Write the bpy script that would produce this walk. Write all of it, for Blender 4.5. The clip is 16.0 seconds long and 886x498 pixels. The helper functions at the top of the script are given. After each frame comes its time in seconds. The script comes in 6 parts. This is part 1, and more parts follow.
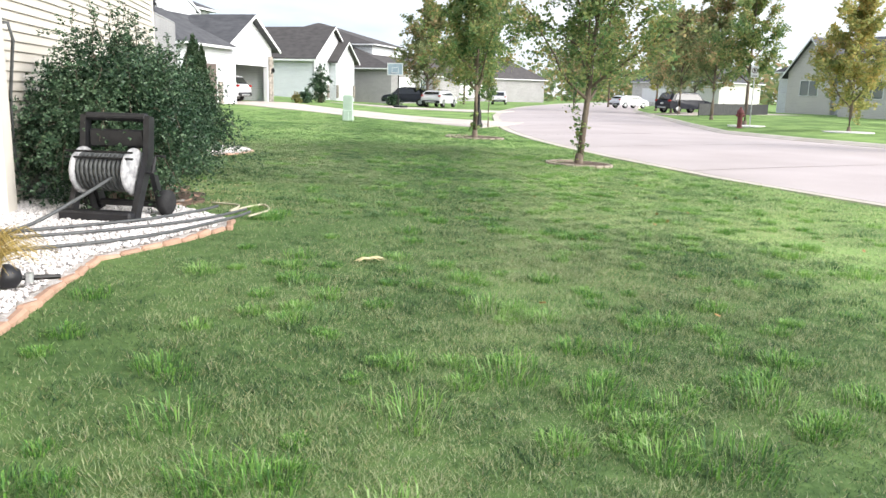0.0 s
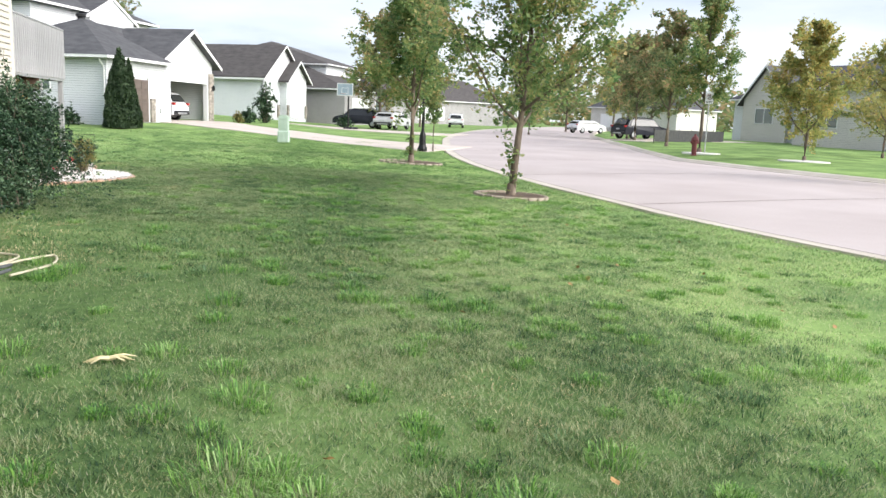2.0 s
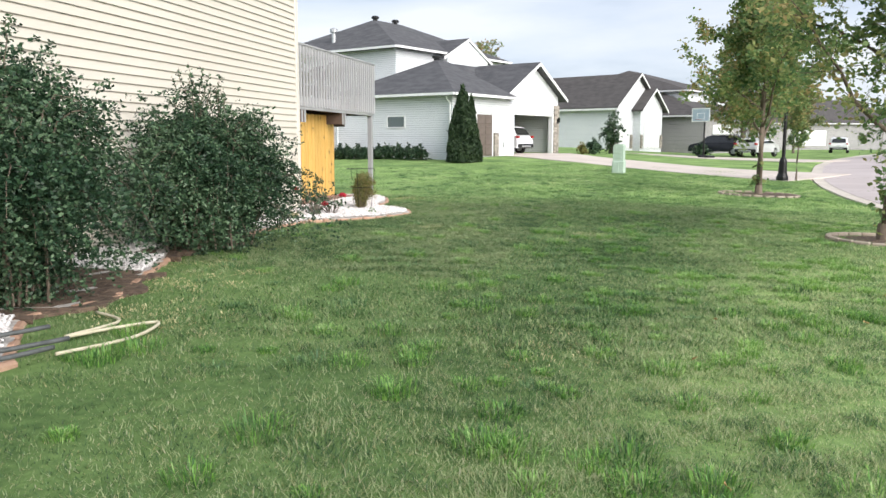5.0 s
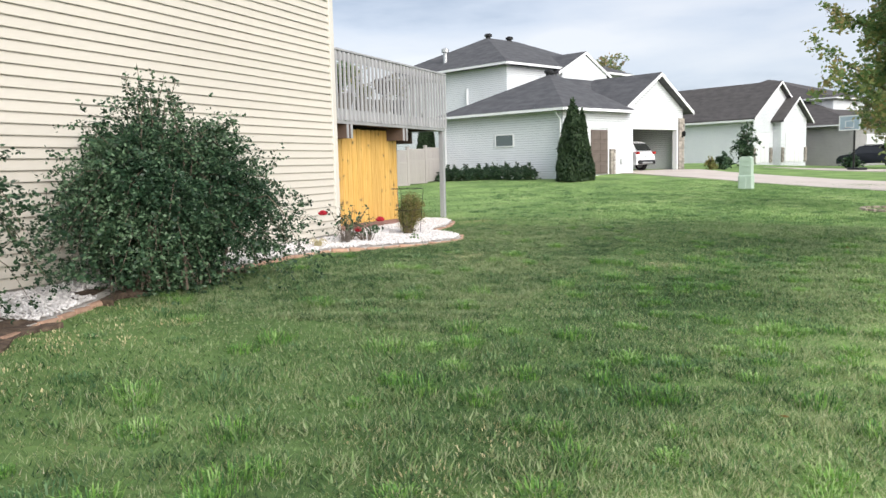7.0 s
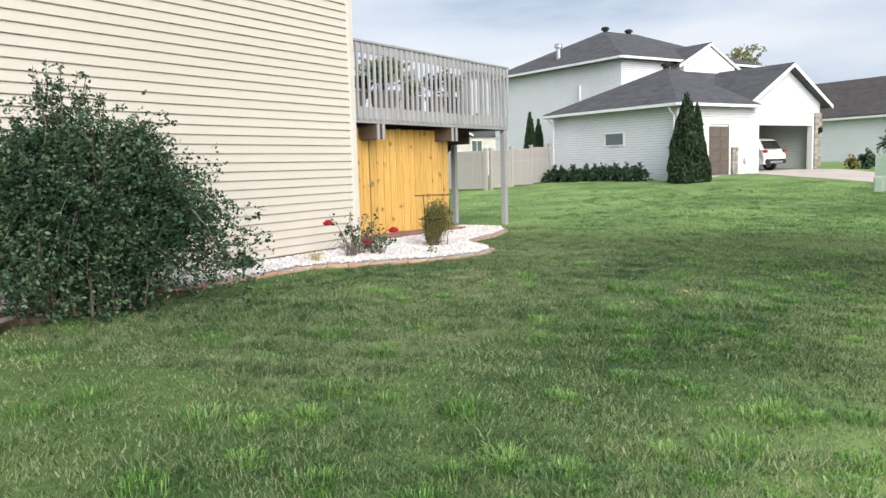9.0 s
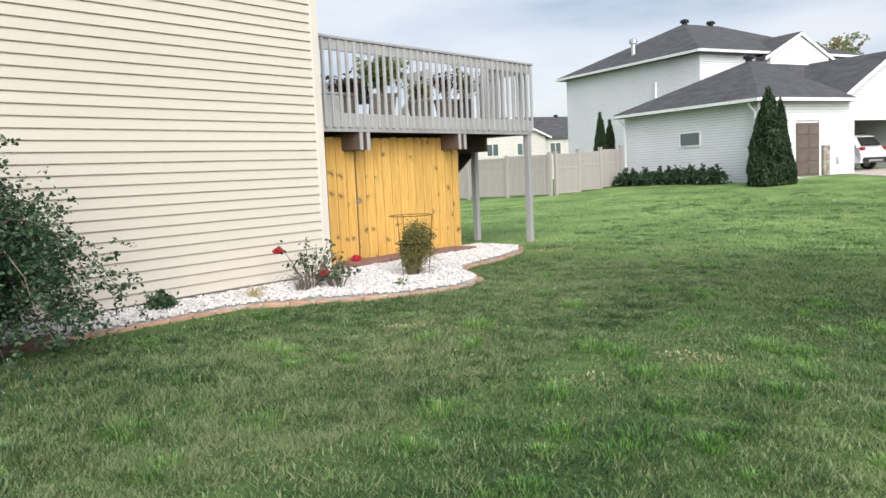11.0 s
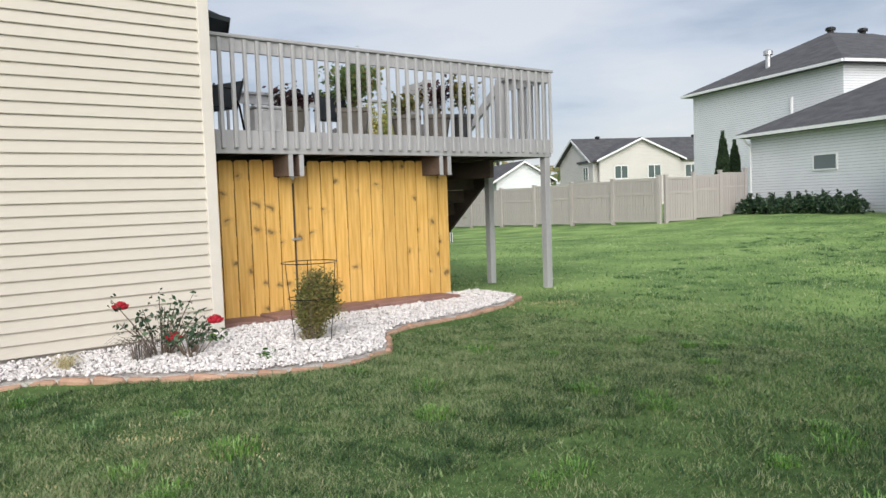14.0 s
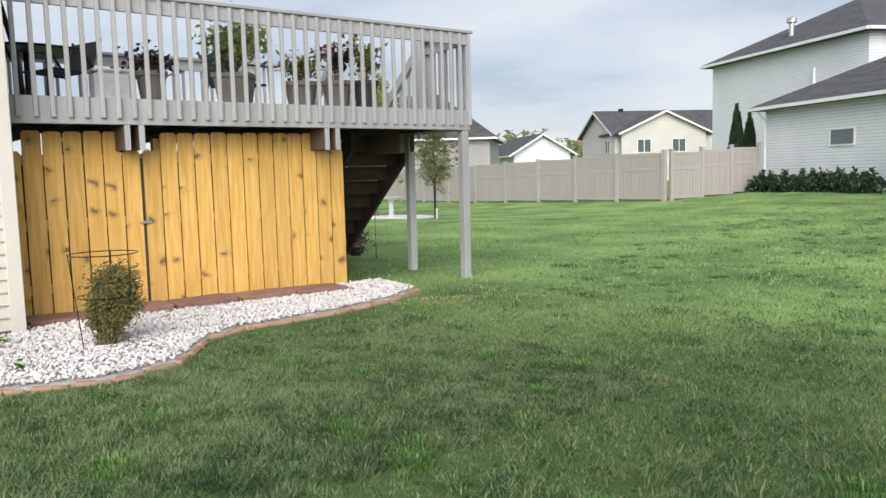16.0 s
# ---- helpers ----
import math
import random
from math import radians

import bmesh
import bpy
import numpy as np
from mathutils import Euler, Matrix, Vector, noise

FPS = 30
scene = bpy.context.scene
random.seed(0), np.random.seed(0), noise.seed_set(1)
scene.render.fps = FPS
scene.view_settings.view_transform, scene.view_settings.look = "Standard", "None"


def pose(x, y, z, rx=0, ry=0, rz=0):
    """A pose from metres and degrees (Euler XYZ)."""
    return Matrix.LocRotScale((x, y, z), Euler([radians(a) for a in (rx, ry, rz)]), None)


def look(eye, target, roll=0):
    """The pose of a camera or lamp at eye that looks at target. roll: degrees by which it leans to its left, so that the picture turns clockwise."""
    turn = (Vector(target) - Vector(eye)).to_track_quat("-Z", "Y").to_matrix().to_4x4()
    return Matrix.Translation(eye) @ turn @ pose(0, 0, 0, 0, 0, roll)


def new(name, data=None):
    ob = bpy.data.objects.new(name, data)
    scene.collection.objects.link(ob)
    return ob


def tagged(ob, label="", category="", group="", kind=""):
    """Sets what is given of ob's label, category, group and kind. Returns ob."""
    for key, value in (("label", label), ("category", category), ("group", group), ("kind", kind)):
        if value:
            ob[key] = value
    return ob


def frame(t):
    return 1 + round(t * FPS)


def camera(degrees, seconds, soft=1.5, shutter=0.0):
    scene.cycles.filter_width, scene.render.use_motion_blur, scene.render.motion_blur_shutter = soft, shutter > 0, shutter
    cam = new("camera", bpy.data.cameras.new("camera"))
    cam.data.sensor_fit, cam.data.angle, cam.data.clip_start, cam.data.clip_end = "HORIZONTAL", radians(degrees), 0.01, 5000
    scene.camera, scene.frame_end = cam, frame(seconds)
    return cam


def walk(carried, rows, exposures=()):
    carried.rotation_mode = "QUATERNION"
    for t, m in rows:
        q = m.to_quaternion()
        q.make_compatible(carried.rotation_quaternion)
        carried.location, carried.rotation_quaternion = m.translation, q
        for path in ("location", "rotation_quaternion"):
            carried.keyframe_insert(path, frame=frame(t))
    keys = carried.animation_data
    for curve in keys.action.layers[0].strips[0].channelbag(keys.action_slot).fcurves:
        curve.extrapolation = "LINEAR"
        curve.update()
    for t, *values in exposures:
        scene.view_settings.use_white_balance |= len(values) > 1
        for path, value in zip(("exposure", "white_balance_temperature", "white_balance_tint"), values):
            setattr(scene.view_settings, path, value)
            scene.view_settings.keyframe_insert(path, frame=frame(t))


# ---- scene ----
cam = camera(59.2, 16.0)
PATH = [
    (0, (0.738, -0.212, 1.824), (1.077, 1.72, 1.432), 1.4),
    (0.5, (1.063, 0.291, 1.82), (1.458, 2.212, 1.431), 1.4),
    (1, (1.403, 0.744, 1.862), (1.832, 2.662, 1.491), 1.5),
    (1.5, (1.711, 1.249, 1.832), (2.154, 3.168, 1.483), 1.9),
    (2, (2.061, 1.702, 1.834), (2.493, 3.626, 1.5), 2.3),
    (2.5, (2.242, 2.183, 1.833), (2.587, 4.126, 1.508), 2.2),
    (3, (2.493, 2.576, 1.804), (2.677, 4.543, 1.491), 1.7),
    (3.5, (2.681, 3.104, 1.786), (2.648, 5.082, 1.491), 1.4),
    (4, (3.004, 3.537, 1.778), (2.779, 5.504, 1.493), 1.0),
    (4.2, (3.087, 3.645, 1.804), (2.803, 5.604, 1.521), 0.9),
    (6.3, (3.694, 6.006, 1.565), (3.005, 7.867, 1.32), -0.8),
    (6.5, (3.775, 6.185, 1.584), (3.057, 8.037, 1.347), -0.8),
    (7, (3.91, 6.689, 1.592), (3.11, 8.51, 1.377), -1.4),
    (7.5, (4.132, 7.158, 1.583), (3.247, 8.941, 1.383), -1.7),
    (8, (4.269, 7.612, 1.56), (3.313, 9.358, 1.367), -1.8),
    (8.5, (4.482, 8.177, 1.542), (3.443, 9.874, 1.341), -1.5),
    (8.7, (4.553, 8.345, 1.567), (3.489, 10.027, 1.364), -1.6),
    (10.8, (4.694, 10.521, 1.693), (3.423, 12.051, 1.486), -1.9),
    (11, (4.717, 10.739, 1.705), (3.434, 12.262, 1.513), -2.6),
    (11.5, (4.684, 11.277, 1.721), (3.369, 12.773, 1.539), -3.0),
    (12, (4.728, 11.81, 1.702), (3.359, 13.257, 1.525), -3.4),
    (12.5, (4.72, 12.258, 1.674), (3.295, 13.651, 1.502), -3.6),
    (13, (4.697, 12.817, 1.711), (3.215, 14.15, 1.545), -3.1),
    (13.5, (4.751, 13.388, 1.72), (3.226, 14.673, 1.576), -2.4),
    (14, (4.754, 13.944, 1.753), (3.21, 15.209, 1.628), -2.0),
    (14.5, (4.825, 14.459, 1.762), (3.271, 15.712, 1.642), -2.2),
    (15, (4.792, 14.931, 1.742), (3.226, 16.168, 1.61), -2.3),
    (15.5, (4.895, 15.426, 1.757), (3.315, 16.641, 1.597), -2.0),
    (16, (4.83, 15.972, 1.776), (3.235, 17.164, 1.583), -1.5),
]
walk(cam, [(t, look(eye, target, roll)) for t, eye, target, roll in PATH], [(0, 1.08), (1.2, 1.02), (2.5, 0.88), (4.2, 0.78), (8.5, 0.56), (11, 0.52), (12.5, 0.36), (14.5, 0.32), (16, 0.42)])

# ---- world and sun: a bright, thinly clouded sky ----
world = bpy.data.worlds.new("overcast_sky")
scene.world = world
world.use_nodes = True
wn, wl = world.node_tree.nodes, world.node_tree.links
wn.clear()
w_out = wn.new("ShaderNodeOutputWorld")
w_bg = wn.new("ShaderNodeBackground")
w_sky = wn.new("ShaderNodeTexSky")
w_sky.sky_type, w_sky.sun_disc = "NISHITA", False
w_sky.sun_elevation, w_sky.sun_rotation = radians(29), radians(128.7)
w_scale = wn.new("ShaderNodeMix")
w_scale.data_type, w_scale.blend_type = "RGBA", "MULTIPLY"
w_scale.inputs[0].default_value = 1.0
w_scale.inputs[7].default_value = (0.12, 0.12, 0.12, 1)
w_co = wn.new("ShaderNodeTexCoord")
w_map = wn.new("ShaderNodeMapping")
w_map.inputs["Scale"].default_value = (1.0, 1.0, 4.2)
w_map.inputs["Location"].default_value = (0.35, 0.9, 0.1)
w_noise = wn.new("ShaderNodeTexNoise")
w_noise.inputs["Scale"].default_value = 2.1
w_noise.inputs["Detail"].default_value = 7
w_noise.inputs["Roughness"].default_value = 0.52
w_ramp = wn.new("ShaderNodeValToRGB")
w_ramp.color_ramp.elements[0].position, w_ramp.color_ramp.elements[0].color = 0.36, (0.31, 0.36, 0.45, 1)
w_ramp.color_ramp.elements[1].position, w_ramp.color_ramp.elements[1].color = 0.62, (0.60, 0.61, 0.645, 1)
w_mid = w_ramp.color_ramp.elements.new(0.46)
w_mid.color = (0.46, 0.50, 0.58, 1)
w_mix = wn.new("ShaderNodeMix")
w_mix.data_type = "RGBA"
w_mix.inputs[0].default_value = 0.85
wl.new(w_co.outputs["Generated"], w_map.inputs["Vector"])
wl.new(w_map.outputs[0], w_noise.inputs["Vector"])
wl.new(w_noise.outputs["Fac"], w_ramp.inputs[0])
wl.new(w_sky.outputs[0], w_scale.inputs[6])
wl.new(w_scale.outputs[2], w_mix.inputs[6])
wl.new(w_ramp.outputs[0], w_mix.inputs[7])
wl.new(w_mix.outputs[2], w_bg.inputs["Color"])
w_bg.inputs["Strength"].default_value = 1.0
wl.new(w_bg.outputs[0], w_out.inputs[0])

sun = new("sun", bpy.data.lights.new("sun", "SUN"))
sun.data.energy, sun.data.angle, sun.data.color = 3.3, radians(55), (1.0, 0.96, 0.91)
sun.matrix_basis = look((30, -14, 20.5), (0, 10, 0))

# ---- materials ----


def rgba(c):
    return (c[0], c[1], c[2], 1)


def mat(name, a, b, scale=8.0, rough=0.7, bump=0.2, fine=60.0, metal=0.0, stretch=(1, 1, 1), rand=0.0, spec=0.4, dist=0.01):
    """A surface of two tones mixed by coarse and fine noise, with a fine relief; rand: how far single pieces differ."""
    m = bpy.data.materials.new(name)
    m.use_nodes = True
    n, l = m.node_tree.nodes, m.node_tree.links
    bsdf = n["Principled BSDF"]
    co = n.new("ShaderNodeTexCoord")
    mp = n.new("ShaderNodeMapping")
    mp.inputs["Scale"].default_value = stretch
    l.new(co.outputs["Object"], mp.inputs[0])
    n1, n2 = n.new("ShaderNodeTexNoise"), n.new("ShaderNodeTexNoise")
    n1.inputs["Scale"].default_value, n1.inputs["Detail"].default_value = scale, 4
    n2.inputs["Scale"].default_value, n2.inputs["Detail"].default_value = fine, 3
    l.new(mp.outputs[0], n1.inputs["Vector"])
    l.new(mp.outputs[0], n2.inputs["Vector"])
    add = n.new("ShaderNodeMath")
    add.operation = "MULTIPLY_ADD"
    add.inputs[1].default_value = 0.45
    l.new(n2.outputs["Fac"], add.inputs[0])
    l.new(n1.outputs["Fac"], add.inputs[2])
    ramp = n.new("ShaderNodeValToRGB")
    ramp.color_ramp.elements[0].position, ramp.color_ramp.elements[0].color = 0.5, rgba(a)
    ramp.color_ramp.elements[1].position, ramp.color_ramp.elements[1].color = 0.95, rgba(b)
    l.new(add.outputs[0], ramp.inputs[0])
    out = ramp.outputs[0]
    if rand:
        info = n.new("ShaderNodeObjectInfo")
        geo = n.new("ShaderNodeNewGeometry")
        s = n.new("ShaderNodeMath")
        l.new(info.outputs["Random"], s.inputs[0])
        l.new(geo.outputs["Random Per Island"], s.inputs[1])
        fr = n.new("ShaderNodeMath")
        fr.operation = "FRACT"
        l.new(s.outputs[0], fr.inputs[0])
        rng = n.new("ShaderNodeMapRange")
        rng.inputs[3].default_value, rng.inputs[4].default_value = 1 - rand, 1 + rand
        l.new(fr.outputs[0], rng.inputs[0])
        hsv = n.new("ShaderNodeHueSaturation")
        l.new(rng.outputs[0], hsv.inputs["Value"])
        l.new(out, hsv.inputs["Color"])
        out = hsv.outputs[0]
    l.new(out, bsdf.inputs["Base Color"])
    bsdf.inputs["Roughness"].default_value = rough
    bsdf.inputs["Metallic"].default_value = metal
    bsdf.inputs["Specular IOR Level"].default_value = spec
    if bump:
        bp = n.new("ShaderNodeBump")
        bp.inputs["Strength"].default_value, bp.inputs["Distance"].default_value = bump, dist
        l.new(add.outputs[0], bp.inputs["Height"])
        l.new(bp.outputs[0], bsdf.inputs["Normal"])
    return m


def leaf_mat(name, tones, rough=0.55, trans=0.25, patch=1.2, jit=0.5, clump=0.0):
    """Foliage: each leaf takes its tone from its own random number and from patches of the crown."""
    m = bpy.data.materials.new(name)
    m.use_nodes = True
    n, l = m.node_tree.nodes, m.node_tree.links
    bsdf = n["Principled BSDF"]
    geo = n.new("ShaderNodeNewGeometry")
    co = n.new("ShaderNodeTexCoord")
    nz = n.new("ShaderNodeTexNoise")
    nz.inputs["Scale"].default_value, nz.inputs["Detail"].default_value = patch, 3
    l.new(co.outputs["Object"], nz.inputs["Vector"])
    ad = n.new("ShaderNodeMath")
    ad.operation = "MULTIPLY_ADD"
    ad.inputs[1].default_value = jit
    l.new(geo.outputs["Random Per Island"], ad.inputs[0])
    src = nz.outputs["Fac"]
    if clump:
        cl = n.new("ShaderNodeTexNoise")
        cl.inputs["Scale"].default_value, cl.inputs["Detail"].default_value = clump, 2
        l.new(co.outputs["Object"], cl.inputs["Vector"])
        av = n.new("ShaderNodeMix")
        av.inputs[0].default_value = 0.5
        l.new(src, av.inputs[2])
        l.new(cl.outputs["Fac"], av.inputs[3])
        gain = n.new("ShaderNodeMath")
        gain.operation = "MULTIPLY_ADD"
        gain.inputs[1].default_value, gain.inputs[2].default_value = 2.0, -0.53
        l.new(av.outputs[0], gain.inputs[0])
        src = gain.outputs[0]
    l.new(src, ad.inputs[2])
    ramp = n.new("ShaderNodeValToRGB")
    el = ramp.color_ramp.elements
    lo, hi = 0.32, 0.62 + jit
    el[0].position, el[0].color = lo, rgba(tones[0])
    el[1].position, el[1].color = hi, rgba(tones[-1])
    for i in range(1, len(tones) - 1):
        e = el.new(lo + (hi - lo) * i / (len(tones) - 1))
        e.color = rgba(tones[i])
    l.new(ad.outputs[0], ramp.inputs[0])
    l.new(ramp.outputs[0], bsdf.inputs["Base Color"])
    bsdf.inputs["Roughness"].default_value = rough
    bsdf.inputs["Specular IOR Level"].default_value = 0.3
    tr = n.new("ShaderNodeBsdfTranslucent")
    l.new(ramp.outputs[0], tr.inputs["Color"])
    mx = n.new("ShaderNodeMixShader")
    mx.inputs[0].default_value = trans
    l.new(bsdf.outputs[0], mx.inputs[1])
    l.new(tr.outputs[0], mx.inputs[2])
    l.new(mx.outputs[0], n["Material Output"].inputs[0])
    return m


def lap_mat(name, a, b, pitch):
    """Painted lap siding on far walls: a bevelled step every pitch metres of height."""
    m = mat(name, a, b, 0.8, 0.55, 0.0)
    n, l = m.node_tree.nodes, m.node_tree.links
    bsdf = n["Principled BSDF"]
    co = n.new("ShaderNodeTexCoord")
    sp = n.new("ShaderNodeSeparateXYZ")
    l.new(co.outputs["Object"], sp.inputs[0])
    dv = n.new("ShaderNodeMath")
    dv.operation = "DIVIDE"
    dv.inputs[1].default_value = pitch
    l.new(sp.outputs["Z"], dv.inputs[0])
    fr = n.new("ShaderNodeMath")
    fr.operation = "FRACT"
    l.new(dv.outputs[0], fr.inputs[0])
    bp = n.new("ShaderNodeBump")
    bp.invert = True
    bp.inputs["Strength"].default_value, bp.inputs["Distance"].default_value = 1.0, 0.02
    l.new(fr.outputs[0], bp.inputs["Height"])
    l.new(bp.outputs[0], bsdf.inputs["Normal"])
    # a dark line in the colour for the shade under each lap
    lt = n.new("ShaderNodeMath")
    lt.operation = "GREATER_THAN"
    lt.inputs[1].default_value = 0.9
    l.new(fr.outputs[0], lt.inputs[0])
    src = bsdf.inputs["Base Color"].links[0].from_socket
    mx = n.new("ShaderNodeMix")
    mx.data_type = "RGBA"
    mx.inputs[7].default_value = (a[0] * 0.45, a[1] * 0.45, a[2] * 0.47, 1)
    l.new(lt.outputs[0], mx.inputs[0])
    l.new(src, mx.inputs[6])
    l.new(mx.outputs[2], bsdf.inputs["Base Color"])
    return m


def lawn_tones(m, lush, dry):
    """Tints a grass material: light and dark zones are painted into its colour, darker (lush) on the walked strip,
    paler (dry) towards the street and on the next plot.
    """
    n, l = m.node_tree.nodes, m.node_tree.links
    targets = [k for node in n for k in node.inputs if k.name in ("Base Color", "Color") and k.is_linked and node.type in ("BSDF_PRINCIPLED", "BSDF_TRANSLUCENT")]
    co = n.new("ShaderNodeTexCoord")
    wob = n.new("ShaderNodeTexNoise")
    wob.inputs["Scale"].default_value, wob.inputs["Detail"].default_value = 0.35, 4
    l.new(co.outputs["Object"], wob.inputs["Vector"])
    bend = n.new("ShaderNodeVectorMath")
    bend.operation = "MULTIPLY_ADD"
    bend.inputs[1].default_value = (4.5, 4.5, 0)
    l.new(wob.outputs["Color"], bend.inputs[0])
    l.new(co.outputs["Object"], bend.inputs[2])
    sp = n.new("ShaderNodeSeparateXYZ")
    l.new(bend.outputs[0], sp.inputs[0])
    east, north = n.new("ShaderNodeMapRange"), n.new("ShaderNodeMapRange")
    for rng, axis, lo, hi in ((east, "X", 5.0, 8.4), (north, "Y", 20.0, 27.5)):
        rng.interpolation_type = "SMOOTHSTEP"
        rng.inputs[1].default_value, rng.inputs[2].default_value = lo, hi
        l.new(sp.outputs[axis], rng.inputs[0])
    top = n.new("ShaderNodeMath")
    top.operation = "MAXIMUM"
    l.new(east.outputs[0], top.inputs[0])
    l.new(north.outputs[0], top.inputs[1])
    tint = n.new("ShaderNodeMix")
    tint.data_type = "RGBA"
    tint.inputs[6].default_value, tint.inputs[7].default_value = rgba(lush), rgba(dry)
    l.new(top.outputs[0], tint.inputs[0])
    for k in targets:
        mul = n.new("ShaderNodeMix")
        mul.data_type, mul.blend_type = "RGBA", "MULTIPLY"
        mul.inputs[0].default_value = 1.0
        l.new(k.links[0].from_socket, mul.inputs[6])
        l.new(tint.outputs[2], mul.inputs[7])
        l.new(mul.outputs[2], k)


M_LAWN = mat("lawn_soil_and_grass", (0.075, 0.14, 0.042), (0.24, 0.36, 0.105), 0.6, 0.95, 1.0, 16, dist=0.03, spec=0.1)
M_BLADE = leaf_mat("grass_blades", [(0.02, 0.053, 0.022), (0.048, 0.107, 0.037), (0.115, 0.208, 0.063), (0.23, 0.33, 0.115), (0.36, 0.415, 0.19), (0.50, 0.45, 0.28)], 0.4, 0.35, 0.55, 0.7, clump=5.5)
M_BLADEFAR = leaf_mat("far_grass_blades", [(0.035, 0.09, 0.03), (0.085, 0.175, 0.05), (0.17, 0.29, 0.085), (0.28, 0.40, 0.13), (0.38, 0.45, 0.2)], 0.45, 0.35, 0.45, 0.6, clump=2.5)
M_TUFT = leaf_mat("rank_grass", [(0.03, 0.08, 0.03), (0.075, 0.18, 0.045), (0.15, 0.32, 0.06), (0.26, 0.44, 0.09), (0.36, 0.50, 0.18)], 0.38, 0.35, 1.1, 0.6)
M_TUFTDARK = leaf_mat("dark_grass_clumps", [(0.025, 0.07, 0.028), (0.06, 0.135, 0.05), (0.13, 0.24, 0.09), (0.23, 0.35, 0.15)], 0.45, 0.25, 2.0, 0.6)
# multipliers that paint the lawn's darker strip and brighter outer zones into the colour
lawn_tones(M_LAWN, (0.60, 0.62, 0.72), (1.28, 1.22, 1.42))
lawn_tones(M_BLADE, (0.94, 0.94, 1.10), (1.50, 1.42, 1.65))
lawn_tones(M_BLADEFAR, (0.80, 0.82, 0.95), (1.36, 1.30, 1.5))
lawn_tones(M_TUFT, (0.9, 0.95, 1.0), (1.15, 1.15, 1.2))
M_RINGSTONE = mat("tan_ring_stone", (0.27, 0.22, 0.17), (0.42, 0.36, 0.30), 6, 0.9, 0.4, 60, rand=0.15)
M_REELGREY = mat("speckled_grey_plastic", (0.20, 0.20, 0.21), (0.52, 0.52, 0.53), 14, 0.45, 0.1)
M_STRAW = leaf_mat("straw", [(0.34, 0.29, 0.15), (0.50, 0.44, 0.25), (0.62, 0.55, 0.34)], 0.8, 0.15, 3)
M_THATCH = leaf_mat("lawn_thatch", [(0.16, 0.17, 0.07), (0.28, 0.28, 0.13), (0.42, 0.38, 0.21)], 0.7, 0.2, 0.8, 0.6)
M_SIDING = mat("cream_vinyl_siding", (0.545, 0.505, 0.44), (0.60, 0.56, 0.49), 1.4, 0.5, 0.12, 90, rand=0.02, stretch=(1, 0.15, 1), dist=0.003)
M_TRIM = mat("cream_trim", (0.60, 0.565, 0.51), (0.66, 0.625, 0.565), 3, 0.5, 0.1, 60, dist=0.003)
M_CONCRETE = mat("concrete", (0.36, 0.34, 0.31), (0.47, 0.45, 0.41), 2.5, 0.9, 0.4, 50)
M_ROAD = mat("pale_concrete_road", (0.43, 0.37, 0.36), (0.52, 0.46, 0.45), 0.35, 0.9, 0.25, 30)
M_KERB = mat("kerb_concrete", (0.47, 0.42, 0.36), (0.58, 0.53, 0.47), 1.2, 0.9, 0.3, 40)
M_DRIVE = mat("driveway_concrete", (0.52, 0.45, 0.40), (0.61, 0.54, 0.49), 0.8, 0.9, 0.2, 40)
M_DECKGREY = mat("grey_deck_paint", (0.33, 0.33, 0.34), (0.43, 0.43, 0.44), 3, 0.6, 0.3, 70, stretch=(1, 1, 0.3), rand=0.06, dist=0.004)
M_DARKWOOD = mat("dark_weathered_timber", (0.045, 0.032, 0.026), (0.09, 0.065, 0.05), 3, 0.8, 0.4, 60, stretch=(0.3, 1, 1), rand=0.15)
M_BEAM = mat("brown_stained_timber", (0.085, 0.058, 0.045), (0.15, 0.105, 0.08), 3, 0.8, 0.4, 60, stretch=(0.3, 1, 1), rand=0.12)
M_STONEWHITE = mat("white_marble_chips", (0.58, 0.55, 0.545), (0.84, 0.81, 0.80), 9, 0.75, 0.3, 60, rand=0.13)
M_BEDSOIL = mat("bed_base_grit", (0.36, 0.33, 0.31), (0.62, 0.59, 0.56), 20, 0.95, 0.8, 70, dist=0.03)
M_MULCH = mat("brown_mulch", (0.06, 0.04, 0.03), (0.17, 0.12, 0.085), 14, 0.95, 0.9, 60, dist=0.03)
M_TERRACOTTA = mat("terracotta_edging", (0.34, 0.20, 0.14), (0.47, 0.31, 0.22), 6, 0.85, 0.4, 70, rand=0.12)
M_PAVER = mat("red_concrete_paver", (0.22, 0.12, 0.10), (0.31, 0.18, 0.15), 5, 0.9, 0.4, 80, rand=0.12)
M_BARK = mat("tree_bark", (0.10, 0.075, 0.055), (0.20, 0.16, 0.125), 9, 0.9, 0.9, 60, stretch=(1, 1, 0.25), dist=0.02)
M_SHINGLE = mat("grey_asphalt_shingles", (0.055, 0.056, 0.062), (0.105, 0.105, 0.112), 1.6, 0.9, 0.5, 14, stretch=(1, 1, 3), dist=0.02)
M_SHINGLE2 = mat("brown_grey_shingles", (0.06, 0.055, 0.055), (0.10, 0.092, 0.09), 1.6, 0.9, 0.5, 14, stretch=(1, 1, 3), dist=0.02)
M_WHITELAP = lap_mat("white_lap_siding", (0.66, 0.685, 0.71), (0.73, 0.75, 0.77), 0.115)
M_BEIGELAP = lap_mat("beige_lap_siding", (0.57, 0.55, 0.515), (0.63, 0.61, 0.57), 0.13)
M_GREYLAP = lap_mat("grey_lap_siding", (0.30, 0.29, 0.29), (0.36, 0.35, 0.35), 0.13)
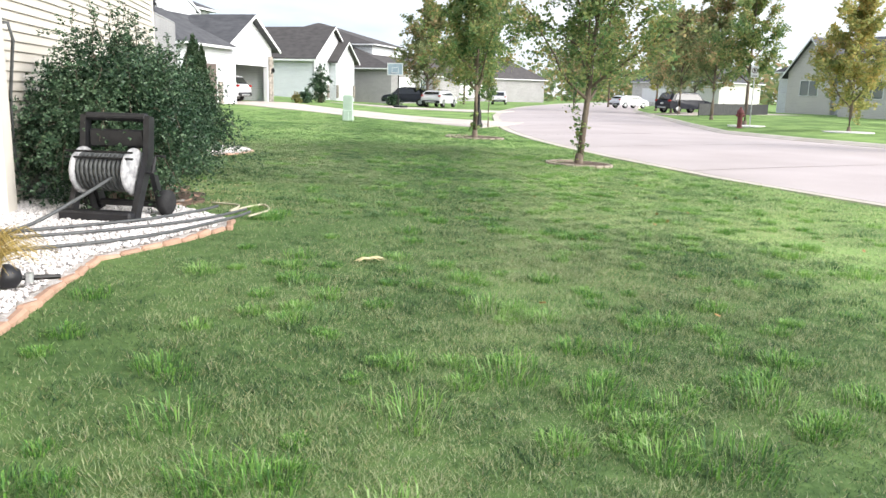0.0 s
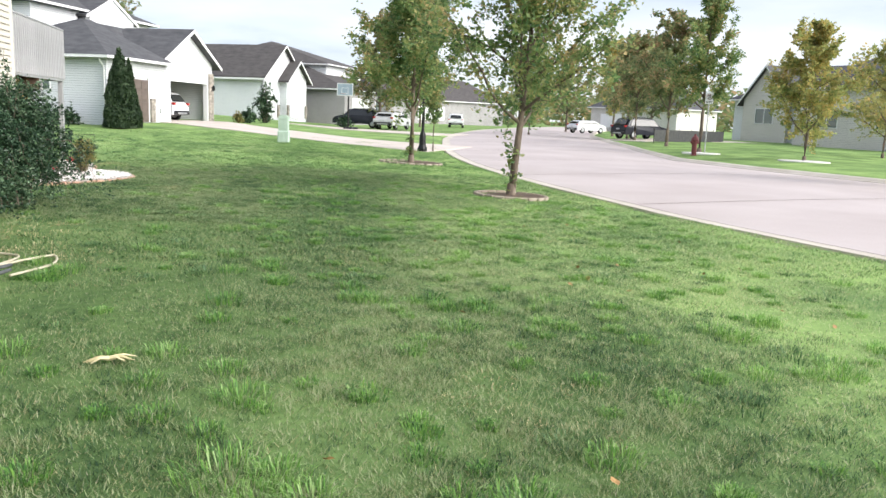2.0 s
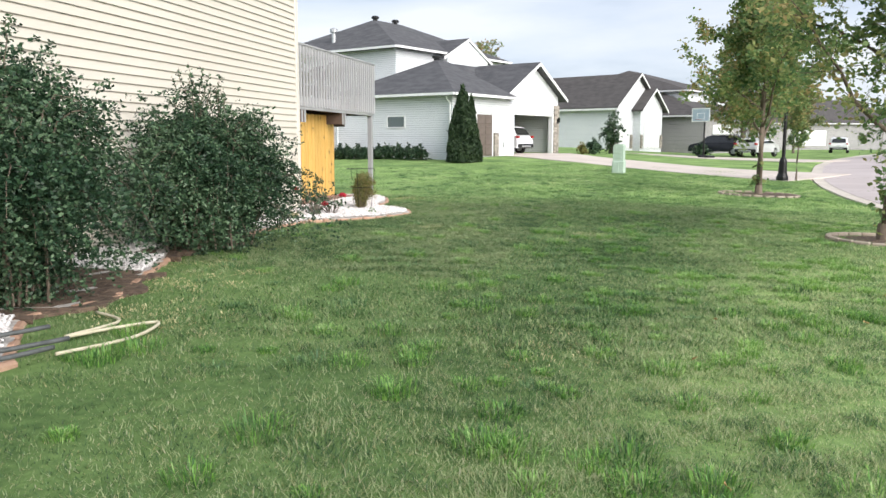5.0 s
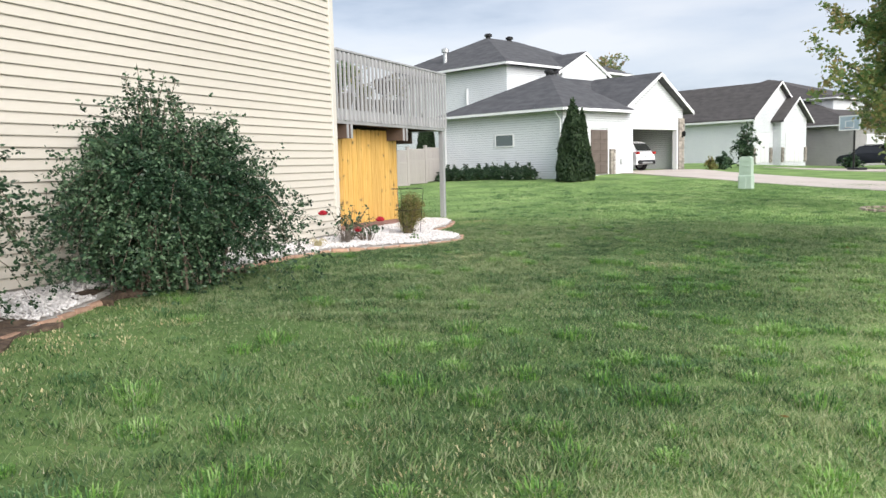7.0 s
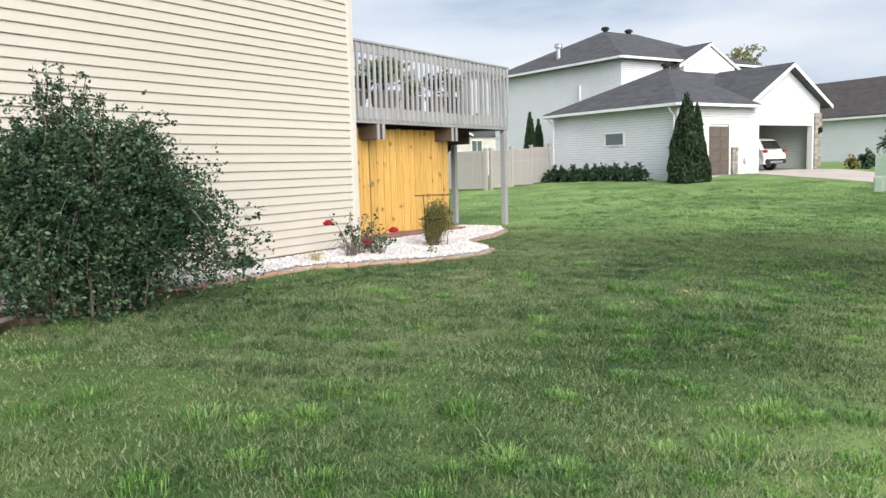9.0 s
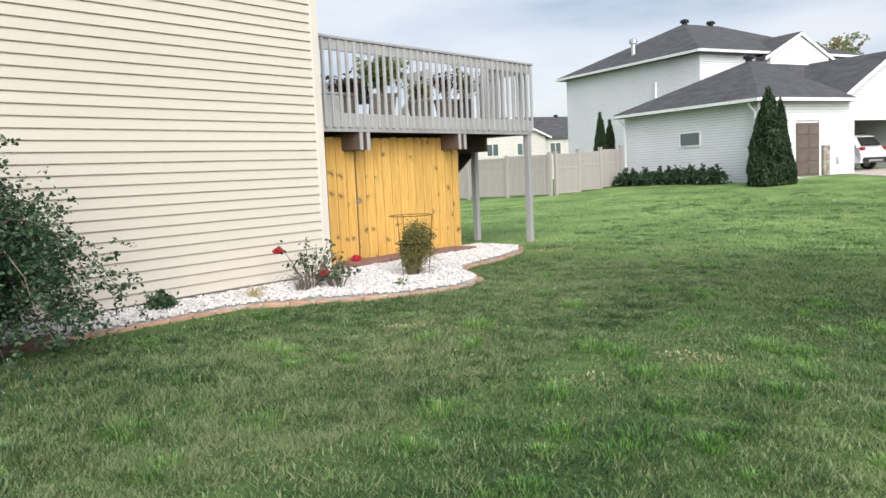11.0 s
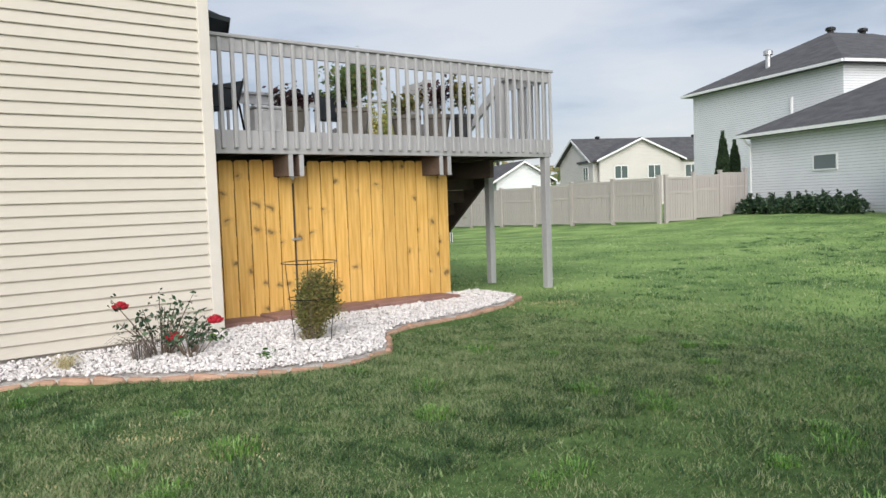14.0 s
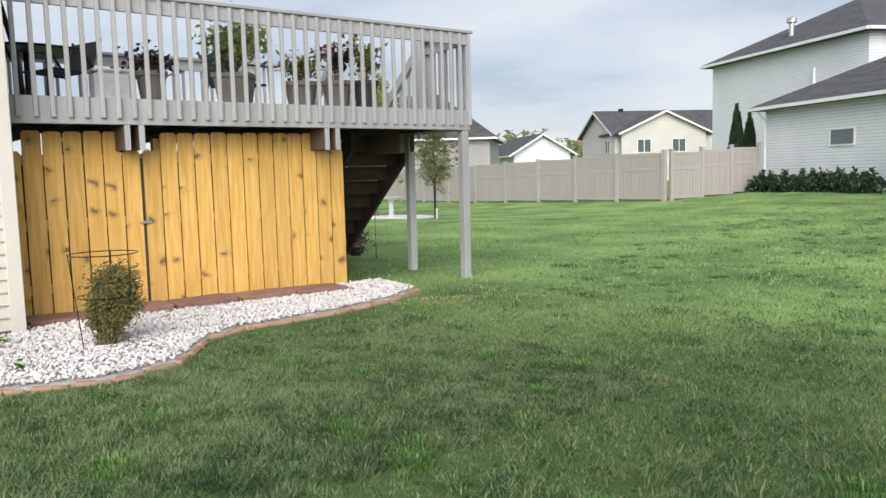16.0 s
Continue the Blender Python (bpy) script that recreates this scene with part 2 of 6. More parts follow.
M_WHITE = mat("white_paint", (0.74, 0.75, 0.76), (0.82, 0.82, 0.83), 2, 0.45, 0.08, 50, dist=0.003)
M_VINYLFENCE = mat("taupe_vinyl", (0.36, 0.33, 0.32), (0.42, 0.39, 0.37), 1.0, 0.5, 0.1, 40, rand=0.03)
M_DARK = mat("dark_plastic", (0.010, 0.010, 0.012), (0.022, 0.022, 0.025), 10, 0.45, 0.15, 80)
M_METAL = mat("black_metal", (0.015, 0.015, 0.016), (0.03, 0.03, 0.03), 10, 0.4, 0.1, 80, metal=0.6)
M_GALV = mat("galvanised_metal", (0.42, 0.43, 0.44), (0.55, 0.56, 0.57), 10, 0.4, 0.1, 60, metal=0.7)
M_BROWNDOOR = mat("brown_door", (0.11, 0.085, 0.075), (0.15, 0.12, 0.105), 3, 0.5, 0.1)
M_GREENBOX = mat("pale_green_enamel", (0.38, 0.48, 0.40), (0.46, 0.56, 0.48), 4, 0.5, 0.1)
M_HOSE = mat("dark_hose", (0.055, 0.06, 0.062), (0.10, 0.105, 0.105), 20, 0.5, 0.2)
M_HOSETAN = mat("faded_hose", (0.42, 0.38, 0.27), (0.55, 0.50, 0.38), 20, 0.6, 0.2)
M_GREYPLASTIC = mat("pale_grey_plastic", (0.50, 0.50, 0.51), (0.62, 0.62, 0.63), 8, 0.45, 0.1)
M_RED = mat("faded_red_enamel", (0.13, 0.03, 0.035), (0.19, 0.05, 0.05), 8, 0.5, 0.2)
M_SIGN = mat("white_sign_face", (0.72, 0.73, 0.74), (0.8, 0.8, 0.8), 8, 0.4, 0.05)
M_LAMPGLASS = mat("milky_glass", (0.55, 0.55, 0.52), (0.68, 0.68, 0.64), 8, 0.25, 0.0)
M_CARWHITE = mat("white_car_paint", (0.76, 0.77, 0.80), (0.80, 0.81, 0.83), 2, 0.2, 0.0)
M_CARDARK = mat("dark_car_paint", (0.02, 0.022, 0.03), (0.03, 0.032, 0.04), 2, 0.25, 0.0)
M_TYRE = mat("tyre_rubber", (0.012, 0.012, 0.013), (0.025, 0.025, 0.026), 12, 0.85, 0.3)
M_TAIL = mat("tail_lamp_red", (0.35, 0.02, 0.02), (0.42, 0.04, 0.04), 12, 0.2, 0.0)
M_POT = mat("taupe_plant_pot", (0.15, 0.135, 0.115), (0.22, 0.20, 0.17), 6, 0.75, 0.2)
M_POTDARK = mat("dark_grey_pot", (0.035, 0.037, 0.04), (0.06, 0.062, 0.066), 6, 0.6, 0.2)
M_CANVAS = mat("slate_canvas", (0.045, 0.055, 0.065), (0.075, 0.085, 0.095), 6, 0.9, 0.3)
M_GARAGEIN = mat("garage_plasterboard", (0.26, 0.245, 0.225), (0.33, 0.31, 0.29), 2, 0.9, 0.1)
M_STONEWORK = mat("ledge_stone", (0.22, 0.20, 0.18), (0.44, 0.39, 0.34), 5, 0.9, 0.6, 40, rand=0.3)
M_BLUE = mat("blue_polycarbonate", (0.30, 0.40, 0.50), (0.42, 0.50, 0.58), 3, 0.3, 0.0)
M_TARP = mat("dark_netting", (0.05, 0.05, 0.055), (0.09, 0.09, 0.09), 5, 0.9, 0.2)


def glass_mat(name, tint, rough=0.06):
    m = bpy.data.materials.new(name)
    m.use_nodes = True
    b = m.node_tree.nodes["Principled BSDF"]
    b.inputs["Base Color"].default_value = rgba(tint)
    b.inputs["Roughness"].default_value = rough
    b.inputs["Specular IOR Level"].default_value = 0.8
    return m


M_PANE = glass_mat("window_glass", (0.10, 0.13, 0.13))
M_CARGLASS = glass_mat("car_glass", (0.012, 0.014, 0.016))


def board_mat(name, a, b, knot):
    """New softwood: long grain, cathedral bands and scattered knots with a dark halo."""
    m = bpy.data.materials.new(name)
    m.use_nodes = True
    n, l = m.node_tree.nodes, m.node_tree.links
    bsdf = n["Principled BSDF"]
    co = n.new("ShaderNodeTexCoord")
    info = n.new("ShaderNodeObjectInfo")
    off = n.new("ShaderNodeVectorMath")
    off.operation = "MULTIPLY_ADD"
    off.inputs[1].default_value = (7.3, 3.1, 11.7)
    l.new(info.outputs["Random"], off.inputs[0])
    l.new(co.outputs["Object"], off.inputs[2])
    mp = n.new("ShaderNodeMapping")
    mp.inputs["Scale"].default_value = (1, 9, 0.8)
    l.new(off.outputs[0], mp.inputs[0])
    nz = n.new("ShaderNodeTexNoise")
    nz.inputs["Scale"].default_value, nz.inputs["Detail"].default_value = 3.0, 5
    l.new(mp.outputs[0], nz.inputs["Vector"])
    ramp = n.new("ShaderNodeValToRGB")
    ramp.color_ramp.elements[0].position, ramp.color_ramp.elements[0].color = 0.3, rgba(a)
    ramp.color_ramp.elements[1].position, ramp.color_ramp.elements[1].color = 0.7, rgba(b)
    l.new(nz.outputs["Fac"], ramp.inputs[0])
    sp = n.new("ShaderNodeSeparateXYZ")
    l.new(off.outputs[0], sp.inputs[0])
    face = n.new("ShaderNodeCombineXYZ")
    l.new(sp.outputs["Y"], face.inputs["X"])
    l.new(sp.outputs["Z"], face.inputs["Y"])
    mp2 = n.new("ShaderNodeMapping")
    mp2.inputs["Scale"].default_value = (2.3, 2.5, 1)
    l.new(face.outputs[0], mp2.inputs[0])
    wob = n.new("ShaderNodeTexNoise")
    wob.inputs["Scale"].default_value = 9
    l.new(face.outputs[0], wob.inputs["Vector"])
    bend = n.new("ShaderNodeVectorMath")
    bend.operation = "MULTIPLY_ADD"
    bend.inputs[1].default_value = (0.4, 0.4, 0)
    l.new(wob.outputs["Color"], bend.inputs[0])
    l.new(mp2.outputs[0], bend.inputs[2])
    vo = n.new("ShaderNodeTexVoronoi")
    vo.voronoi_dimensions = "2D"
    vo.inputs["Scale"].default_value = 1.0
    l.new(bend.outputs[0], vo.inputs["Vector"])
    kr = n.new("ShaderNodeValToRGB")
    kr.color_ramp.elements[0].position, kr.color_ramp.elements[0].color = 0.035, (0.9, 0.9, 0.9, 1)
    halo = kr.color_ramp.elements.new(0.075)
    halo.color = (0.32, 0.32, 0.32, 1)
    kr.color_ramp.elements[2].position, kr.color_ramp.elements[2].color = 0.17, (0, 0, 0, 1)
    l.new(vo.outputs["Distance"], kr.inputs[0])
    mx = n.new("ShaderNodeMix")
    mx.data_type = "RGBA"
    mx.inputs[7].default_value = rgba(knot)
    l.new(kr.outputs[0], mx.inputs[0])
    l.new(ramp.outputs[0], mx.inputs[6])
    rng = n.new("ShaderNodeMapRange")
    rng.inputs[3].default_value, rng.inputs[4].default_value = 0.88, 1.08
    l.new(info.outputs["Random"], rng.inputs[0])
    hsv = n.new("ShaderNodeHueSaturation")
    l.new(rng.outputs[0], hsv.inputs["Value"])
    l.new(mx.outputs[2], hsv.inputs["Color"])
    l.new(hsv.outputs[0], bsdf.inputs["Base Color"])
    bsdf.inputs["Roughness"].default_value = 0.65
    bp = n.new("ShaderNodeBump")
    bp.inputs["Strength"].default_value, bp.inputs["Distance"].default_value = 0.3, 0.004
    l.new(nz.outputs["Fac"], bp.inputs["Height"])
    l.new(bp.outputs[0], bsdf.inputs["Normal"])
    return m


M_CEDAR = board_mat("yellow_new_pine", (0.60, 0.335, 0.075), (0.80, 0.50, 0.155), (0.17, 0.105, 0.04))

M_LEAF_SHRUB = leaf_mat("shrub_leaves", [(0.010, 0.026, 0.015), (0.022, 0.052, 0.027), (0.045, 0.09, 0.045), (0.11, 0.175, 0.095)], 0.4, 0.12, 1.6, 0.6)
M_LEAF_OAK = leaf_mat("oak_leaves", [(0.06, 0.13, 0.055), (0.12, 0.22, 0.085), (0.22, 0.31, 0.12), (0.36, 0.39, 0.15), (0.50, 0.38, 0.18)], 0.5, 0.58, 0.9, 0.45)
M_LEAF_GOLD = leaf_mat("turning_leaves", [(0.16, 0.23, 0.08), (0.32, 0.36, 0.13), (0.50, 0.46, 0.17), (0.62, 0.46, 0.17)], 0.5, 0.5, 0.8, 0.5)
M_LEAF_FAR = leaf_mat("far_leaves", [(0.12, 0.18, 0.10), (0.20, 0.27, 0.13), (0.33, 0.34, 0.16), (0.48, 0.33, 0.19)], 0.6, 0.58, 0.5, 0.5)
M_LEAF_CYPRESS = leaf_mat("arborvitae", [(0.012, 0.028, 0.013), (0.026, 0.05, 0.022), (0.045, 0.075, 0.032)], 0.6, 0.1, 1.5, 0.6)
M_LEAF_RED = leaf_mat("dark_red_foliage", [(0.02, 0.015, 0.018), (0.05, 0.025, 0.03), (0.10, 0.04, 0.045)], 0.5, 0.2, 3, 0.5)
M_ROSE = leaf_mat("red_petals", [(0.28, 0.008, 0.02), (0.42, 0.012, 0.03), (0.55, 0.03, 0.05)], 0.5, 0.2, 3, 0.5)
M_DRYFRONDS = leaf_mat("golden_grass", [(0.20, 0.17, 0.05), (0.38, 0.28, 0.08), (0.52, 0.38, 0.12)], 0.6, 0.3, 3, 0.6)
M_CLUMP = leaf_mat("dried_clump", [(0.09, 0.11, 0.03), (0.16, 0.17, 0.05), (0.27, 0.21, 0.08)], 0.6, 0.2, 3, 0.6)

# ---- building helpers ----
WORLD_BUILT = set()


def thing(name, at, label, category, rz=0.0, group="", kind="", world_built=False):
    """An Empty at a thing's base; with world_built its parts are given in world coordinates."""
    ob = new(name)
    ob.empty_display_size = 0.2
    ob.matrix_basis = pose(*at, 0, 0, rz)
    if world_built:
        WORLD_BUILT.add(ob.name)
    return tagged(ob, label, category, group, kind)


def root_of(ob):
    while ob.parent:
        ob = ob.parent
    return ob


def mesh_of(name, bm, material, smooth=False):
    me = bpy.data.meshes.new(name)
    bmesh.ops.recalc_face_normals(bm, faces=bm.faces)
    bm.to_mesh(me)
    bm.free()
    if smooth:
        me.shade_smooth()
    me.materials.append(material)
    return me


def part(name, bm, material, parent, label="", smooth=False):
    r = root_of(parent)
    if r.name in WORLD_BUILT:
        bm.transform(r.matrix_basis.inverted())
    ob = new(name, mesh_of(name, bm, material, smooth))
    ob.parent = parent
    return tagged(ob, label)


def piece(name, me, parent, m):
    """One more object on a shared mesh, placed at m in world coordinates or, for local things, in the thing's own."""
    ob = new(name, me)
    ob.parent = parent
    r = root_of(parent)
    ob.matrix_basis = (r.matrix_basis.inverted() @ m) if r.name in WORLD_BUILT else m
    return ob


def solo(name, bm, material, label, category, kind="", group="", smooth=False):
    ob = new(name, mesh_of(name, bm, material, smooth))
    return tagged(ob, label, category, group, kind)


def box(bm, x0, x1, y0, y1, z0, z1, bevel=0.0, m=None):
    r = bmesh.ops.create_cube(bm, size=1.0)
    vs = r["verts"]
    for v in vs:
        v.co = Vector(((x0 + x1) / 2 + v.co.x * (x1 - x0), (y0 + y1) / 2 + v.co.y * (y1 - y0), (z0 + z1) / 2 + v.co.z * (z1 - z0)))
        if m:
            v.co = m @ v.co
    if bevel:
        es = list({e for v in vs for e in v.link_edges})
        bmesh.ops.bevel(bm, geom=es, offset=bevel, segments=1, affect="EDGES")
    return bm


def cube(x0, x1, y0, y1, z0, z1, bevel=0.0, m=None):
    return box(bmesh.new(), x0, x1, y0, y1, z0, z1, bevel, m)


def prism(bm, ring, off):
    """A solid between a ring of points and the same ring moved by off."""
    a = [bm.verts.new(p) for p in ring]
    b = [bm.verts.new(Vector(p) + Vector(off)) for p in ring]
    bm.faces.new(a)
    bm.faces.new(b[::-1])
    for i in range(len(a)):
        j = (i + 1) % len(a)
        bm.faces.new((a[i], b[i], b[j], a[j]))
    return bm


def tube(bm, pts, r, sides=8, r_end=None, cap=True):
    """A round bar along points, tapering to r_end."""
    pts = [Vector(p) for p in pts]
    r_end = r if r_end is None else r_end
    rings = []
    for i, p in enumerate(pts):
        d = (pts[min(i + 1, len(pts) - 1)] - pts[max(i - 1, 0)]).normalized()
        side = d.cross(Vector((0, 0, 1)))
        if side.length < 1e-3:
            side = Vector((1, 0, 0))
        side.normalize()
        up = side.cross(d)
        rr = r + (r_end - r) * i / max(len(pts) - 1, 1)
        rings.append([bm.verts.new(p + rr * (math.cos(a) * side + math.sin(a) * up)) for a in (2 * math.pi * k / sides for k in range(sides))])
    for a, b in zip(rings, rings[1:]):
        for k in range(sides):
            j = (k + 1) % sides
            bm.faces.new((a[k], a[j], b[j], b[k]))
    if cap:
        bm.faces.new(rings[0][::-1])
        bm.faces.new(rings[-1])
    return bm


def lathe(bm, at, rows, sides=16):
    """A turned shape from rows of (radius, height)."""
    rings = [[bm.verts.new((at[0] + r * math.cos(2 * math.pi * k / sides), at[1] + r * math.sin(2 * math.pi * k / sides), at[2] + z)) for k in range(sides)] for r, z in rows]
    for a, b in zip(rings, rings[1:]):
        for k in range(sides):
            j = (k + 1) % sides
            bm.faces.new((a[k], a[j], b[j], b[k]))
    bm.faces.new(rings[0][::-1])
    bm.faces.new(rings[-1])
    return bm


def leaves_mesh(name, centres, sizes, rs, material, long=1.7, up=0.3):
    """Many small folded leaves, four corners each, as one mesh."""
    n = len(centres)
    c = np.asarray(centres, dtype=np.float64)
    s = np.asarray(sizes, dtype=np.float64).reshape(n, 1)
    a = rs.normal(size=(n, 3))
    a[:, 2] = a[:, 2] * 0.6 + up
    a /= np.linalg.norm(a, axis=1, keepdims=True)
    b = np.cross(a, rs.normal(size=(n, 3)))
    b /= np.linalg.norm(b, axis=1, keepdims=True) + 1e-9
    nrm = np.cross(a, b)
    v = np.empty((n, 4, 3))
    v[:, 0] = c - a * s * long * 0.5
    v[:, 1] = c + b * s * 0.5 + nrm * s * 0.12
    v[:, 2] = c + a * s * long * 0.5
    v[:, 3] = c - b * s * 0.5 + nrm * s * 0.12
    return quads_mesh(name, v.reshape(-1, 3), n, material)


def quads_mesh(name, verts, n, material):
    me = bpy.data.meshes.new(name)
    me.vertices.add(n * 4)
    me.vertices.foreach_set("co", np.ascontiguousarray(verts, dtype=np.float32).ravel())
    me.loops.add(n * 4)
    me.loops.foreach_set("vertex_index", np.arange(n * 4, dtype=np.int32))
    me.polygons.add(n)
    me.polygons.foreach_set("loop_start", np.arange(0, n * 4, 4, dtype=np.int32))
    me.update(calc_edges=True)
    me.validate()
    me.materials.append(material)
    return me


def tris_mesh(name, verts, n, material):
    me = bpy.data.meshes.new(name)
    me.vertices.add(n * 3)
    me.vertices.foreach_set("co", np.ascontiguousarray(verts, dtype=np.float32).ravel())
    me.loops.add(n * 3)
    me.loops.foreach_set("vertex_index", np.arange(n * 3, dtype=np.int32))
    me.polygons.add(n)
    me.polygons.foreach_set("loop_start", np.arange(0, n * 3, 3, dtype=np.int32))
    me.update(calc_edges=True)
    me.materials.append(material)
    return me


# ---- the lie of the land ----
NEAR_EDGE = [(13, -40), (12.2, -8), (10.7, 6), (9.7, 11), (9.1, 14.5), (8.8, 20), (8.75, 24), (8.9, 28), (9.4, 33), (10.4, 40), (12.6, 50), (16, 62), (24, 85), (40, 120), (75, 190)]
FAR_EDGE = [(31, -40), (26.5, 0), (24.3, 14), (22.6, 24), (21.5, 30), (21.3, 36), (22.8, 43), (26.5, 56), (32, 72), (45, 101), (60, 130), (95, 190)]


def along(line, y):
    return np.interp(y, [p[1] for p in line], [p[0] for p in line])


def ground(x, y):
    x, y = np.asarray(x, dtype=float), np.asarray(y, dtype=float)
    base = 0.47 - 0.030 * np.clip(x - 0.5, 0, 8) + 0.012 * np.clip(0.5 - x, 0, 2.8) * np.interp(y, [18, 22], [1, 0.0])
    rise = np.interp(y, [36, 46, 60, 120], [0.0, 0.40, 0.62, 0.8]) * np.interp(x, [-3, 6, 14], [1.05, 0.55, 0.5])
    back = np.interp(x, [-45, -27, -14, -9], [-0.55, -0.5, -0.2, 0.0]) * np.interp(y, [24, 34], [0, 1])
    far = 0.12 * np.clip((x - along(FAR_EDGE, y)) / 3.0, 0, 1.5)
    return base + rise + back + far


def gz(x, y):
    return float(ground(x, y))


def inside_road(x, y):
    return (x > along(NEAR_EDGE, y)) & (x < along(FAR_EDGE, y))


def axis_steps(marks):
    out = []
    for a, b, s in marks:
        out += list(np.arange(a, b, s))
    return np.array(out + [marks[-1][1]])


def sheet(name, xs, ys, zf, material):
    gx, gy = np.meshgrid(xs, ys)
    v = np.stack([gx, gy, zf(gx, gy)], axis=-1).reshape(-1, 3)
    nx, ny = len(xs), len(ys)
    i = (np.arange(ny - 1)[:, None] * nx + np.arange(nx - 1)[None, :]).ravel()
    f = np.stack([i, i + 1, i + 1 + nx, i + nx], axis=1)
    me = bpy.data.meshes.new(name)
    me.from_pydata(v.tolist(), [], f.tolist())
    me.shade_smooth()
    me.materials.append(material)
    return new(name, me)


def lawn_height(x, y):
    z = ground(x, y) + 0.012 * np.sin(1.7 * x + 0.6 * y) * np.sin(1.1 * y - 0.4 * x)
    inner = np.minimum(x - along(NEAR_EDGE, y), along(FAR_EDGE, y) - x)
    z = z - 0.35 * np.clip((inner + 0.12) / 0.5, 0, 1)
    return z


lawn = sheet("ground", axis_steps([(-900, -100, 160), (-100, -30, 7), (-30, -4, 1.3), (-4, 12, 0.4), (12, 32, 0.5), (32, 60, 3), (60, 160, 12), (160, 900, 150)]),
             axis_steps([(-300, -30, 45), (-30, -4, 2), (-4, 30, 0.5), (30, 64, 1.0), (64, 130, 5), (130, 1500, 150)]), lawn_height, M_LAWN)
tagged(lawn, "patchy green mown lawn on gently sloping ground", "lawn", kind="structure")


def ribbon(name, left, right, zf, material, thick, ys, cols=6):
    bm = bmesh.new()
    rows = []
    for y in ys:
        a, b = left(y), right(y)
        rows.append([bm.verts.new((a + (b - a) * k / cols, y, zf(a + (b - a) * k / cols, y))) for k in range(cols + 1)])
    for r, s in zip(rows, rows[1:]):
        for k in range(cols):
            bm.faces.new((r[k], r[k + 1], s[k + 1], s[k]))
    ext = bmesh.ops.extrude_face_region(bm, geom=bm.faces[:])
    for v in [g for g in ext["geom"] if isinstance(g, bmesh.types.BMVert)]:
        v.co.z -= thick
    return mesh_of(name, bm, material)


def road_z(x, y):
    a, b = along(NEAR_EDGE, y), along(FAR_EDGE, y)
    k = (x - a) / (b - a)
    return gz(a, y) * (1 - k) + gz(b - 0.1, y) * k - 0.03 + 0.10 * math.sin(math.pi * k)


ROAD_YS = [-40, -20, -5, 2] + [6 + 1.5 * i for i in range(40)] + [70, 80, 90, 105, 120, 150, 190]
road = new("road", ribbon("road", lambda y: along(NEAR_EDGE, y) + 0.45, lambda y: along(FAR_EDGE, y) - 0.45, road_z, M_ROAD, 0.2, ROAD_YS, 8))
tagged(road, "pale pinkish-grey concrete residential street curving away", "road", kind="structure")
kerb_near = new("kerb_near", ribbon("kerb_near", lambda y: along(NEAR_EDGE, y), lambda y: along(NEAR_EDGE, y) + 0.45, lambda x, y: gz(along(NEAR_EDGE, y), y) + 0.004 - 0.03 * min(1, (x - along(NEAR_EDGE, y)) / 0.3), M_KERB, 0.25, ROAD_YS, 3))
tagged(kerb_near, "low rolled concrete kerb along the lawn", "kerb", kind="structure")
kerb_far = new("kerb_far", ribbon("kerb_far", lambda y: along(FAR_EDGE, y) - 0.45, lambda y: along(FAR_EDGE, y), lambda x, y: gz(along(FAR_EDGE, y) - 0.1, y) + 0.11 * min(1, max(0, (x - along(FAR_EDGE, y) + 0.38) / 0.2)), M_KERB, 0.25, ROAD_YS, 4))
tagged(kerb_far, "raised concrete kerb across the street", "kerb", kind="structure")
# transverse joints of the concrete slabs
bm = bmesh.new()
for y in (16.5, 24, 31, 38.5, 46):
    a, b = along(NEAR_EDGE, y) + 0.5, along(FAR_EDGE, y) - 0.5
    pts = [(a + (b - a) * k / 10, y + 0.25 * k) for k in range(11)]
    for (xa, ya), (xb, yb) in zip(pts, pts[1:]):
        q = [bm.verts.new((xx, yy + dy, road_z(xx, yy + dy) + 0.004)) for xx, yy, dy in ((xa, ya, 0), (xb, yb, 0), (xb, yb, 0.035), (xa, ya, 0.035))]
        bm.faces.new(q)
tagged(new("road_joint", mesh_of("road_joint", bm, M_MULCH)), "dark tarred joints between the road slabs", "road joint", kind="structure")


def strip_path(name, pts, width, lift, thick, material, label, cat):
    """A paved strip that follows the ground along a line of points."""
    bm = bmesh.new()
    rows = []
    dense = []
    for (ax, ay), (bx, by) in zip(pts, pts[1:]):
        n = max(2, int(math.hypot(bx - ax, by - ay) / 1.2))
        dense += [(ax + (bx - ax) * i / n, ay + (by - ay) * i / n) for i in range(n)]
    dense.append(pts[-1])
    for i, (x, y) in enumerate(dense):
        px, py = dense[max(i - 1, 0)]
        qx, qy = dense[min(i + 1, len(dense) - 1)]
        d = Vector((qx - px, qy - py)).normalized()
        w = width(i / (len(dense) - 1)) / 2
        rows.append([bm.verts.new((x - d.y * w * s, y + d.x * w * s, gz(x - d.y * w * s, y + d.x * w * s) + lift)) for s in (-1, -0.33, 0.33, 1)])
    for r, s in zip(rows, rows[1:]):
        for k in range(3):
            bm.faces.new((r[k], r[k + 1], s[k + 1], s[k]))
    ext = bmesh.ops.extrude_face_region(bm, geom=bm.faces[:])
    for v in [g for g in ext["geom"] if isinstance(g, bmesh.types.BMVert)]:
        v.co.z -= thick
    return tagged(new(name, mesh_of(name, bm, material)), label, cat, kind="structure")


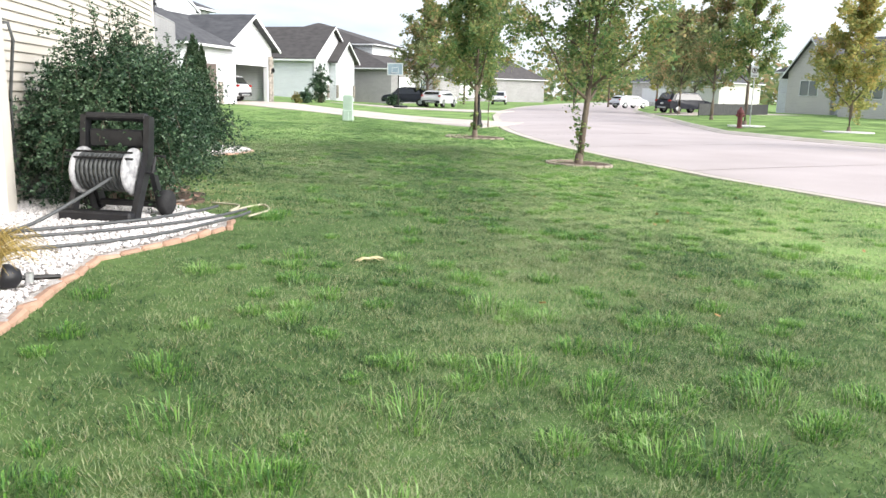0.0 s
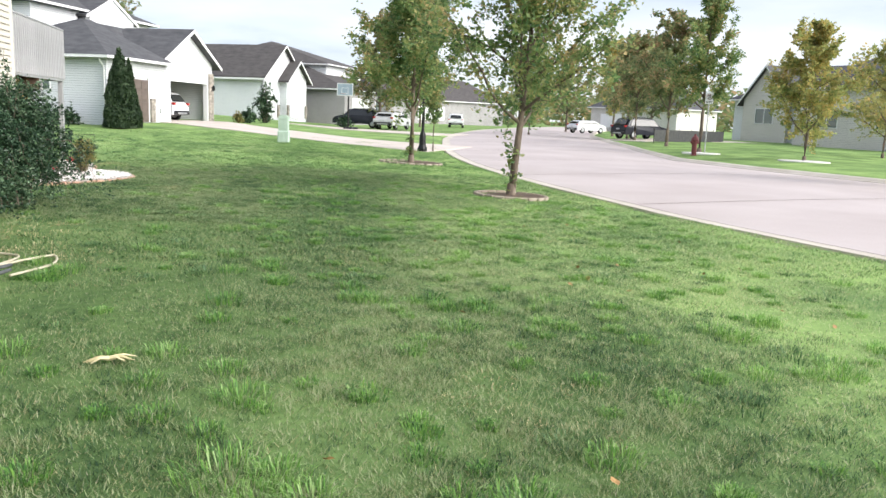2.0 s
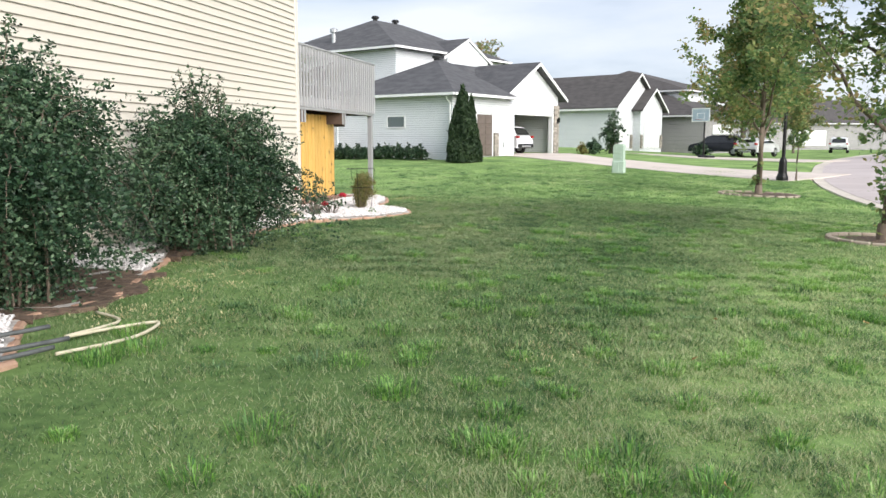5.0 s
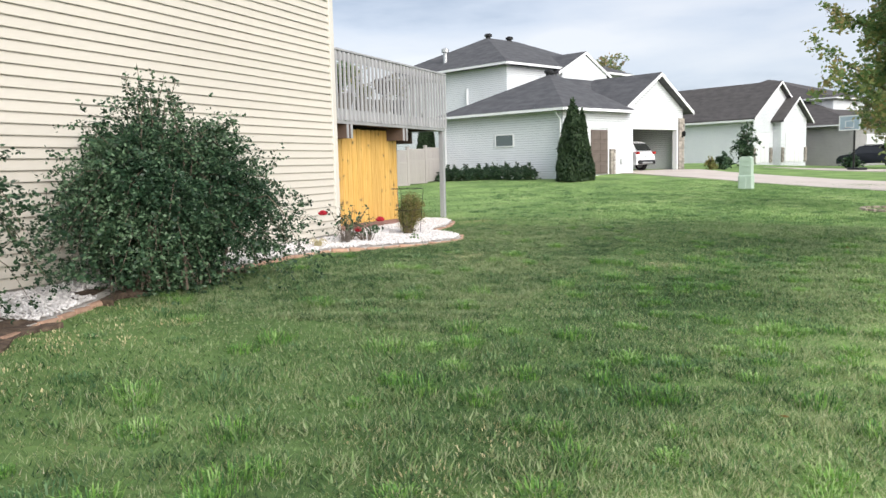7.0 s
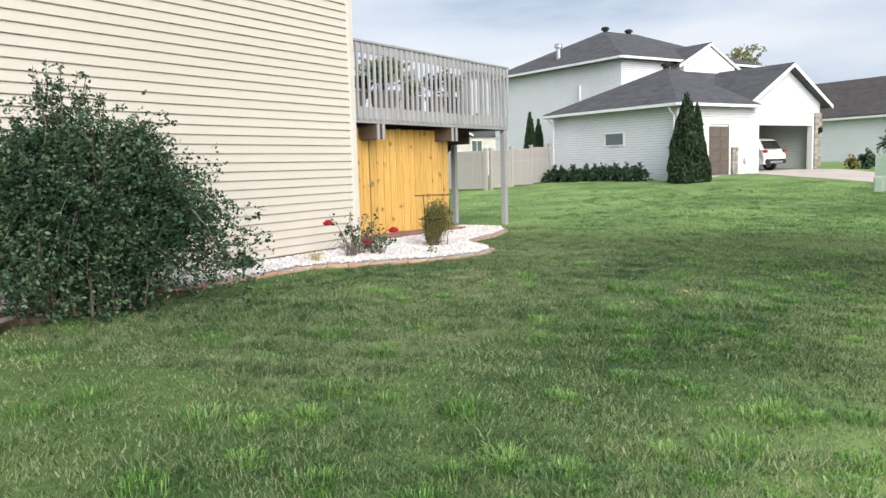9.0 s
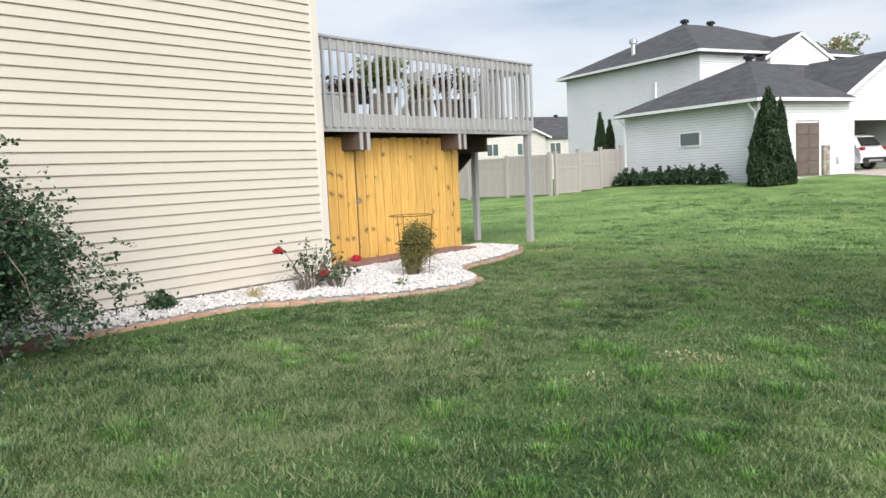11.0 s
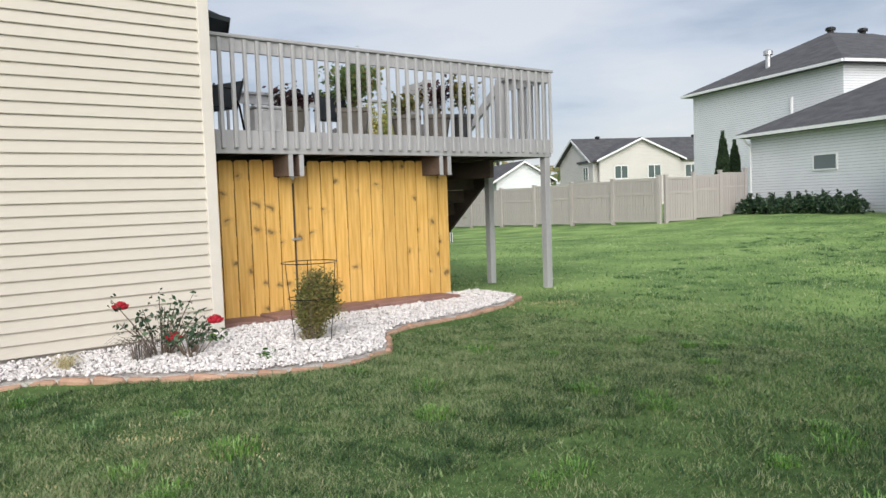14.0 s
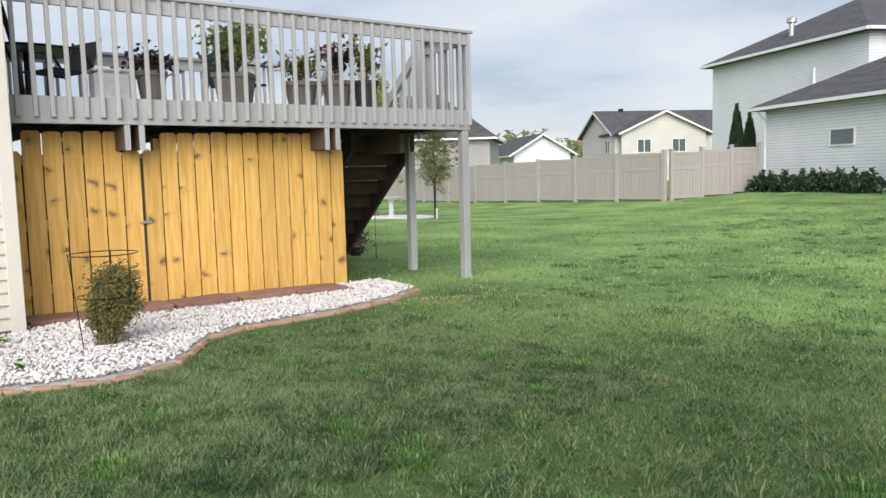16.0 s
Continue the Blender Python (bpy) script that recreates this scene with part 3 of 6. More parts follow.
strip_path("driveway_1", [(-3.3, 52.2), (-1.4, 48.9), (1.0, 46.2), (5.0, 42.6), (10.6, 38.8)], lambda k: 6.2 - 0.8 * math.sin(3.1 * k), 0.03, 0.15, M_DRIVE, "pale concrete driveway leading up to the open garage", "driveway")
strip_path("driveway_2", [(4.5, 67), (8.5, 63.0), (14.8, 57.5)], lambda k: 5.6, 0.03, 0.15, M_DRIVE, "pale concrete driveway of the next house", "driveway")
strip_path("driveway_3", [(40, 62), (34, 60), (28.0, 58)], lambda k: 6, 0.03, 0.15, M_DRIVE, "concrete driveway across the street", "driveway")

# ---- the cream house beside the lawn ----
WX, CY = -2.36, 17.0
house_wall = thing("wall_side", (WX, 8.5, 0.45), "cream vinyl lap siding wall of the near house", "house wall", kind="structure", world_built=True)
part("core", cube(WX - 0.35, WX - 0.03, -6, CY - 0.06, 0.1, 5.7), M_CONCRETE, house_wall)
part("foundation", cube(WX - 0.3, WX - 0.026, -6, CY - 0.05, 0.0, 0.60, 0.01), M_CONCRETE, house_wall, "grey concrete foundation strip below the siding")
part("back_wall", cube(-12, WX - 0.36, CY - 0.3, CY - 0.05, 0.1, 5.7), M_SIDING, house_wall)
part("front_wall", cube(-12, WX - 0.36, -6.2, -5.9, 0.1, 5.7), M_SIDING, house_wall)
part("west_wall", cube(-12.3, -12, -6, CY, 0.1, 5.7), M_SIDING, house_wall)
bm = bmesh.new()
prism(bm, [(WX + 0.5, -6.6, 5.7), (-12.6, -6.6, 5.7), (-7.2, -6.6, 8.6)], (0, 24.1, 0))
part("roof", bm, M_SHINGLE, house_wall)
LAP = 0.1045
lap = bmesh.new()
prism(lap, [(-0.012, 0, 0.013), (0.010, 0, 0.012), (0.019, 0, 0.0), (0.023, 0, 0.006), (0.003, 0, LAP), (-0.026, 0, LAP), (-0.026, 0, 0.013)], (0, 23.0, 0))
lap_me = mesh_of("siding_plank", lap, M_SIDING)
for i in range(48):
    piece("siding_plank", lap_me, house_wall, pose(WX, -6, 0.585 + i * LAP))
bm = cube(WX - 0.09, WX + 0.035, CY - 0.10, CY + 0.012, 0.50, 5.7, 0.006)
part("corner_board", bm, M_TRIM, house_wall, "cream corner trim post")
bm = cube(WX - 0.02, WX + 0.13, 8.22, 8.42, 0.42, 5.7, 0.008)
box(bm, WX - 0.02, WX + 0.20, 7.95, 8.215, 0.42, 5.7, 0.008)
part("pilaster", bm, M_TRIM, house_wall, "cream painted corner board at the step in the wall")

# ---- raised deck behind the house ----
DX, D0, D1, DZ, RZ = -2.74, CY + 0.02, 22.10, 2.30, 3.50
deck = thing("deck", (DX, D1, 0.43), "grey painted timber deck on posts with a baluster railing", "deck", world_built=True)
part("fascia", cube(DX - 0.04, DX, D0, D1, DZ, DZ + 0.24, 0.004), M_DECKGREY, deck, "grey rim board")
part("end_fascia", cube(-6.4, DX - 0.045, D1 - 0.04, D1, DZ, DZ + 0.24, 0.004), M_DECKGREY, deck)
brd = mesh_of("deck_board", cube(-6.4, DX - 0.045, 0, 0.138, -0.028, 0, 0.003), M_DECKGREY)
n_boards = int((D1 - 0.06 - D0) / 0.145)
for i in range(n_boards):
    piece("deck_board", brd, deck, pose(0, D0 + 0.01 + i * 0.145, DZ + 0.235))
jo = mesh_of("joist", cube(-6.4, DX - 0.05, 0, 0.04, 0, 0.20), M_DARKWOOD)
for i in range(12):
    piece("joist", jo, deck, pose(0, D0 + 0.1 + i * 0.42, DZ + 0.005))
for y in (18.02, 18.15, 20.10, 20.23):
    beam = part("beam", cube(-6.3, DX - 0.006, y - 0.022, y + 0.022, DZ - 0.23, DZ - 0.005, 0.004), M_BEAM, deck, "brown stained double beam")
    part("beam_cap", cube(DX - 0.005, DX + 0.012, y - 0.025, y + 0.025, DZ - 0.235, DZ - 0.004), M_DECKGREY, beam, "grey painted end cap")
for x, y in ((DX - 0.06, D1 - 0.07), (-3.93, D1 - 0.10), (-6.3, D1 - 0.1), (-6.3, 19.0)):
    part("post", cube(x - 0.05, x + 0.05, y - 0.05, y + 0.05, gz(x, y) - 0.3, DZ, 0.006), M_DECKGREY, deck, "weathered grey painted square post")
part("ledger", cube(-4.3, -3.2, D1 - 0.75, D1 - 0.68, DZ - 0.26, DZ - 0.02), M_DARKWOOD, deck)
# railing along the front and the far end
part("cap_rail", cube(DX - 0.12, DX + 0.03, D0, D1 + 0.05, RZ - 0.036, RZ, 0.006), M_DECKGREY, deck, "flat grey cap rail")
part("upper_rail", cube(DX - 0.04, DX - 0.002, D0, D1, RZ - 0.175, RZ - 0.037, 0.004), M_DECKGREY, deck)
bal = mesh_of("baluster", cube(0.001, 0.038, -0.019, 0.019, DZ + 0.055, RZ - 0.045, 0.004), M_DECKGREY)
n_bal = 37
for i in range(n_bal):
    piece("baluster", bal, deck, pose(DX, D1 - 0.02 - i * 0.1375, 0))
part("end_cap_rail", cube(-3.62, DX - 0.125, D1 - 0.12, D1 + 0.03, RZ - 0.036, RZ, 0.006), M_DECKGREY, deck)
part("end_upper_rail", cube(-3.62, DX - 0.045, D1 - 0.04, D1 - 0.002, RZ - 0.175, RZ - 0.037), M_DECKGREY, deck)
for i in range(7):
    piece("baluster", bal, deck, pose(-2.86 - i * 0.125, D1, 0, 0, 0, 90))
part("end_post", cube(-3.72, -3.62, D1 - 0.1, D1, DZ + 0.2, RZ - 0.02, 0.005), M_DECKGREY, deck)
# far rail on the other side of the deck
part("far_cap_rail", cube(-6.45, -6.3, D0, D1, RZ - 0.036, RZ), M_DECKGREY, deck)
part("far_upper_rail", cube(-6.4, -6.36, D0, 20.9, RZ - 0.175, RZ - 0.037), M_DECKGREY, deck)
for i in range(30):
    piece("baluster", bal, deck, pose(-6.4, D0 + 0.2 + i * 0.1375, 0, 0, 0, 180))

# stair from the far end down towards the back garden
stair = thing("stair", (-6.2, 21.6, 0.43), "dark timber stair with grey handrails below the deck", "stair", world_built=True)
SX0, SZ0, SX1, SZ1 = -3.75, 2.46, -6.15, 0.50
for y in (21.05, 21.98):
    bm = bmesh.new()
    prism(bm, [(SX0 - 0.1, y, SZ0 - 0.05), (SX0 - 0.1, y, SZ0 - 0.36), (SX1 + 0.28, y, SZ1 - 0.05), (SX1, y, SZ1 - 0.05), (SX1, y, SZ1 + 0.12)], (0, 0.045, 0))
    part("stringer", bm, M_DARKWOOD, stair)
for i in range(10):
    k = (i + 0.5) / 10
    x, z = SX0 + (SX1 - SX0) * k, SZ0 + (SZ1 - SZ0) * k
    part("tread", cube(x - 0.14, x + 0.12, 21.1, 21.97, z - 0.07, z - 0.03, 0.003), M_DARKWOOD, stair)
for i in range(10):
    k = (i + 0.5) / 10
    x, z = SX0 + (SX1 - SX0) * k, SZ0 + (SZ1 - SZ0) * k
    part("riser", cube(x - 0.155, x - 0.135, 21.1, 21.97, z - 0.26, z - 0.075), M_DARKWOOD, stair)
for y, xs in ((21.98, -3.65), (21.05, -4.2)):
    bm = bmesh.new()
    prism(bm, [(xs, y, RZ - 0.02), (xs, y, RZ - 0.17), (SX1, y, SZ1 + 0.78), (SX1, y, SZ1 + 0.95)], (0, 0.05, 0))
    part("handrail", bm, M_DECKGREY, stair, "sloping grey handrail")
    part("newel", cube(xs - 0.05, xs + 0.05, y - 0.02, y + 0.08, DZ + 0.2, RZ, 0.005), M_DECKGREY, stair)
    part("newel", cube(SX1 - 0.05, SX1 + 0.05, y - 0.02, y + 0.08, SZ1 - 0.2, SZ1 + 1.0, 0.005), M_DECKGREY, stair)
    for i in range(12):
        k = (i + 0.6) / 12.5
        x = xs + (SX1 - xs) * k
        zt = RZ - 0.1 + (SZ1 + 0.86 - RZ + 0.1) * k
        zb = SZ0 - 0.2 + (SZ1 - SZ0) * (x - SX0) / (SX1 - SX0)
        part("baluster", cube(x - 0.018, x + 0.018, y + 0.05, y + 0.085, zb, zt), M_DECKGREY, stair)
part("upper_guard", cube(-4.75, -4.2, 21.05, 21.1, RZ - 0.17, RZ - 0.02), M_DECKGREY, stair)

# ---- yellow board screen under the deck ----
FX, F0, F1 = -3.12, CY + 0.02, 20.50
screen = thing("board_screen", (FX, 18.7, 0.47), "new yellow pine board screen with a gate under the deck", "fence", world_built=True)
nb, GATE = 20, 7
bw = (F1 - F0 - 0.02) / nb
rs = np.random.RandomState(5)


def board_mesh(h):
    b = bmesh.new()
    w = bw - 0.013
    prism(b, [(0, 0, 0), (0, w, 0), (0, w, h - 0.022), (0, w - 0.022, h), (0, 0.022, h), (0, 0, h - 0.022)], (0.017, 0, 0))
    return mesh_of("fence_board", b, M_CEDAR)


B_TALL, B_SHORT = board_mesh(1.72), board_mesh(1.54)
for i in range(nb):
    y = F0 + i * bw + (0.02 if i >= GATE else 0)
    short = i in (GATE - 1, GATE) or i >= nb - 1 or i == 0
    z = 0.53 + 0.012 * rs.rand()
    piece("fence_board", B_SHORT if short else B_TALL, screen, pose(FX + 0.004 * rs.rand(), y, z, 0.05 * rs.randn(), 0, 0))
# dark panel added behind the boards, standing in for the shade under the deck
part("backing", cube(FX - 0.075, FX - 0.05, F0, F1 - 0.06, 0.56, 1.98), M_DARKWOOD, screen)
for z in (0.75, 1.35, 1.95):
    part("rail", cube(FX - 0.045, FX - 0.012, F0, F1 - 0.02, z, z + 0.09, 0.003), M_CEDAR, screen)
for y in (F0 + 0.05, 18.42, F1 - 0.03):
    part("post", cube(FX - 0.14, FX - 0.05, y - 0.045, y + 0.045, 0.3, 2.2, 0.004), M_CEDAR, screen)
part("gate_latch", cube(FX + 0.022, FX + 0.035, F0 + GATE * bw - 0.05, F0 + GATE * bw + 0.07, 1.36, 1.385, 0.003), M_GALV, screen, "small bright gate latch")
# dark strip set into the gate gap in place of its shade
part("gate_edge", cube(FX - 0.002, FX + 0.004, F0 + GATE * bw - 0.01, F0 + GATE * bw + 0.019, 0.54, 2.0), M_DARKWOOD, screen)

# ---- planting: trees and shrubs ----


def grow(rs, start, way, length, r, steps, wander, lift):
    pts, p, d = [Vector(start)], Vector(start), Vector(way).normalized()
    for _ in range(steps):
        d = (d + Vector(rs.normal(size=3)) * wander + Vector((0, 0, lift))).normalized()
        p = p + d * (length / steps)
        pts.append(p.copy())
    return pts


def tree(at, height, spread, seed, leaf, n_leaves, leaf_size, label, trunk_r=0.09, first=0.28, lean=(0, 0), twiggy=0.0, low_shoots=0, name="tree", cone=0.6, rise=0.6):
    """Tapered trunk, limbs and twigs; leaves gather round the twigs."""
    rs = np.random.RandomState(seed)
    x, y = at
    z = gz(x, y)
    t = thing(name, (x, y, z), label, "tree", rz=0)
    bm = bmesh.new()
    trunk = [Vector((0, 0, -0.15))]
    for i in range(1, 9):
        k = i / 8
        trunk.append(Vector((lean[0] * k + 0.04 * rs.randn() * k, lean[1] * k + 0.04 * rs.randn() * k, height * 0.93 * k)))
    tube(bm, trunk, trunk_r, 9, trunk_r * 0.12)
    lathe(bm, (0, 0, -0.12), [(trunk_r * 1.7, 0), (trunk_r * 1.25, 0.13), (trunk_r * 1.0, 0.4)], 9)
    pts = []
    limbs = 22
    for i in range(limbs):
        k = first + (0.95 - first) * (i + 0.5 * rs.rand()) / limbs
        j = min(int(k * 8), 7)
        b = trunk[j].lerp(trunk[j + 1], k * 8 - j)
        ang = i * 2.4 + rs.rand()
        reach = spread * (1.0 - cone * max(0.0, (k - first) / (1 - first)) ** 1.2) * (0.75 + 0.4 * rs.rand())
        way = (math.cos(ang), math.sin(ang), rise + 0.9 * k)
        limb = grow(rs, b, way, reach, 0, 6, 0.16, 0.05)
        tube(bm, limb, trunk_r * 0.5 * (1.2 - k), 6, 0.006, cap=False)
        for s in range(1, 7):
            for _ in range(2):
                tw = grow(rs, limb[s], tuple(Vector(rs.normal(size=3)) + Vector((way[0], way[1], 0.2))), reach * (0.22 + 0.2 * rs.rand()), 0, 3, 0.3, 0.0)
                tube(bm, tw, 0.008, 4, 0.003, cap=False)
                pts += [(q, 0.06 * reach ** 0.5) for q in tw[1:]]
        pts += [(q, 0.09) for q in limb[3:]]
    part("trunk", bm, M_BARK, t, "grey-brown trunk and limbs", smooth=True)
    idx = rs.randint(0, len(pts), n_leaves)
    c = np.array([pts[i][0] for i in idx]) + rs.normal(size=(n_leaves, 3)) * np.array([[pts[i][1]] for i in idx])
    for _ in range(low_shoots):
        zz = 0.15 + 0.9 * rs.rand()
        a = rs.rand() * 6.28
        c = np.vstack([c, np.array([[math.cos(a) * 0.09, math.sin(a) * 0.09, zz]]) + rs.normal(size=(9, 3)) * 0.06])
    s = leaf_size * (0.6 + 0.8 * rs.rand(len(c)))
    ob = new("crown", leaves_mesh("crown", c, s, rs, leaf))
    ob.parent = t
    return t


def shrub(at, height, radius, seed, leaf, n_stems, n_leaves, leaf_size, label, name="shrub", squash=1.0, shoots=10, twigs=1):
    """A fountain of stems that rise from one base, arch outwards and droop, with leafy side twigs; a few shoots stand above."""
    rs = np.random.RandomState(seed)
    x, y = at
    t = thing(name, (x, y, gz(x, y)), label, "shrub")
    bm = bmesh.new()
    anchors = []
    for i in range(n_stems):
        a = rs.rand() * 6.283
        tall = i < shoots
        o = 0.35 * rs.rand() if tall else rs.rand() ** 0.6
        lobe = 0.86 + 0.14 * math.sin(3 * a + seed)
        top = height * (1 - 0.42 * o * o) * (0.72 + 0.2 * rs.rand()) * lobe
        if tall:
            top = height * (0.98 + 0.16 * rs.rand())
        out = radius * o * (0.8 + 0.3 * rs.rand()) * lobe
        peak = 1.15 if tall else 1.0 - 0.47 * o
        bx, by = 0.12 * radius * rs.randn(), 0.12 * radius * rs.randn()
        ca, sa = math.cos(a) * squash, math.sin(a)
        pts = []
        for s in range(10):
            k = s / 9
            r = out * k ** 1.25
            z = top * (1 - (1 - k / peak) ** 2)
            pts.append(Vector((bx + ca * r, by + sa * r, max(z, 0.05))) + Vector(rs.normal(size=3)) * 0.02 * radius * k)
        tube(bm, pts, 0.011, 4, 0.002, cap=False)
        way = Vector((ca, sa, -0.15))
        for s in range(1, 10):
            thin = tall and s > 6
            anchors += [(pts[s - 1].lerp(pts[s], f), 0.018 if thin else 0.03) for f in (0.0, 0.33, 0.66)]
            if thin:
                continue
            for _ in range(twigs):
                d = (way * 0.8 + Vector(rs.normal(size=3)) * 0.7).normalized() * (0.10 + 0.12 * rs.rand()) * radius
                q0, q1 = pts[s], pts[s] + d
                q2 = q1 + d * 0.6 + Vector((0, 0, -0.05 * radius))
                anchors += [(q0.lerp(q1, f), 0.022) for f in (0.4, 0.8)] + [(q1.lerp(q2, f), 0.016) for f in (0.2, 0.6, 1.0)]
    part("stem_clump", bm, M_BARK, t, "thin brown arching stems")
    idx = rs.randint(0, len(anchors), n_leaves)
    c = np.array([anchors[i][0] for i in idx]) + rs.normal(size=(n_leaves, 3)) * np.array([[anchors[i][1]] for i in idx])
    c[:, 2] = np.maximum(c[:, 2], 0.03)
    if squash < 1:
        c[:, 0] = np.maximum(c[:, 0], WX + 0.06 - x)
    ob = new("foliage", leaves_mesh("foliage", c, leaf_size * (0.6 + 0.8 * rs.rand(n_leaves)), rs, leaf, 1.8))
    ob.parent = t
    return t


shrub((-1.35, 9.2), 2.1, 1.34, 11, M_LEAF_SHRUB, 330, 190000, 0.0205, "large dark green arching shrub against the siding", squash=0.8, shoots=10, twigs=2)
shrub((-1.36, 12.32), 1.82, 1.2, 12, M_LEAF_SHRUB, 330, 190000, 0.0205, "large dark green arching shrub with upright shoots beside the wall", squash=0.8, shoots=15, twigs=2)

tree((6.83, 16.85), 5.6, 2.7, 21, M_LEAF_OAK, 21000, 0.056, "young oak with turning leaves in a mulch ring", 0.085, 0.25, (0.35, 0.0), low_shoots=16, cone=0.45)
tree((6.55, 27.0), 6.6, 2.8, 22, M_LEAF_OAK, 25000, 0.068, "young oak with green and gold leaves on the lawn", 0.09, 0.22, (0, 0), low_shoots=10, cone=0.8)
tree((9.3, 36.9), 3.2, 0.7, 23, M_LEAF_OAK, 2550, 0.059, "slim sapling beside the street lamp", 0.035, 0.4)
tree((11.3, 70), 9.0, 3.6, 24, M_LEAF_FAR, 15300, 0.132, "thin-leaved tree beside the far driveway", 0.14, 0.2, cone=0.5)
tree((26.7, 34.3), 6.6, 3.0, 25, M_LEAF_GOLD, 15300, 0.092, "young tree with yellow leaves across the street", 0.08, 0.14, cone=0.75)
tree((24.95, 40.7), 9.0, 2.6, 26, M_LEAF_OAK, 15300, 0.092, "dark green tree beside the street sign", 0.11, 0.25, cone=0.6)
tree((26.6, 47.5), 8.2, 2.9, 27, M_LEAF_FAR, 13600, 0.106, "green and rust coloured street tree", 0.11, 0.25, cone=0.5)
tree((29.5, 58), 7.5, 3.0, 28, M_LEAF_FAR, 10200, 0.119, "street tree turning rust brown", 0.11, 0.25, cone=0.5)
tree((34, 72), 8.5, 3.6, 29, M_LEAF_GOLD, 8500, 0.158, "street tree with yellowing crown", 0.12, 0.25, cone=0.5)
tree((21.3, 22.2), 5.2, 2.2, 30, M_LEAF_GOLD, 11900, 0.073, "young tree with orange tinged leaves near the kerb", 0.07, 0.25, cone=0.6)
tree((36.5, 40.5), 6.5, 3.2, 37, M_LEAF_GOLD, 11000, 0.085, "yellow-leaved tree near the house across the street", 0.08, 0.14, cone=0.7)
tree((31.0, 62.5), 8.5, 3.2, 38, M_LEAF_FAR, 10000, 0.12, "rust tinged tree beside the far driveway", 0.1, 0.2, cone=0.6)
tree((23.6, 66), 7.5, 2.8, 39, M_LEAF_FAR, 8000, 0.12, "street tree close to the bend of the road", 0.1, 0.25, cone=0.5)
tree((19, 92), 8.5, 3.6, 31, M_LEAF_FAR, 8500, 0.172, "street tree at the end of the road", 0.13, 0.25, cone=0.5)
tree((-15.6, 31.0), 3.0, 1.0, 33, M_LEAF_FAR, 4250, 0.046, "staked young tree with a white trunk guard", 0.035, 0.3)
tree((-22.5, 33.0), 5.5, 2.4, 34, M_LEAF_GOLD, 8500, 0.073, "yellow-green willow-like tree in the back garden", 0.10, 0.2)
tree((-12.5, 85), 11, 4, 36, M_LEAF_FAR, 3060, 0.165, "sparse tree behind the two-storey house", 0.22, 0.3)


tree((41.0, 78), 9.0, 3.6, 40, M_LEAF_FAR, 9000, 0.15, "rust tinged tree before the distant houses", 0.13, 0.2, cone=0.5)
tree((37.0, 92), 9.5, 4.0, 35, M_LEAF_FAR, 9000, 0.17, "broad green and brown tree along the far street", 0.14, 0.2, cone=0.5)


# ---- houses ----
def gable_roof(name, parent, f0, f1, u0, u1, z0, z1, material, over=0.45, thick=0.16, along_f=True):
    """Two roof slopes; the ridge runs along f (or u)."""
    rise = (z1 - z0)
    half = ((u1 - u0) if along_f else (f1 - f0)) / 2
    drop = rise / half * over
    mid = (u0 + u1) / 2 if along_f else (f0 + f1) / 2
    lo, hi = (u0 - over, u1 + over) if along_f else (f0 - over, f1 + over)
    a, b = (f0, f1 + over) if along_f else (u0 - over, u1 + over)
    for edge in (lo, hi):
        ring = [(edge, z0 - drop), (mid, z1), (mid, z1 + thick), (edge, z0 - drop + thick)]
        bm2 = bmesh.new()
        if along_f:
            prism(bm2, [(a, p, q) for p, q in ring], (b - a, 0, 0))
        else:
            prism(bm2, [(p, a, q) for p, q in ring], (0, b - a, 0))
        part(name, bm2, material, parent)


def barge(parent, f, u0, u1, z0, z1, over=0.45):
    """White barge boards along a gable's two slopes."""
    half = (u1 - u0) / 2
    drop = (z1 - z0) / half * over
    mid = (u0 + u1) / 2
    for edge in (u0 - over, u1 + over):
        bm2 = bmesh.new()
        prism(bm2, [(f, edge, z0 - drop - 0.05), (f, mid, z1 - 0.05), (f, mid, z1 + 0.13), (f, edge, z0 - drop + 0.13)], (0.04, 0, 0))
        part("barge_board", bm2, M_WHITE, parent, "white barge board")


def gable_wall(parent, f, u0, u1, zb, z0, z1, material, thick=0.2, hole=None):
    """A gabled front wall with, if given, an opening from the floor (u from, u to, top)."""
    mid = (u0 + u1) / 2
    bm2 = bmesh.new()
    if hole:
        a, b, top = hole
        prism(bm2, [(f - thick, u0, zb), (f - thick, a, zb), (f - thick, a, top), (f - thick, b, top), (f - thick, b, zb), (f - thick, u1, zb), (f - thick, u1, z0), (f - thick, mid, z1), (f - thick, u0, z0)], (thick, 0, 0))
    else:
        prism(bm2, [(f - thick, u0, zb), (f - thick, u1, zb), (f - thick, u1, z0), (f - thick, mid, z1), (f - thick, u0, z0)], (thick, 0, 0))
    part("wall", bm2, material, parent)


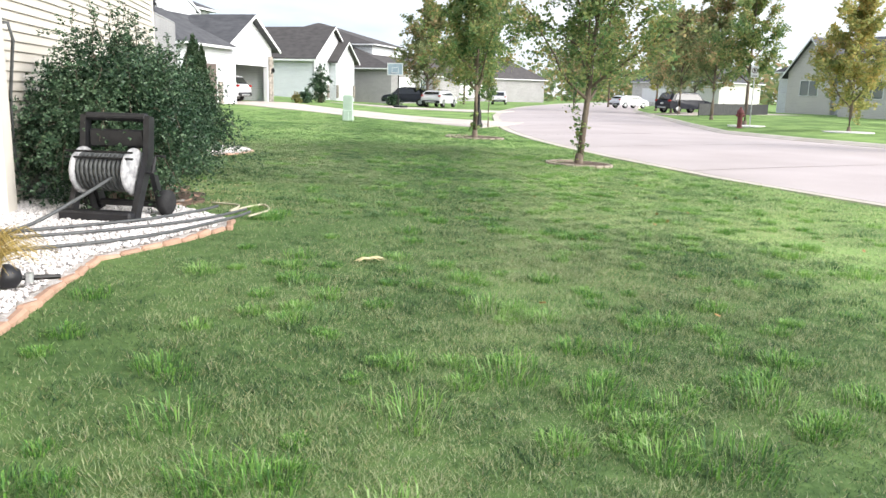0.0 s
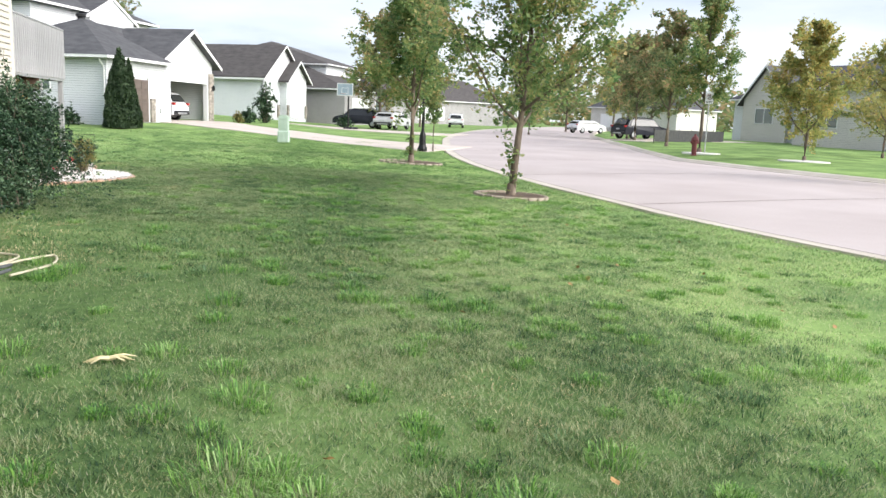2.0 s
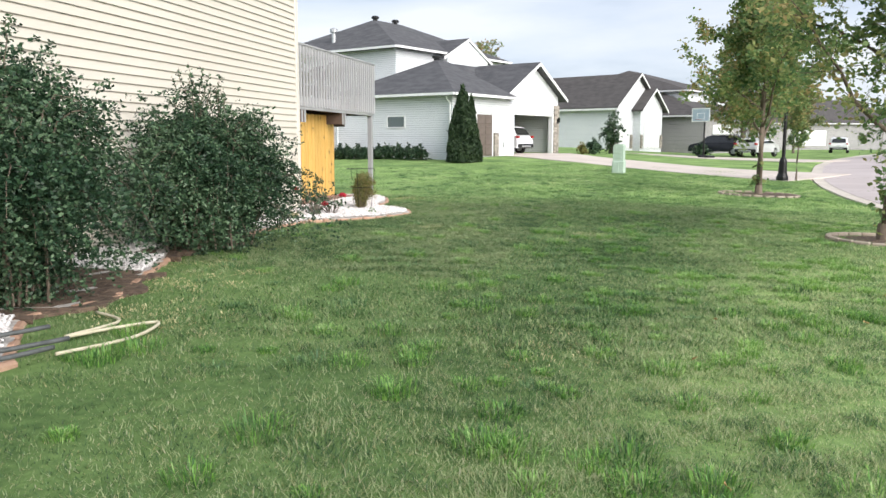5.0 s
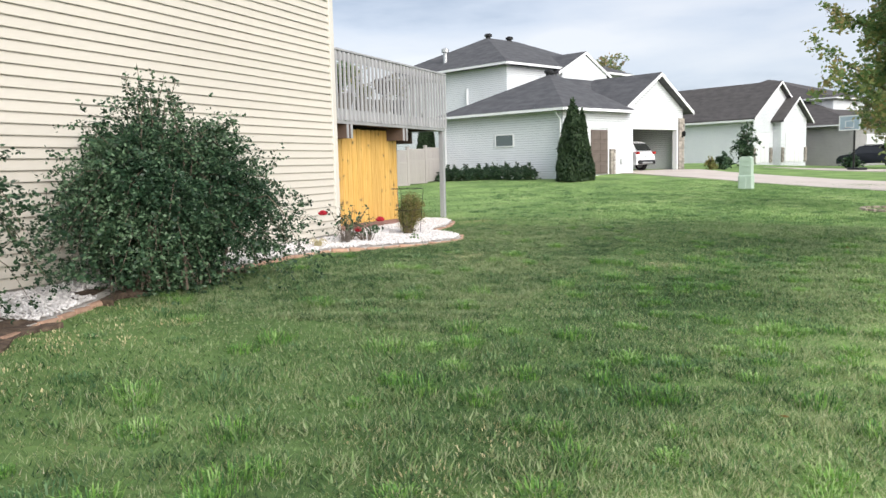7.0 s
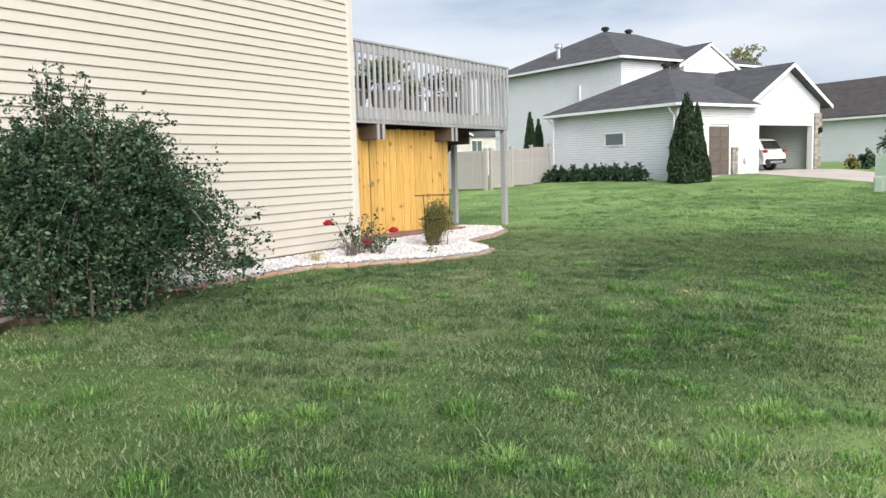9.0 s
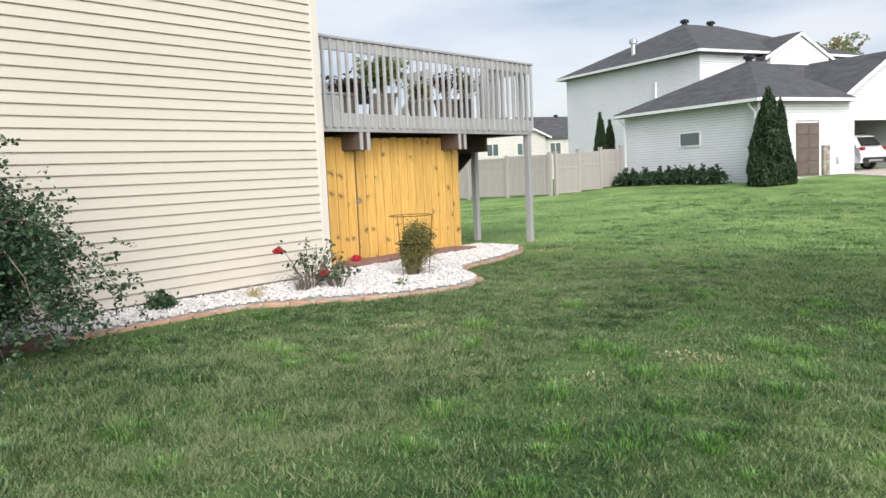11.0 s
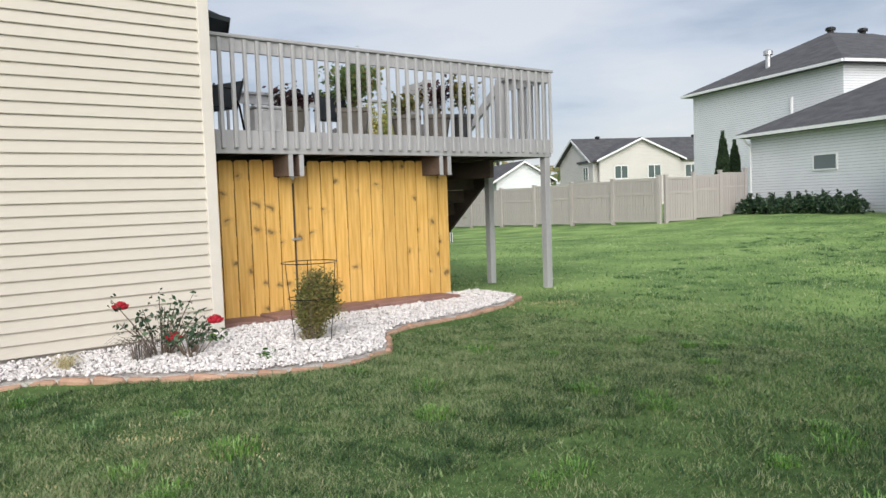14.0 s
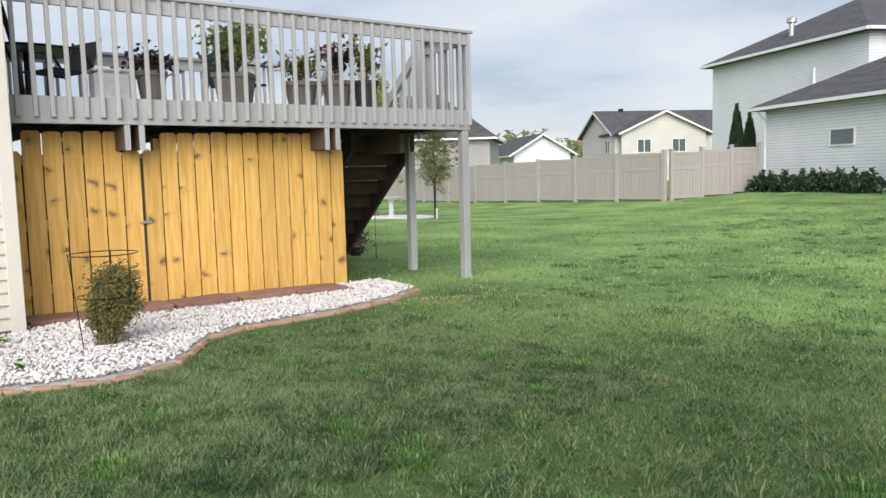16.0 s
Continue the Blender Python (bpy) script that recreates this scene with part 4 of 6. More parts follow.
def hip_roof(parent, f0, f1, u0, u1, z0, z1, material, over=0.45, ridge=None, thick=0.14):
    """A hipped roof solid with its fascia; ridge: (f, u from, u to) or (f from, f to, u, None)."""
    bm2 = bmesh.new()
    e = [(f0 - over, u0 - over), (f1 + over, u0 - over), (f1 + over, u1 + over), (f0 - over, u1 + over)]
    lo = [bm2.verts.new((p[0], p[1], z0)) for p in e]
    up = [bm2.verts.new((p[0], p[1], z0 + thick)) for p in e]
    fr, ua, ub = ridge
    ra, rb = bm2.verts.new((fr, ua, z1)), bm2.verts.new((fr, ub, z1))
    bm2.faces.new(lo)
    for i in range(4):
        j = (i + 1) % 4
        bm2.faces.new((lo[i], lo[j], up[j], up[i]))
    bm2.faces.new((up[0], up[1], ra))
    bm2.faces.new((up[1], up[2], rb, ra))
    bm2.faces.new((up[2], up[3], rb))
    bm2.faces.new((up[3], up[0], ra, rb))
    part("roof", bm2, material, parent, "grey asphalt shingle roof")
    for (pa, qa), (pb, qb) in zip(e, e[1:] + e[:1]):
        bm3 = bmesh.new()
        d = Vector((pb - pa, qb - qa, 0)).normalized()
        o = Vector((d.y, -d.x, 0)) * 0.09
        prism(bm3, [(pa, qa, z0 - 0.01), (pb, qb, z0 - 0.01), (pb, qb, z0 + 0.12), (pa, qa, z0 + 0.12)], tuple(o))
        part("gutter", bm3, M_WHITE, parent, "white gutter")


def window(parent, at, size, face="f", cols=1, name="window"):
    """A framed window on a wall that looks along f or along -u."""
    f, u, z = at
    w, h = size
    fr = bmesh.new()

    def bar(a0, a1, z0, z1, d):
        if face == "f":
            box(fr, f - 0.02, f + d, u + a0, u + a1, z + z0, z + z1)
        else:
            box(fr, f + a0, f + a1, u - d, u + 0.02, z + z0, z + z1)
    t = 0.06
    bar(-t, w + t, -t, 0, 0.05)
    bar(-t, w + t, h, h + t, 0.05)
    bar(-t, 0, 0, h, 0.05)
    bar(w, w + t, 0, h, 0.05)
    for i in range(1, cols):
        bar(w * i / cols - t / 2, w * i / cols + t / 2, 0, h, 0.045)
    wf = part(name, fr, M_WHITE, parent, "white framed window")
    pn = cube(f - 0.01, f + 0.015, u, u + w, z, z + h) if face == "f" else cube(f, f + w, u - 0.015, u + 0.01, z, z + h)
    part("pane", pn, M_PANE, wf)


def garage_door(parent, f, u0, u1, z0, z1, material, rows=4):
    d = part("garage_door", cube(f - 0.06, f - 0.02, u0, u1, z0, z1), material, parent, "panelled garage door")
    h = (z1 - z0) / rows
    cols = max(2, int((u1 - u0) / 0.62))
    w = (u1 - u0) / cols
    me = mesh_of("panel", cube(0, 0.025, 0.06, w - 0.06, 0.07, h - 0.07, 0.01), material)
    for i in range(rows):
        for j in range(cols):
            piece("panel", me, d, pose(f - 0.021, u0 + j * w, z0 + i * h))


def stone_column(parent, f, u0, u1, zb, zt, rs):
    """Ledge stone veneer: courses of uneven stones."""
    col = part("stone_column", cube(f - 0.1, f + 0.05, u0 + 0.02, u1 - 0.02, zb, zt), M_STONEWORK, parent, "stacked ledge stone veneer")
    z = zb
    while z < zt - 0.05:
        h = 0.08 + 0.09 * rs.rand()
        s = u0 + (u1 - u0) * (0.3 + 0.4 * rs.rand())
        for a, b in ((u0, s - 0.008), (s + 0.008, u1)):
            d = 0.05 + 0.03 * rs.rand()
            part("stone", cube(f + 0.02, f + 0.05 + d, a, b, z, min(z + h, zt) - 0.012, 0.008), M_STONEWORK, col)
        z += h


def wall_lamp(parent, f, u, z):
    lm = bmesh.new()
    box(lm, f, f + 0.06, u - 0.05, u + 0.05, z - 0.05, z + 0.25, 0.01)
    lathe(lm, (f + 0.14, u, z), [(0.05, 0), (0.085, 0.05), (0.085, 0.24), (0.02, 0.34)], 8)
    part("wall_lamp", lm, M_METAL, parent, "black coach lamp")


rsn = np.random.RandomState(77)
h1 = thing("house", (-5.72, 42.94, 0.92), "white sided house with grey shingle roof and open garage", "house", rz=-23)
G, GF, WL = 0.0, -0.6, -7.98
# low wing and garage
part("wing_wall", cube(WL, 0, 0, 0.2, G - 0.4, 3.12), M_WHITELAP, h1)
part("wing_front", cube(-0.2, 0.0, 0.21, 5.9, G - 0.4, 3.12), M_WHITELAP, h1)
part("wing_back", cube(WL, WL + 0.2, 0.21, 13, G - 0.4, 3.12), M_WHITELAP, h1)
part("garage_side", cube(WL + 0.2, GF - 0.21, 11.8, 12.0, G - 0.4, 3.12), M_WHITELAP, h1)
part("garage_inner_back", cube(-7.0, -6.8, 5.9, 11.8, G, 3.1), M_GARAGEIN, h1)
part("garage_inner_side", cube(-6.8, GF - 0.21, 5.9, 6.08, G, 3.1), M_GARAGEIN, h1)
part("garage_ceiling", cube(-6.8, GF - 0.25, 6.1, 11.8, 2.9, 3.0), M_GARAGEIN, h1)
part("garage_floor", cube(-6.8, GF + 0.1, 6.1, 11.8, G - 0.3, G + 0.06), M_CONCRETE, h1)
gable_wall(h1, GF, 5.9, 12.0, G - 0.4, 3.5, 5.2, M_WHITELAP, hole=(6.68, 11.3, 2.32))
gable_roof("garage_roof", h1, -4.6, GF, 5.9, 12.0, 3.5, 5.25, M_SHINGLE)
barge(h1, GF + 0.44, 5.9, 12.0, 3.5, 5.25)
hip_roof(h1, WL, 0, 0, 5.0, 3.07, 5.42, M_SHINGLE, ridge=(-4.4, 4.5, 5.4))
hip_roof(h1, WL, -2.2, 5.5, 13, 3.07, 5.40, M_SHINGLE, ridge=(-4.9, 5.6, 9.4))
stone_column(h1, GF, 5.92, 6.52, G, 3.0, rsn)
stone_column(h1, GF, 11.46, 12.02, G, 3.0, rsn)
for a, b in ((6.58, 6.69), (11.29, 11.40)):
    part("door_jamb", cube(GF - 0.25, GF + 0.04, a, b, G, 2.35), M_WHITE, h1)
part("door_head", cube(GF - 0.25, GF + 0.04, 6.58, 11.40, 2.33, 2.45), M_WHITE, h1)
wall_lamp(h1, GF + 0.1, 6.22, 1.95)
wall_lamp(h1, GF + 0.1, 11.74, 1.95)
garage_door(h1, 0.09, 2.1, 3.55, G + 0.02, 2.2, M_BROWNDOOR)
for a, b in ((2.0, 2.1), (3.55, 3.65)):
    part("door_jamb", cube(0.0, 0.07, a, b, G, 2.3), M_WHITE, h1)
part("door_head", cube(0.0, 0.07, 2.0, 3.65, 2.3, 2.4), M_WHITE, h1)
stone_column(h1, 0.02, 3.75, 4.15, G, 1.25, rsn)
part("meter_box", cube(0.0, 0.12, 4.7, 4.9, 0.5, 0.75, 0.01), M_GREYPLASTIC, h1)
window(h1, (-4.25, 0.0, 1.53), (1.15, 0.53), "u")
for x, z in ((WL + 0.05, 3.02), (-0.1, 3.02)):
    bm = bmesh.new()
    tube(bm, [(x, -0.42, z), (x, -0.30, z - 0.15), (x, -0.06, z - 0.34), (x, -0.06, 0.0)], 0.045, 6)
    part("downspout", bm, M_WHITE, h1, "white downspout")
# two-storey part
UF, UU, UW = -7.55, 4.56, 11.3
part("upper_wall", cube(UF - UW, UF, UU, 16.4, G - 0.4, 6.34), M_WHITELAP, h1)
hip_roof(h1, UF - UW, UF, UU, 16.4, 6.29, 8.95, M_SHINGLE, ridge=(-13.2, 9.0, 11.9))
gable_wall(h1, UF + 0.57, 9.0, 13.6, 3.0, 6.2, 7.3, M_WHITELAP, thick=0.6)
gable_roof("dormer_roof", h1, -12, UF + 0.2, 9.0, 13.6, 6.2, 7.35, M_SHINGLE)
barge(h1, UF + 0.63, 9.0, 13.6, 6.2, 7.35)
for f, u, z in ((-13.2, 9.1, 8.88), (-13.2, 11.2, 8.88), (-4.5, 4.6, 5.36)):
    bm = bmesh.new()
    lathe(bm, (f, u, z), [(0.16, 0), (0.16, 0.14), (0.26, 0.16), (0.26, 0.28), (0.16, 0.34)], 10)
    part("roof_vent", bm, M_METAL, h1, "dark round roof vent")
bm = bmesh.new()
lathe(bm, (-13.6, 5.5, 6.75), [(0.22, 0), (0.13, 0.25), (0.13, 1.0), (0.24, 1.02), (0.24, 1.22), (0.1, 1.3)], 10)
part("flue", bm, M_GALV, h1, "galvanised flue pipe")
bm = bmesh.new()
tube(bm, [(-10.7, UU - 0.08, 3.0), (-10.7, UU - 0.08, 5.2)], 0.07, 8)
part("flue", bm, M_WHITE, h1)

h2 = thing("house", (0.74, 75.3, 1.1), "white sided house with twin gabled garages", "house", rz=-27.4)
part("side_wall", cube(-16, 0, 1.35, 1.55, -0.6, 3.85), M_WHITELAP, h2)
part("body", cube(-16, -0.25, 1.56, 8.95, -0.6, 3.85), M_WHITELAP, h2)
gable_wall(h2, 0, 1.35, 9.15, -0.6, 3.85, 6.7, M_WHITELAP)
gable_roof("main_roof", h2, -16, 0, 1.35, 9.15, 3.85, 6.72, M_SHINGLE2)
barge(h2, 0.44, 1.35, 9.15, 3.85, 6.72)
gable_wall(h2, 0.7, 4.7, 9.1, -0.6, 3.7, 5.35, M_WHITELAP)
part("bay_side", cube(0.01, 0.5, 4.7, 4.9, -0.6, 3.7), M_WHITELAP, h2)
gable_roof("bay_roof", h2, -3, 0.7, 4.7, 9.1, 3.7, 5.4, M_SHINGLE2)
barge(h2, 1.14, 4.7, 9.1, 3.7, 5.4)
garage_door(h2, 0.07, 1.9, 3.9, 0, 2.5, M_WHITE)
garage_door(h2, 0.77, 5.4, 8.4, 0, 2.5, M_WHITE)
for f, u in ((0.02, 1.4), (0.02, 4.1), (0.72, 4.75), (0.72, 8.7)):
    stone_column(h2, f, u, u + 0.35, 0, 1.25, rsn)
part("gutter", cube(-16, 0.4, 0.8, 0.9, 3.40, 3.56), M_WHITE, h2)
part("rear_block", cube(-16, 0, 15.6, 26, -0.6, 5.9), M_WHITELAP, h2)
hip_roof(h2, -16, 0, 15.6, 26, 5.75, 8.6, M_SHINGLE2, ridge=(-9, 20.3, 22.0))
for f in (-11.0, -14.0):
    bm = bmesh.new()
    lathe(bm, (f, 4.6, 6.35), [(0.18, 0), (0.18, 0.16), (0.3, 0.18), (0.3, 0.32), (0.18, 0.38)], 10)
    part("roof_vent", bm, M_METAL, h2, "dark round roof vent")

h3 = thing("house", (9.5, 84, 1.2), "grey house with dark hipped roof farther along", "house", rz=-28)
part("body", cube(-16, 0, 0, 14, -0.8, 3.0), M_GREYLAP, h3)
hip_roof(h3, -16, 0, 0, 14, 2.95, 6.2, M_SHINGLE2, ridge=(-8, 5, 9))
garage_door(h3, 0.07, 2, 7, 0, 2.2, M_WHITE)
window(h3, (0.0, 9, 0.9), (1.6, 1.2), "f", 2)

# across the street
h4 = thing("house", (45.9, 67.7, 1.4), "pale house with grey gabled roof across the street", "house", rz=200)
part("body", cube(-12, 0, -2, 14, -1.2, 3.1), M_WHITELAP, h4)
hip_roof(h4, -12, 0, -2, 14, 3.05, 6.5, M_SHINGLE, ridge=(-6, 2.5, 9.5))
gable_wall(h4, 0.6, -0.6, 4.0, -1.2, 3.1, 6.0, M_BEIGELAP)
gable_roof("gable_roof", h4, -5, 0.6, -0.6, 4.0, 3.1, 6.05, M_SHINGLE)
barge(h4, 1.04, -0.6, 4.0, 3.1, 6.05)
window(h4, (0.6, 0.8, 1.0), (1.8, 1.3), "f", 2)
garage_door(h4, 0.07, 5.4, 9.6, -0.4, 2.1, M_WHITE)
h5 = thing("house", (45.2, 50.0, 1.0), "pale house with large grey roof and a skylight", "house", rz=195)
part("body", cube(-12, 0, -8, 8, -1.0, 4.2), M_BEIGELAP, h5)
hip_roof(h5, -12, 0, -8, 8, 4.1, 7.4, M_SHINGLE, ridge=(-6, -4, 4))
bm = cube(-0.5, 0.5, -0.6, 0.6, 0, 0.1, m=pose(-2.6, -1.0, 5.95, 0, 28, 0))
part("skylight", bm, M_PANE, h5)
for u in (-6.0, -1.0, 3.0):
    window(h5, (0.0, u, 1.2), (1.8, 1.3), "f", 2)
for a in (-9.5, -6.0, -3.0):
    window(h5, (a, -8.0, 1.2), (1.2, 1.2), "u", 2)
    window(h4, (a, -2.0, 1.0), (1.2, 1.1), "u", 2)
h6 = thing("house", (58, 118, 1.2), "distant grey-roofed house at the road's end", "house", rz=210)
part("body", cube(-12, 0, -8, 8, -0.6, 3.2), M_BEIGELAP, h6)
hip_roof(h6, -12, 0, -8, 8, 3.1, 6.8, M_SHINGLE, ridge=(-6, -3, 3))
garage_door(h6, 0.07, -6, -1, 0, 2.2, M_WHITE)
h7 = thing("house", (28, 128, 1.2), "distant low house at the end of the street", "house", rz=-70)
part("body", cube(-10, 0, -14, 14, -0.6, 3.2), M_GREYLAP, h7)
hip_roof(h7, -10, 0, -14, 14, 3.1, 6.8, M_SHINGLE2, ridge=(-5, -9, 9))
garage_door(h7, 0.07, -3, 2, 0, 2.2, M_WHITE)

# behind the back fence
h8 = thing("house", (-43.0, 69.0, 1.56), "beige house with grey gabled roof behind the fence", "house", rz=-28)
part("body", cube(-9, -0.25, 1.9, 22, -2.5, 3.4), M_BEIGELAP, h8)
bm = bmesh.new()
prism(bm, [(-9.0, 1.9, 3.38), (-0.25, 1.9, 3.38), (-4.7, 1.9, 5.5)], (0, 0.2, 0))
part("end_gable", bm, M_BEIGELAP, h8)
gable_roof("roof", h8, -9, -0.4, 1.9, 22, 3.4, 5.55, M_SHINGLE, along_f=False)
for edge in (-9.45, 0.05):
    bm = bmesh.new()
    prism(bm, [(edge, 1.42, 3.12), (-4.7, 1.42, 5.48), (-4.7, 1.42, 5.68), (edge, 1.42, 3.32)], (0, 0.03, 0))
    part("barge_board", bm, M_WHITE, h8, "white barge board")
gable_wall(h8, 0.6, 2.2, 10.2, -2.5, 3.4, 5.2, M_BEIGELAP)
gable_roof("gable_roof", h8, -4, 0.6, 2.2, 10.2, 3.4, 5.2, M_SHINGLE)
barge(h8, 1.04, 2.2, 10.2, 3.4, 5.2)
for f, u in ((0.6, 3.7), (0.6, 7.0), (-0.25, 11.2), (-0.25, 15.0)):
    window(h8, (f, u, 1.65), (1.2, 1.1), "f", 2)
window(h8, (-2.6, 1.9, 1.65), (1.1, 1.1), "u", 2)
for u in (4.2, 14.5):
    bm = bmesh.new()
    lathe(bm, (-4.6, u, 5.5), [(0.14, 0), (0.14, 0.2), (0.24, 0.22), (0.24, 0.36), (0.1, 0.42)], 10)
    part("roof_vent", bm, M_METAL, h8, "dark round roof vent")
h9 = thing("house", (-45.1, 61.1, 0.73), "white garage with grey roof behind the fence", "garage", rz=-28)
part("body", cube(-12, -0.25, 0, 5.0, -2.0, 2.6), M_WHITELAP, h9)
gable_wall(h9, 0, 0, 5.0, -2.0, 2.6, 4.05, M_WHITELAP)
gable_roof("roof", h9, -12, 0, 0, 5.0, 2.6, 4.1, M_SHINGLE)
barge(h9, 0.44, 0, 5.0, 2.6, 4.1)
part("gutter", cube(-12, 0.4, -0.55, -0.45, 2.28, 2.42), M_WHITE, h9)
h10 = thing("house", (-42, 44, 0.5), "brown-roofed house far behind the garden trees", "house", rz=-45)
part("body", cube(-9, 0, -6, 9, -0.6, 3.6), M_GREYLAP, h10)
hip_roof(h10, -9, 0, -6, 9, 3.5, 7.0, M_SHINGLE2, ridge=(-4.5, -2, 5))

# wooded skyline beyond the last houses
rt = np.random.RandomState(200)
cl = []
for i in range(150):
    a = -1.25 + 2.35 * i / 150 + 0.01 * rt.randn()
    d = 190 + 70 * rt.rand()
    hgt = 7 + 6 * rt.rand()
    n = 160
    cl.append(np.stack([d * math.sin(a) + 4.5 * rt.randn(n), 10 + d * math.cos(a) + 3 * rt.randn(n), 0.5 + hgt * rt.rand(n) ** 0.8], 1))
cl = np.concatenate(cl)
tagged(new("far_woods", leaves_mesh("far_woods", cl, 1.1 * (0.6 + 0.8 * rt.rand(len(cl))), rt, M_LEAF_FAR)), "distant belt of autumn trees on the skyline", "trees", kind="stuff")

# ---- planting bed along the wall ----
BED = [(3, -1.1), (4.3, -0.93), (5.2, -0.92), (6.04, -0.86), (6.9, -0.35), (7.6, -0.03), (7.9, -0.05), (8.3, -0.35), (8.8, -0.75), (9.6, -0.6), (10.7, -1.05), (11.7, -1.45), (13, -1.6), (15.2, -1.58), (15.9, -1.06), (16.5, -0.6),
       (17.2, -0.42), (17.7, -0.6), (18.15, -1.25), (18.5, -1.42), (19.5, -1.58), (20.3, -1.85), (20.85, -2.2), (20.95, -2.6)]


def bed_edge(y):
    return np.interp(y, [p[0] for p in BED], [p[1] for p in BED])


def bed_inner(y):
    return np.where(np.asarray(y) < CY + 0.05, WX + 0.0, FX + 0.03)


def in_bed(x, y, grow_by=0.0):
    return (y > 3) & (y < 20.95 + grow_by) & (x < bed_edge(y) + grow_by) & (x > -3.2)


def mulched(x, y):
    return ((y > 8.75) & (y < 10.6) & (x > -2.0)) | ((y > 11.5) & (y < 13.5) & (x > -1.85))


YS_BED = [3 + 0.12 * i for i in range(150)] + [20.95]
bed = new("gravel_bed", ribbon("gravel_bed", lambda y: float(bed_inner(y)) - 0.02, lambda y: float(bed_edge(y)), lambda x, y: gz(x, y) + 0.03, M_BEDSOIL, 0.12, YS_BED, 8))
tagged(bed, "pale grit planting bed along the house wall", "planting bed", kind="structure")
for i, (a, b, x0) in enumerate(((8.75, 10.65, -2.0), (11.45, 13.5, -1.85))):
    ys = list(np.arange(a, b, 0.1)) + [b]
    m_ = new("mulch", ribbon("mulch", lambda y: x0, lambda y: float(bed_edge(y)) + 0.12 + 0.08 * math.sin(9 * y), lambda x, y: gz(x, y) + 0.036 + 0.012 * math.sin(13 * x + 7 * y), M_MULCH, 0.05, ys, 6))
    tagged(m_, "dark mulch and bare soil under the shrub", "mulch", kind="structure")

rs = np.random.RandomState(3)
ico = bmesh.new()
bmesh.ops.create_icosphere(ico, subdivisions=1, radius=1.0)
ico_v = np.array([v.co[:] for v in ico.verts])
ico_f = np.array([[v.index for v in f.verts] for f in ico.faces])
ico.free()


def stones(name, xs, ys, zs, size, material, label, cat):
    n = len(xs)
    v = ico_v[None] * (1 + 0.28 * rs.normal(size=(n, 12, 1)))
    v = v * (size[:, None, None] * (0.65 + 0.7 * rs.rand(n, 1, 3)))
    a = rs.rand(n) * 6.283
    ca, sa = np.cos(a)[:, None], np.sin(a)[:, None]
    vx, vy = v[..., 0] * ca - v[..., 1] * sa, v[..., 0] * sa + v[..., 1] * ca
    w = np.stack([vx + xs[:, None], vy + ys[:, None], v[..., 2] * 0.75 + zs[:, None]], axis=-1).reshape(-1, 3)
    f = (ico_f[None] + (np.arange(n) * 12)[:, None, None]).reshape(-1, 3)
    me = bpy.data.meshes.new(name)
    me.vertices.add(n * 12)
    me.vertices.foreach_set("co", w.astype(np.float32).ravel())
    me.loops.add(len(f) * 3)
    me.loops.foreach_set("vertex_index", f.astype(np.int32).ravel())
    me.polygons.add(len(f))
    me.polygons.foreach_set("loop_start", np.arange(0, len(f) * 3, 3, dtype=np.int32))
    me.update(calc_edges=True)
    me.materials.append(material)
    return tagged(new(name, me), label, cat, kind="stuff")


cy = 3 + 17.9 * rs.rand(130000)
cx = -3.1 + 3.1 * rs.rand(130000)
ok = (cx < bed_edge(cy) - 0.05) & (cx > bed_inner(cy) + 0.02) & ~mulched(cx, cy) & ~((cy > CY) & (cx < -2.55) & (cy < 20.3))
cx, cy = cx[ok][:40000], cy[ok][:40000]
stones("white_gravel", cx, cy, ground(cx, cy) + 0.045 + 0.02 * rs.rand(len(cx)), 0.008 + 0.011 * rs.rand(len(cx)) ** 1.6, M_STONEWHITE, "loose white marble chips filling the bed", "gravel")

# edging bricks, bent round the outline of the bed
edging = thing("bed_edging", (-1.0, 16.0, gz(-1, 16)), "terracotta scalloped edging round the gravel bed", "edging", world_built=True)
eb = mesh_of("edging_brick", cube(-0.117, 0.117, -0.035, 0.035, -0.08, 0.03, 0.018), M_TERRACOTTA)
s_acc, last = 0.0, Vector((bed_edge(3.0), 3.0))
for y in np.arange(3.0, 20.95, 0.01):
    p = Vector((float(bed_edge(y)), float(y)))
    s_acc += (p - last).length
    d, last = p - last, p
    if s_acc > 0.238 and d.length > 0:
        s_acc = 0
        a = math.degrees(math.atan2(d.y, d.x))
        piece("edging_brick", eb, edging, pose(p.x, p.y, gz(p.x, p.y) - 0.002 + 0.014 * rs.rand(), 3 * rs.randn(), 3 * rs.randn(), a + 4 * rs.randn()))

pv = mesh_of("paver", cube(0, 0.42, 0, 0.60, -0.05, 0.035, 0.008), M_PAVER)
for i in range(5):
    ob = tagged(new("paver", pv), "red-brown concrete paver slab along the screen", "paver", "pavers by the screen")
    ob.matrix_basis = pose(-3.02 + 0.012 * rs.randn(), 17.08 + i * 0.635, gz(-2.8, 17.4 + i * 0.6) + 0.055, rs.randn(), rs.randn(), 1.5 * rs.randn())

# ---- lawn grass ----
CAMX = [-0.5, 1.2, 2.2, 3.0, 3.8, 4.5, 4.7, 4.8, 4.8]
CAMY = [-3.0, 0.5, 2.1, 3.5, 6.2, 8.2, 10.7, 14.0, 17.0]


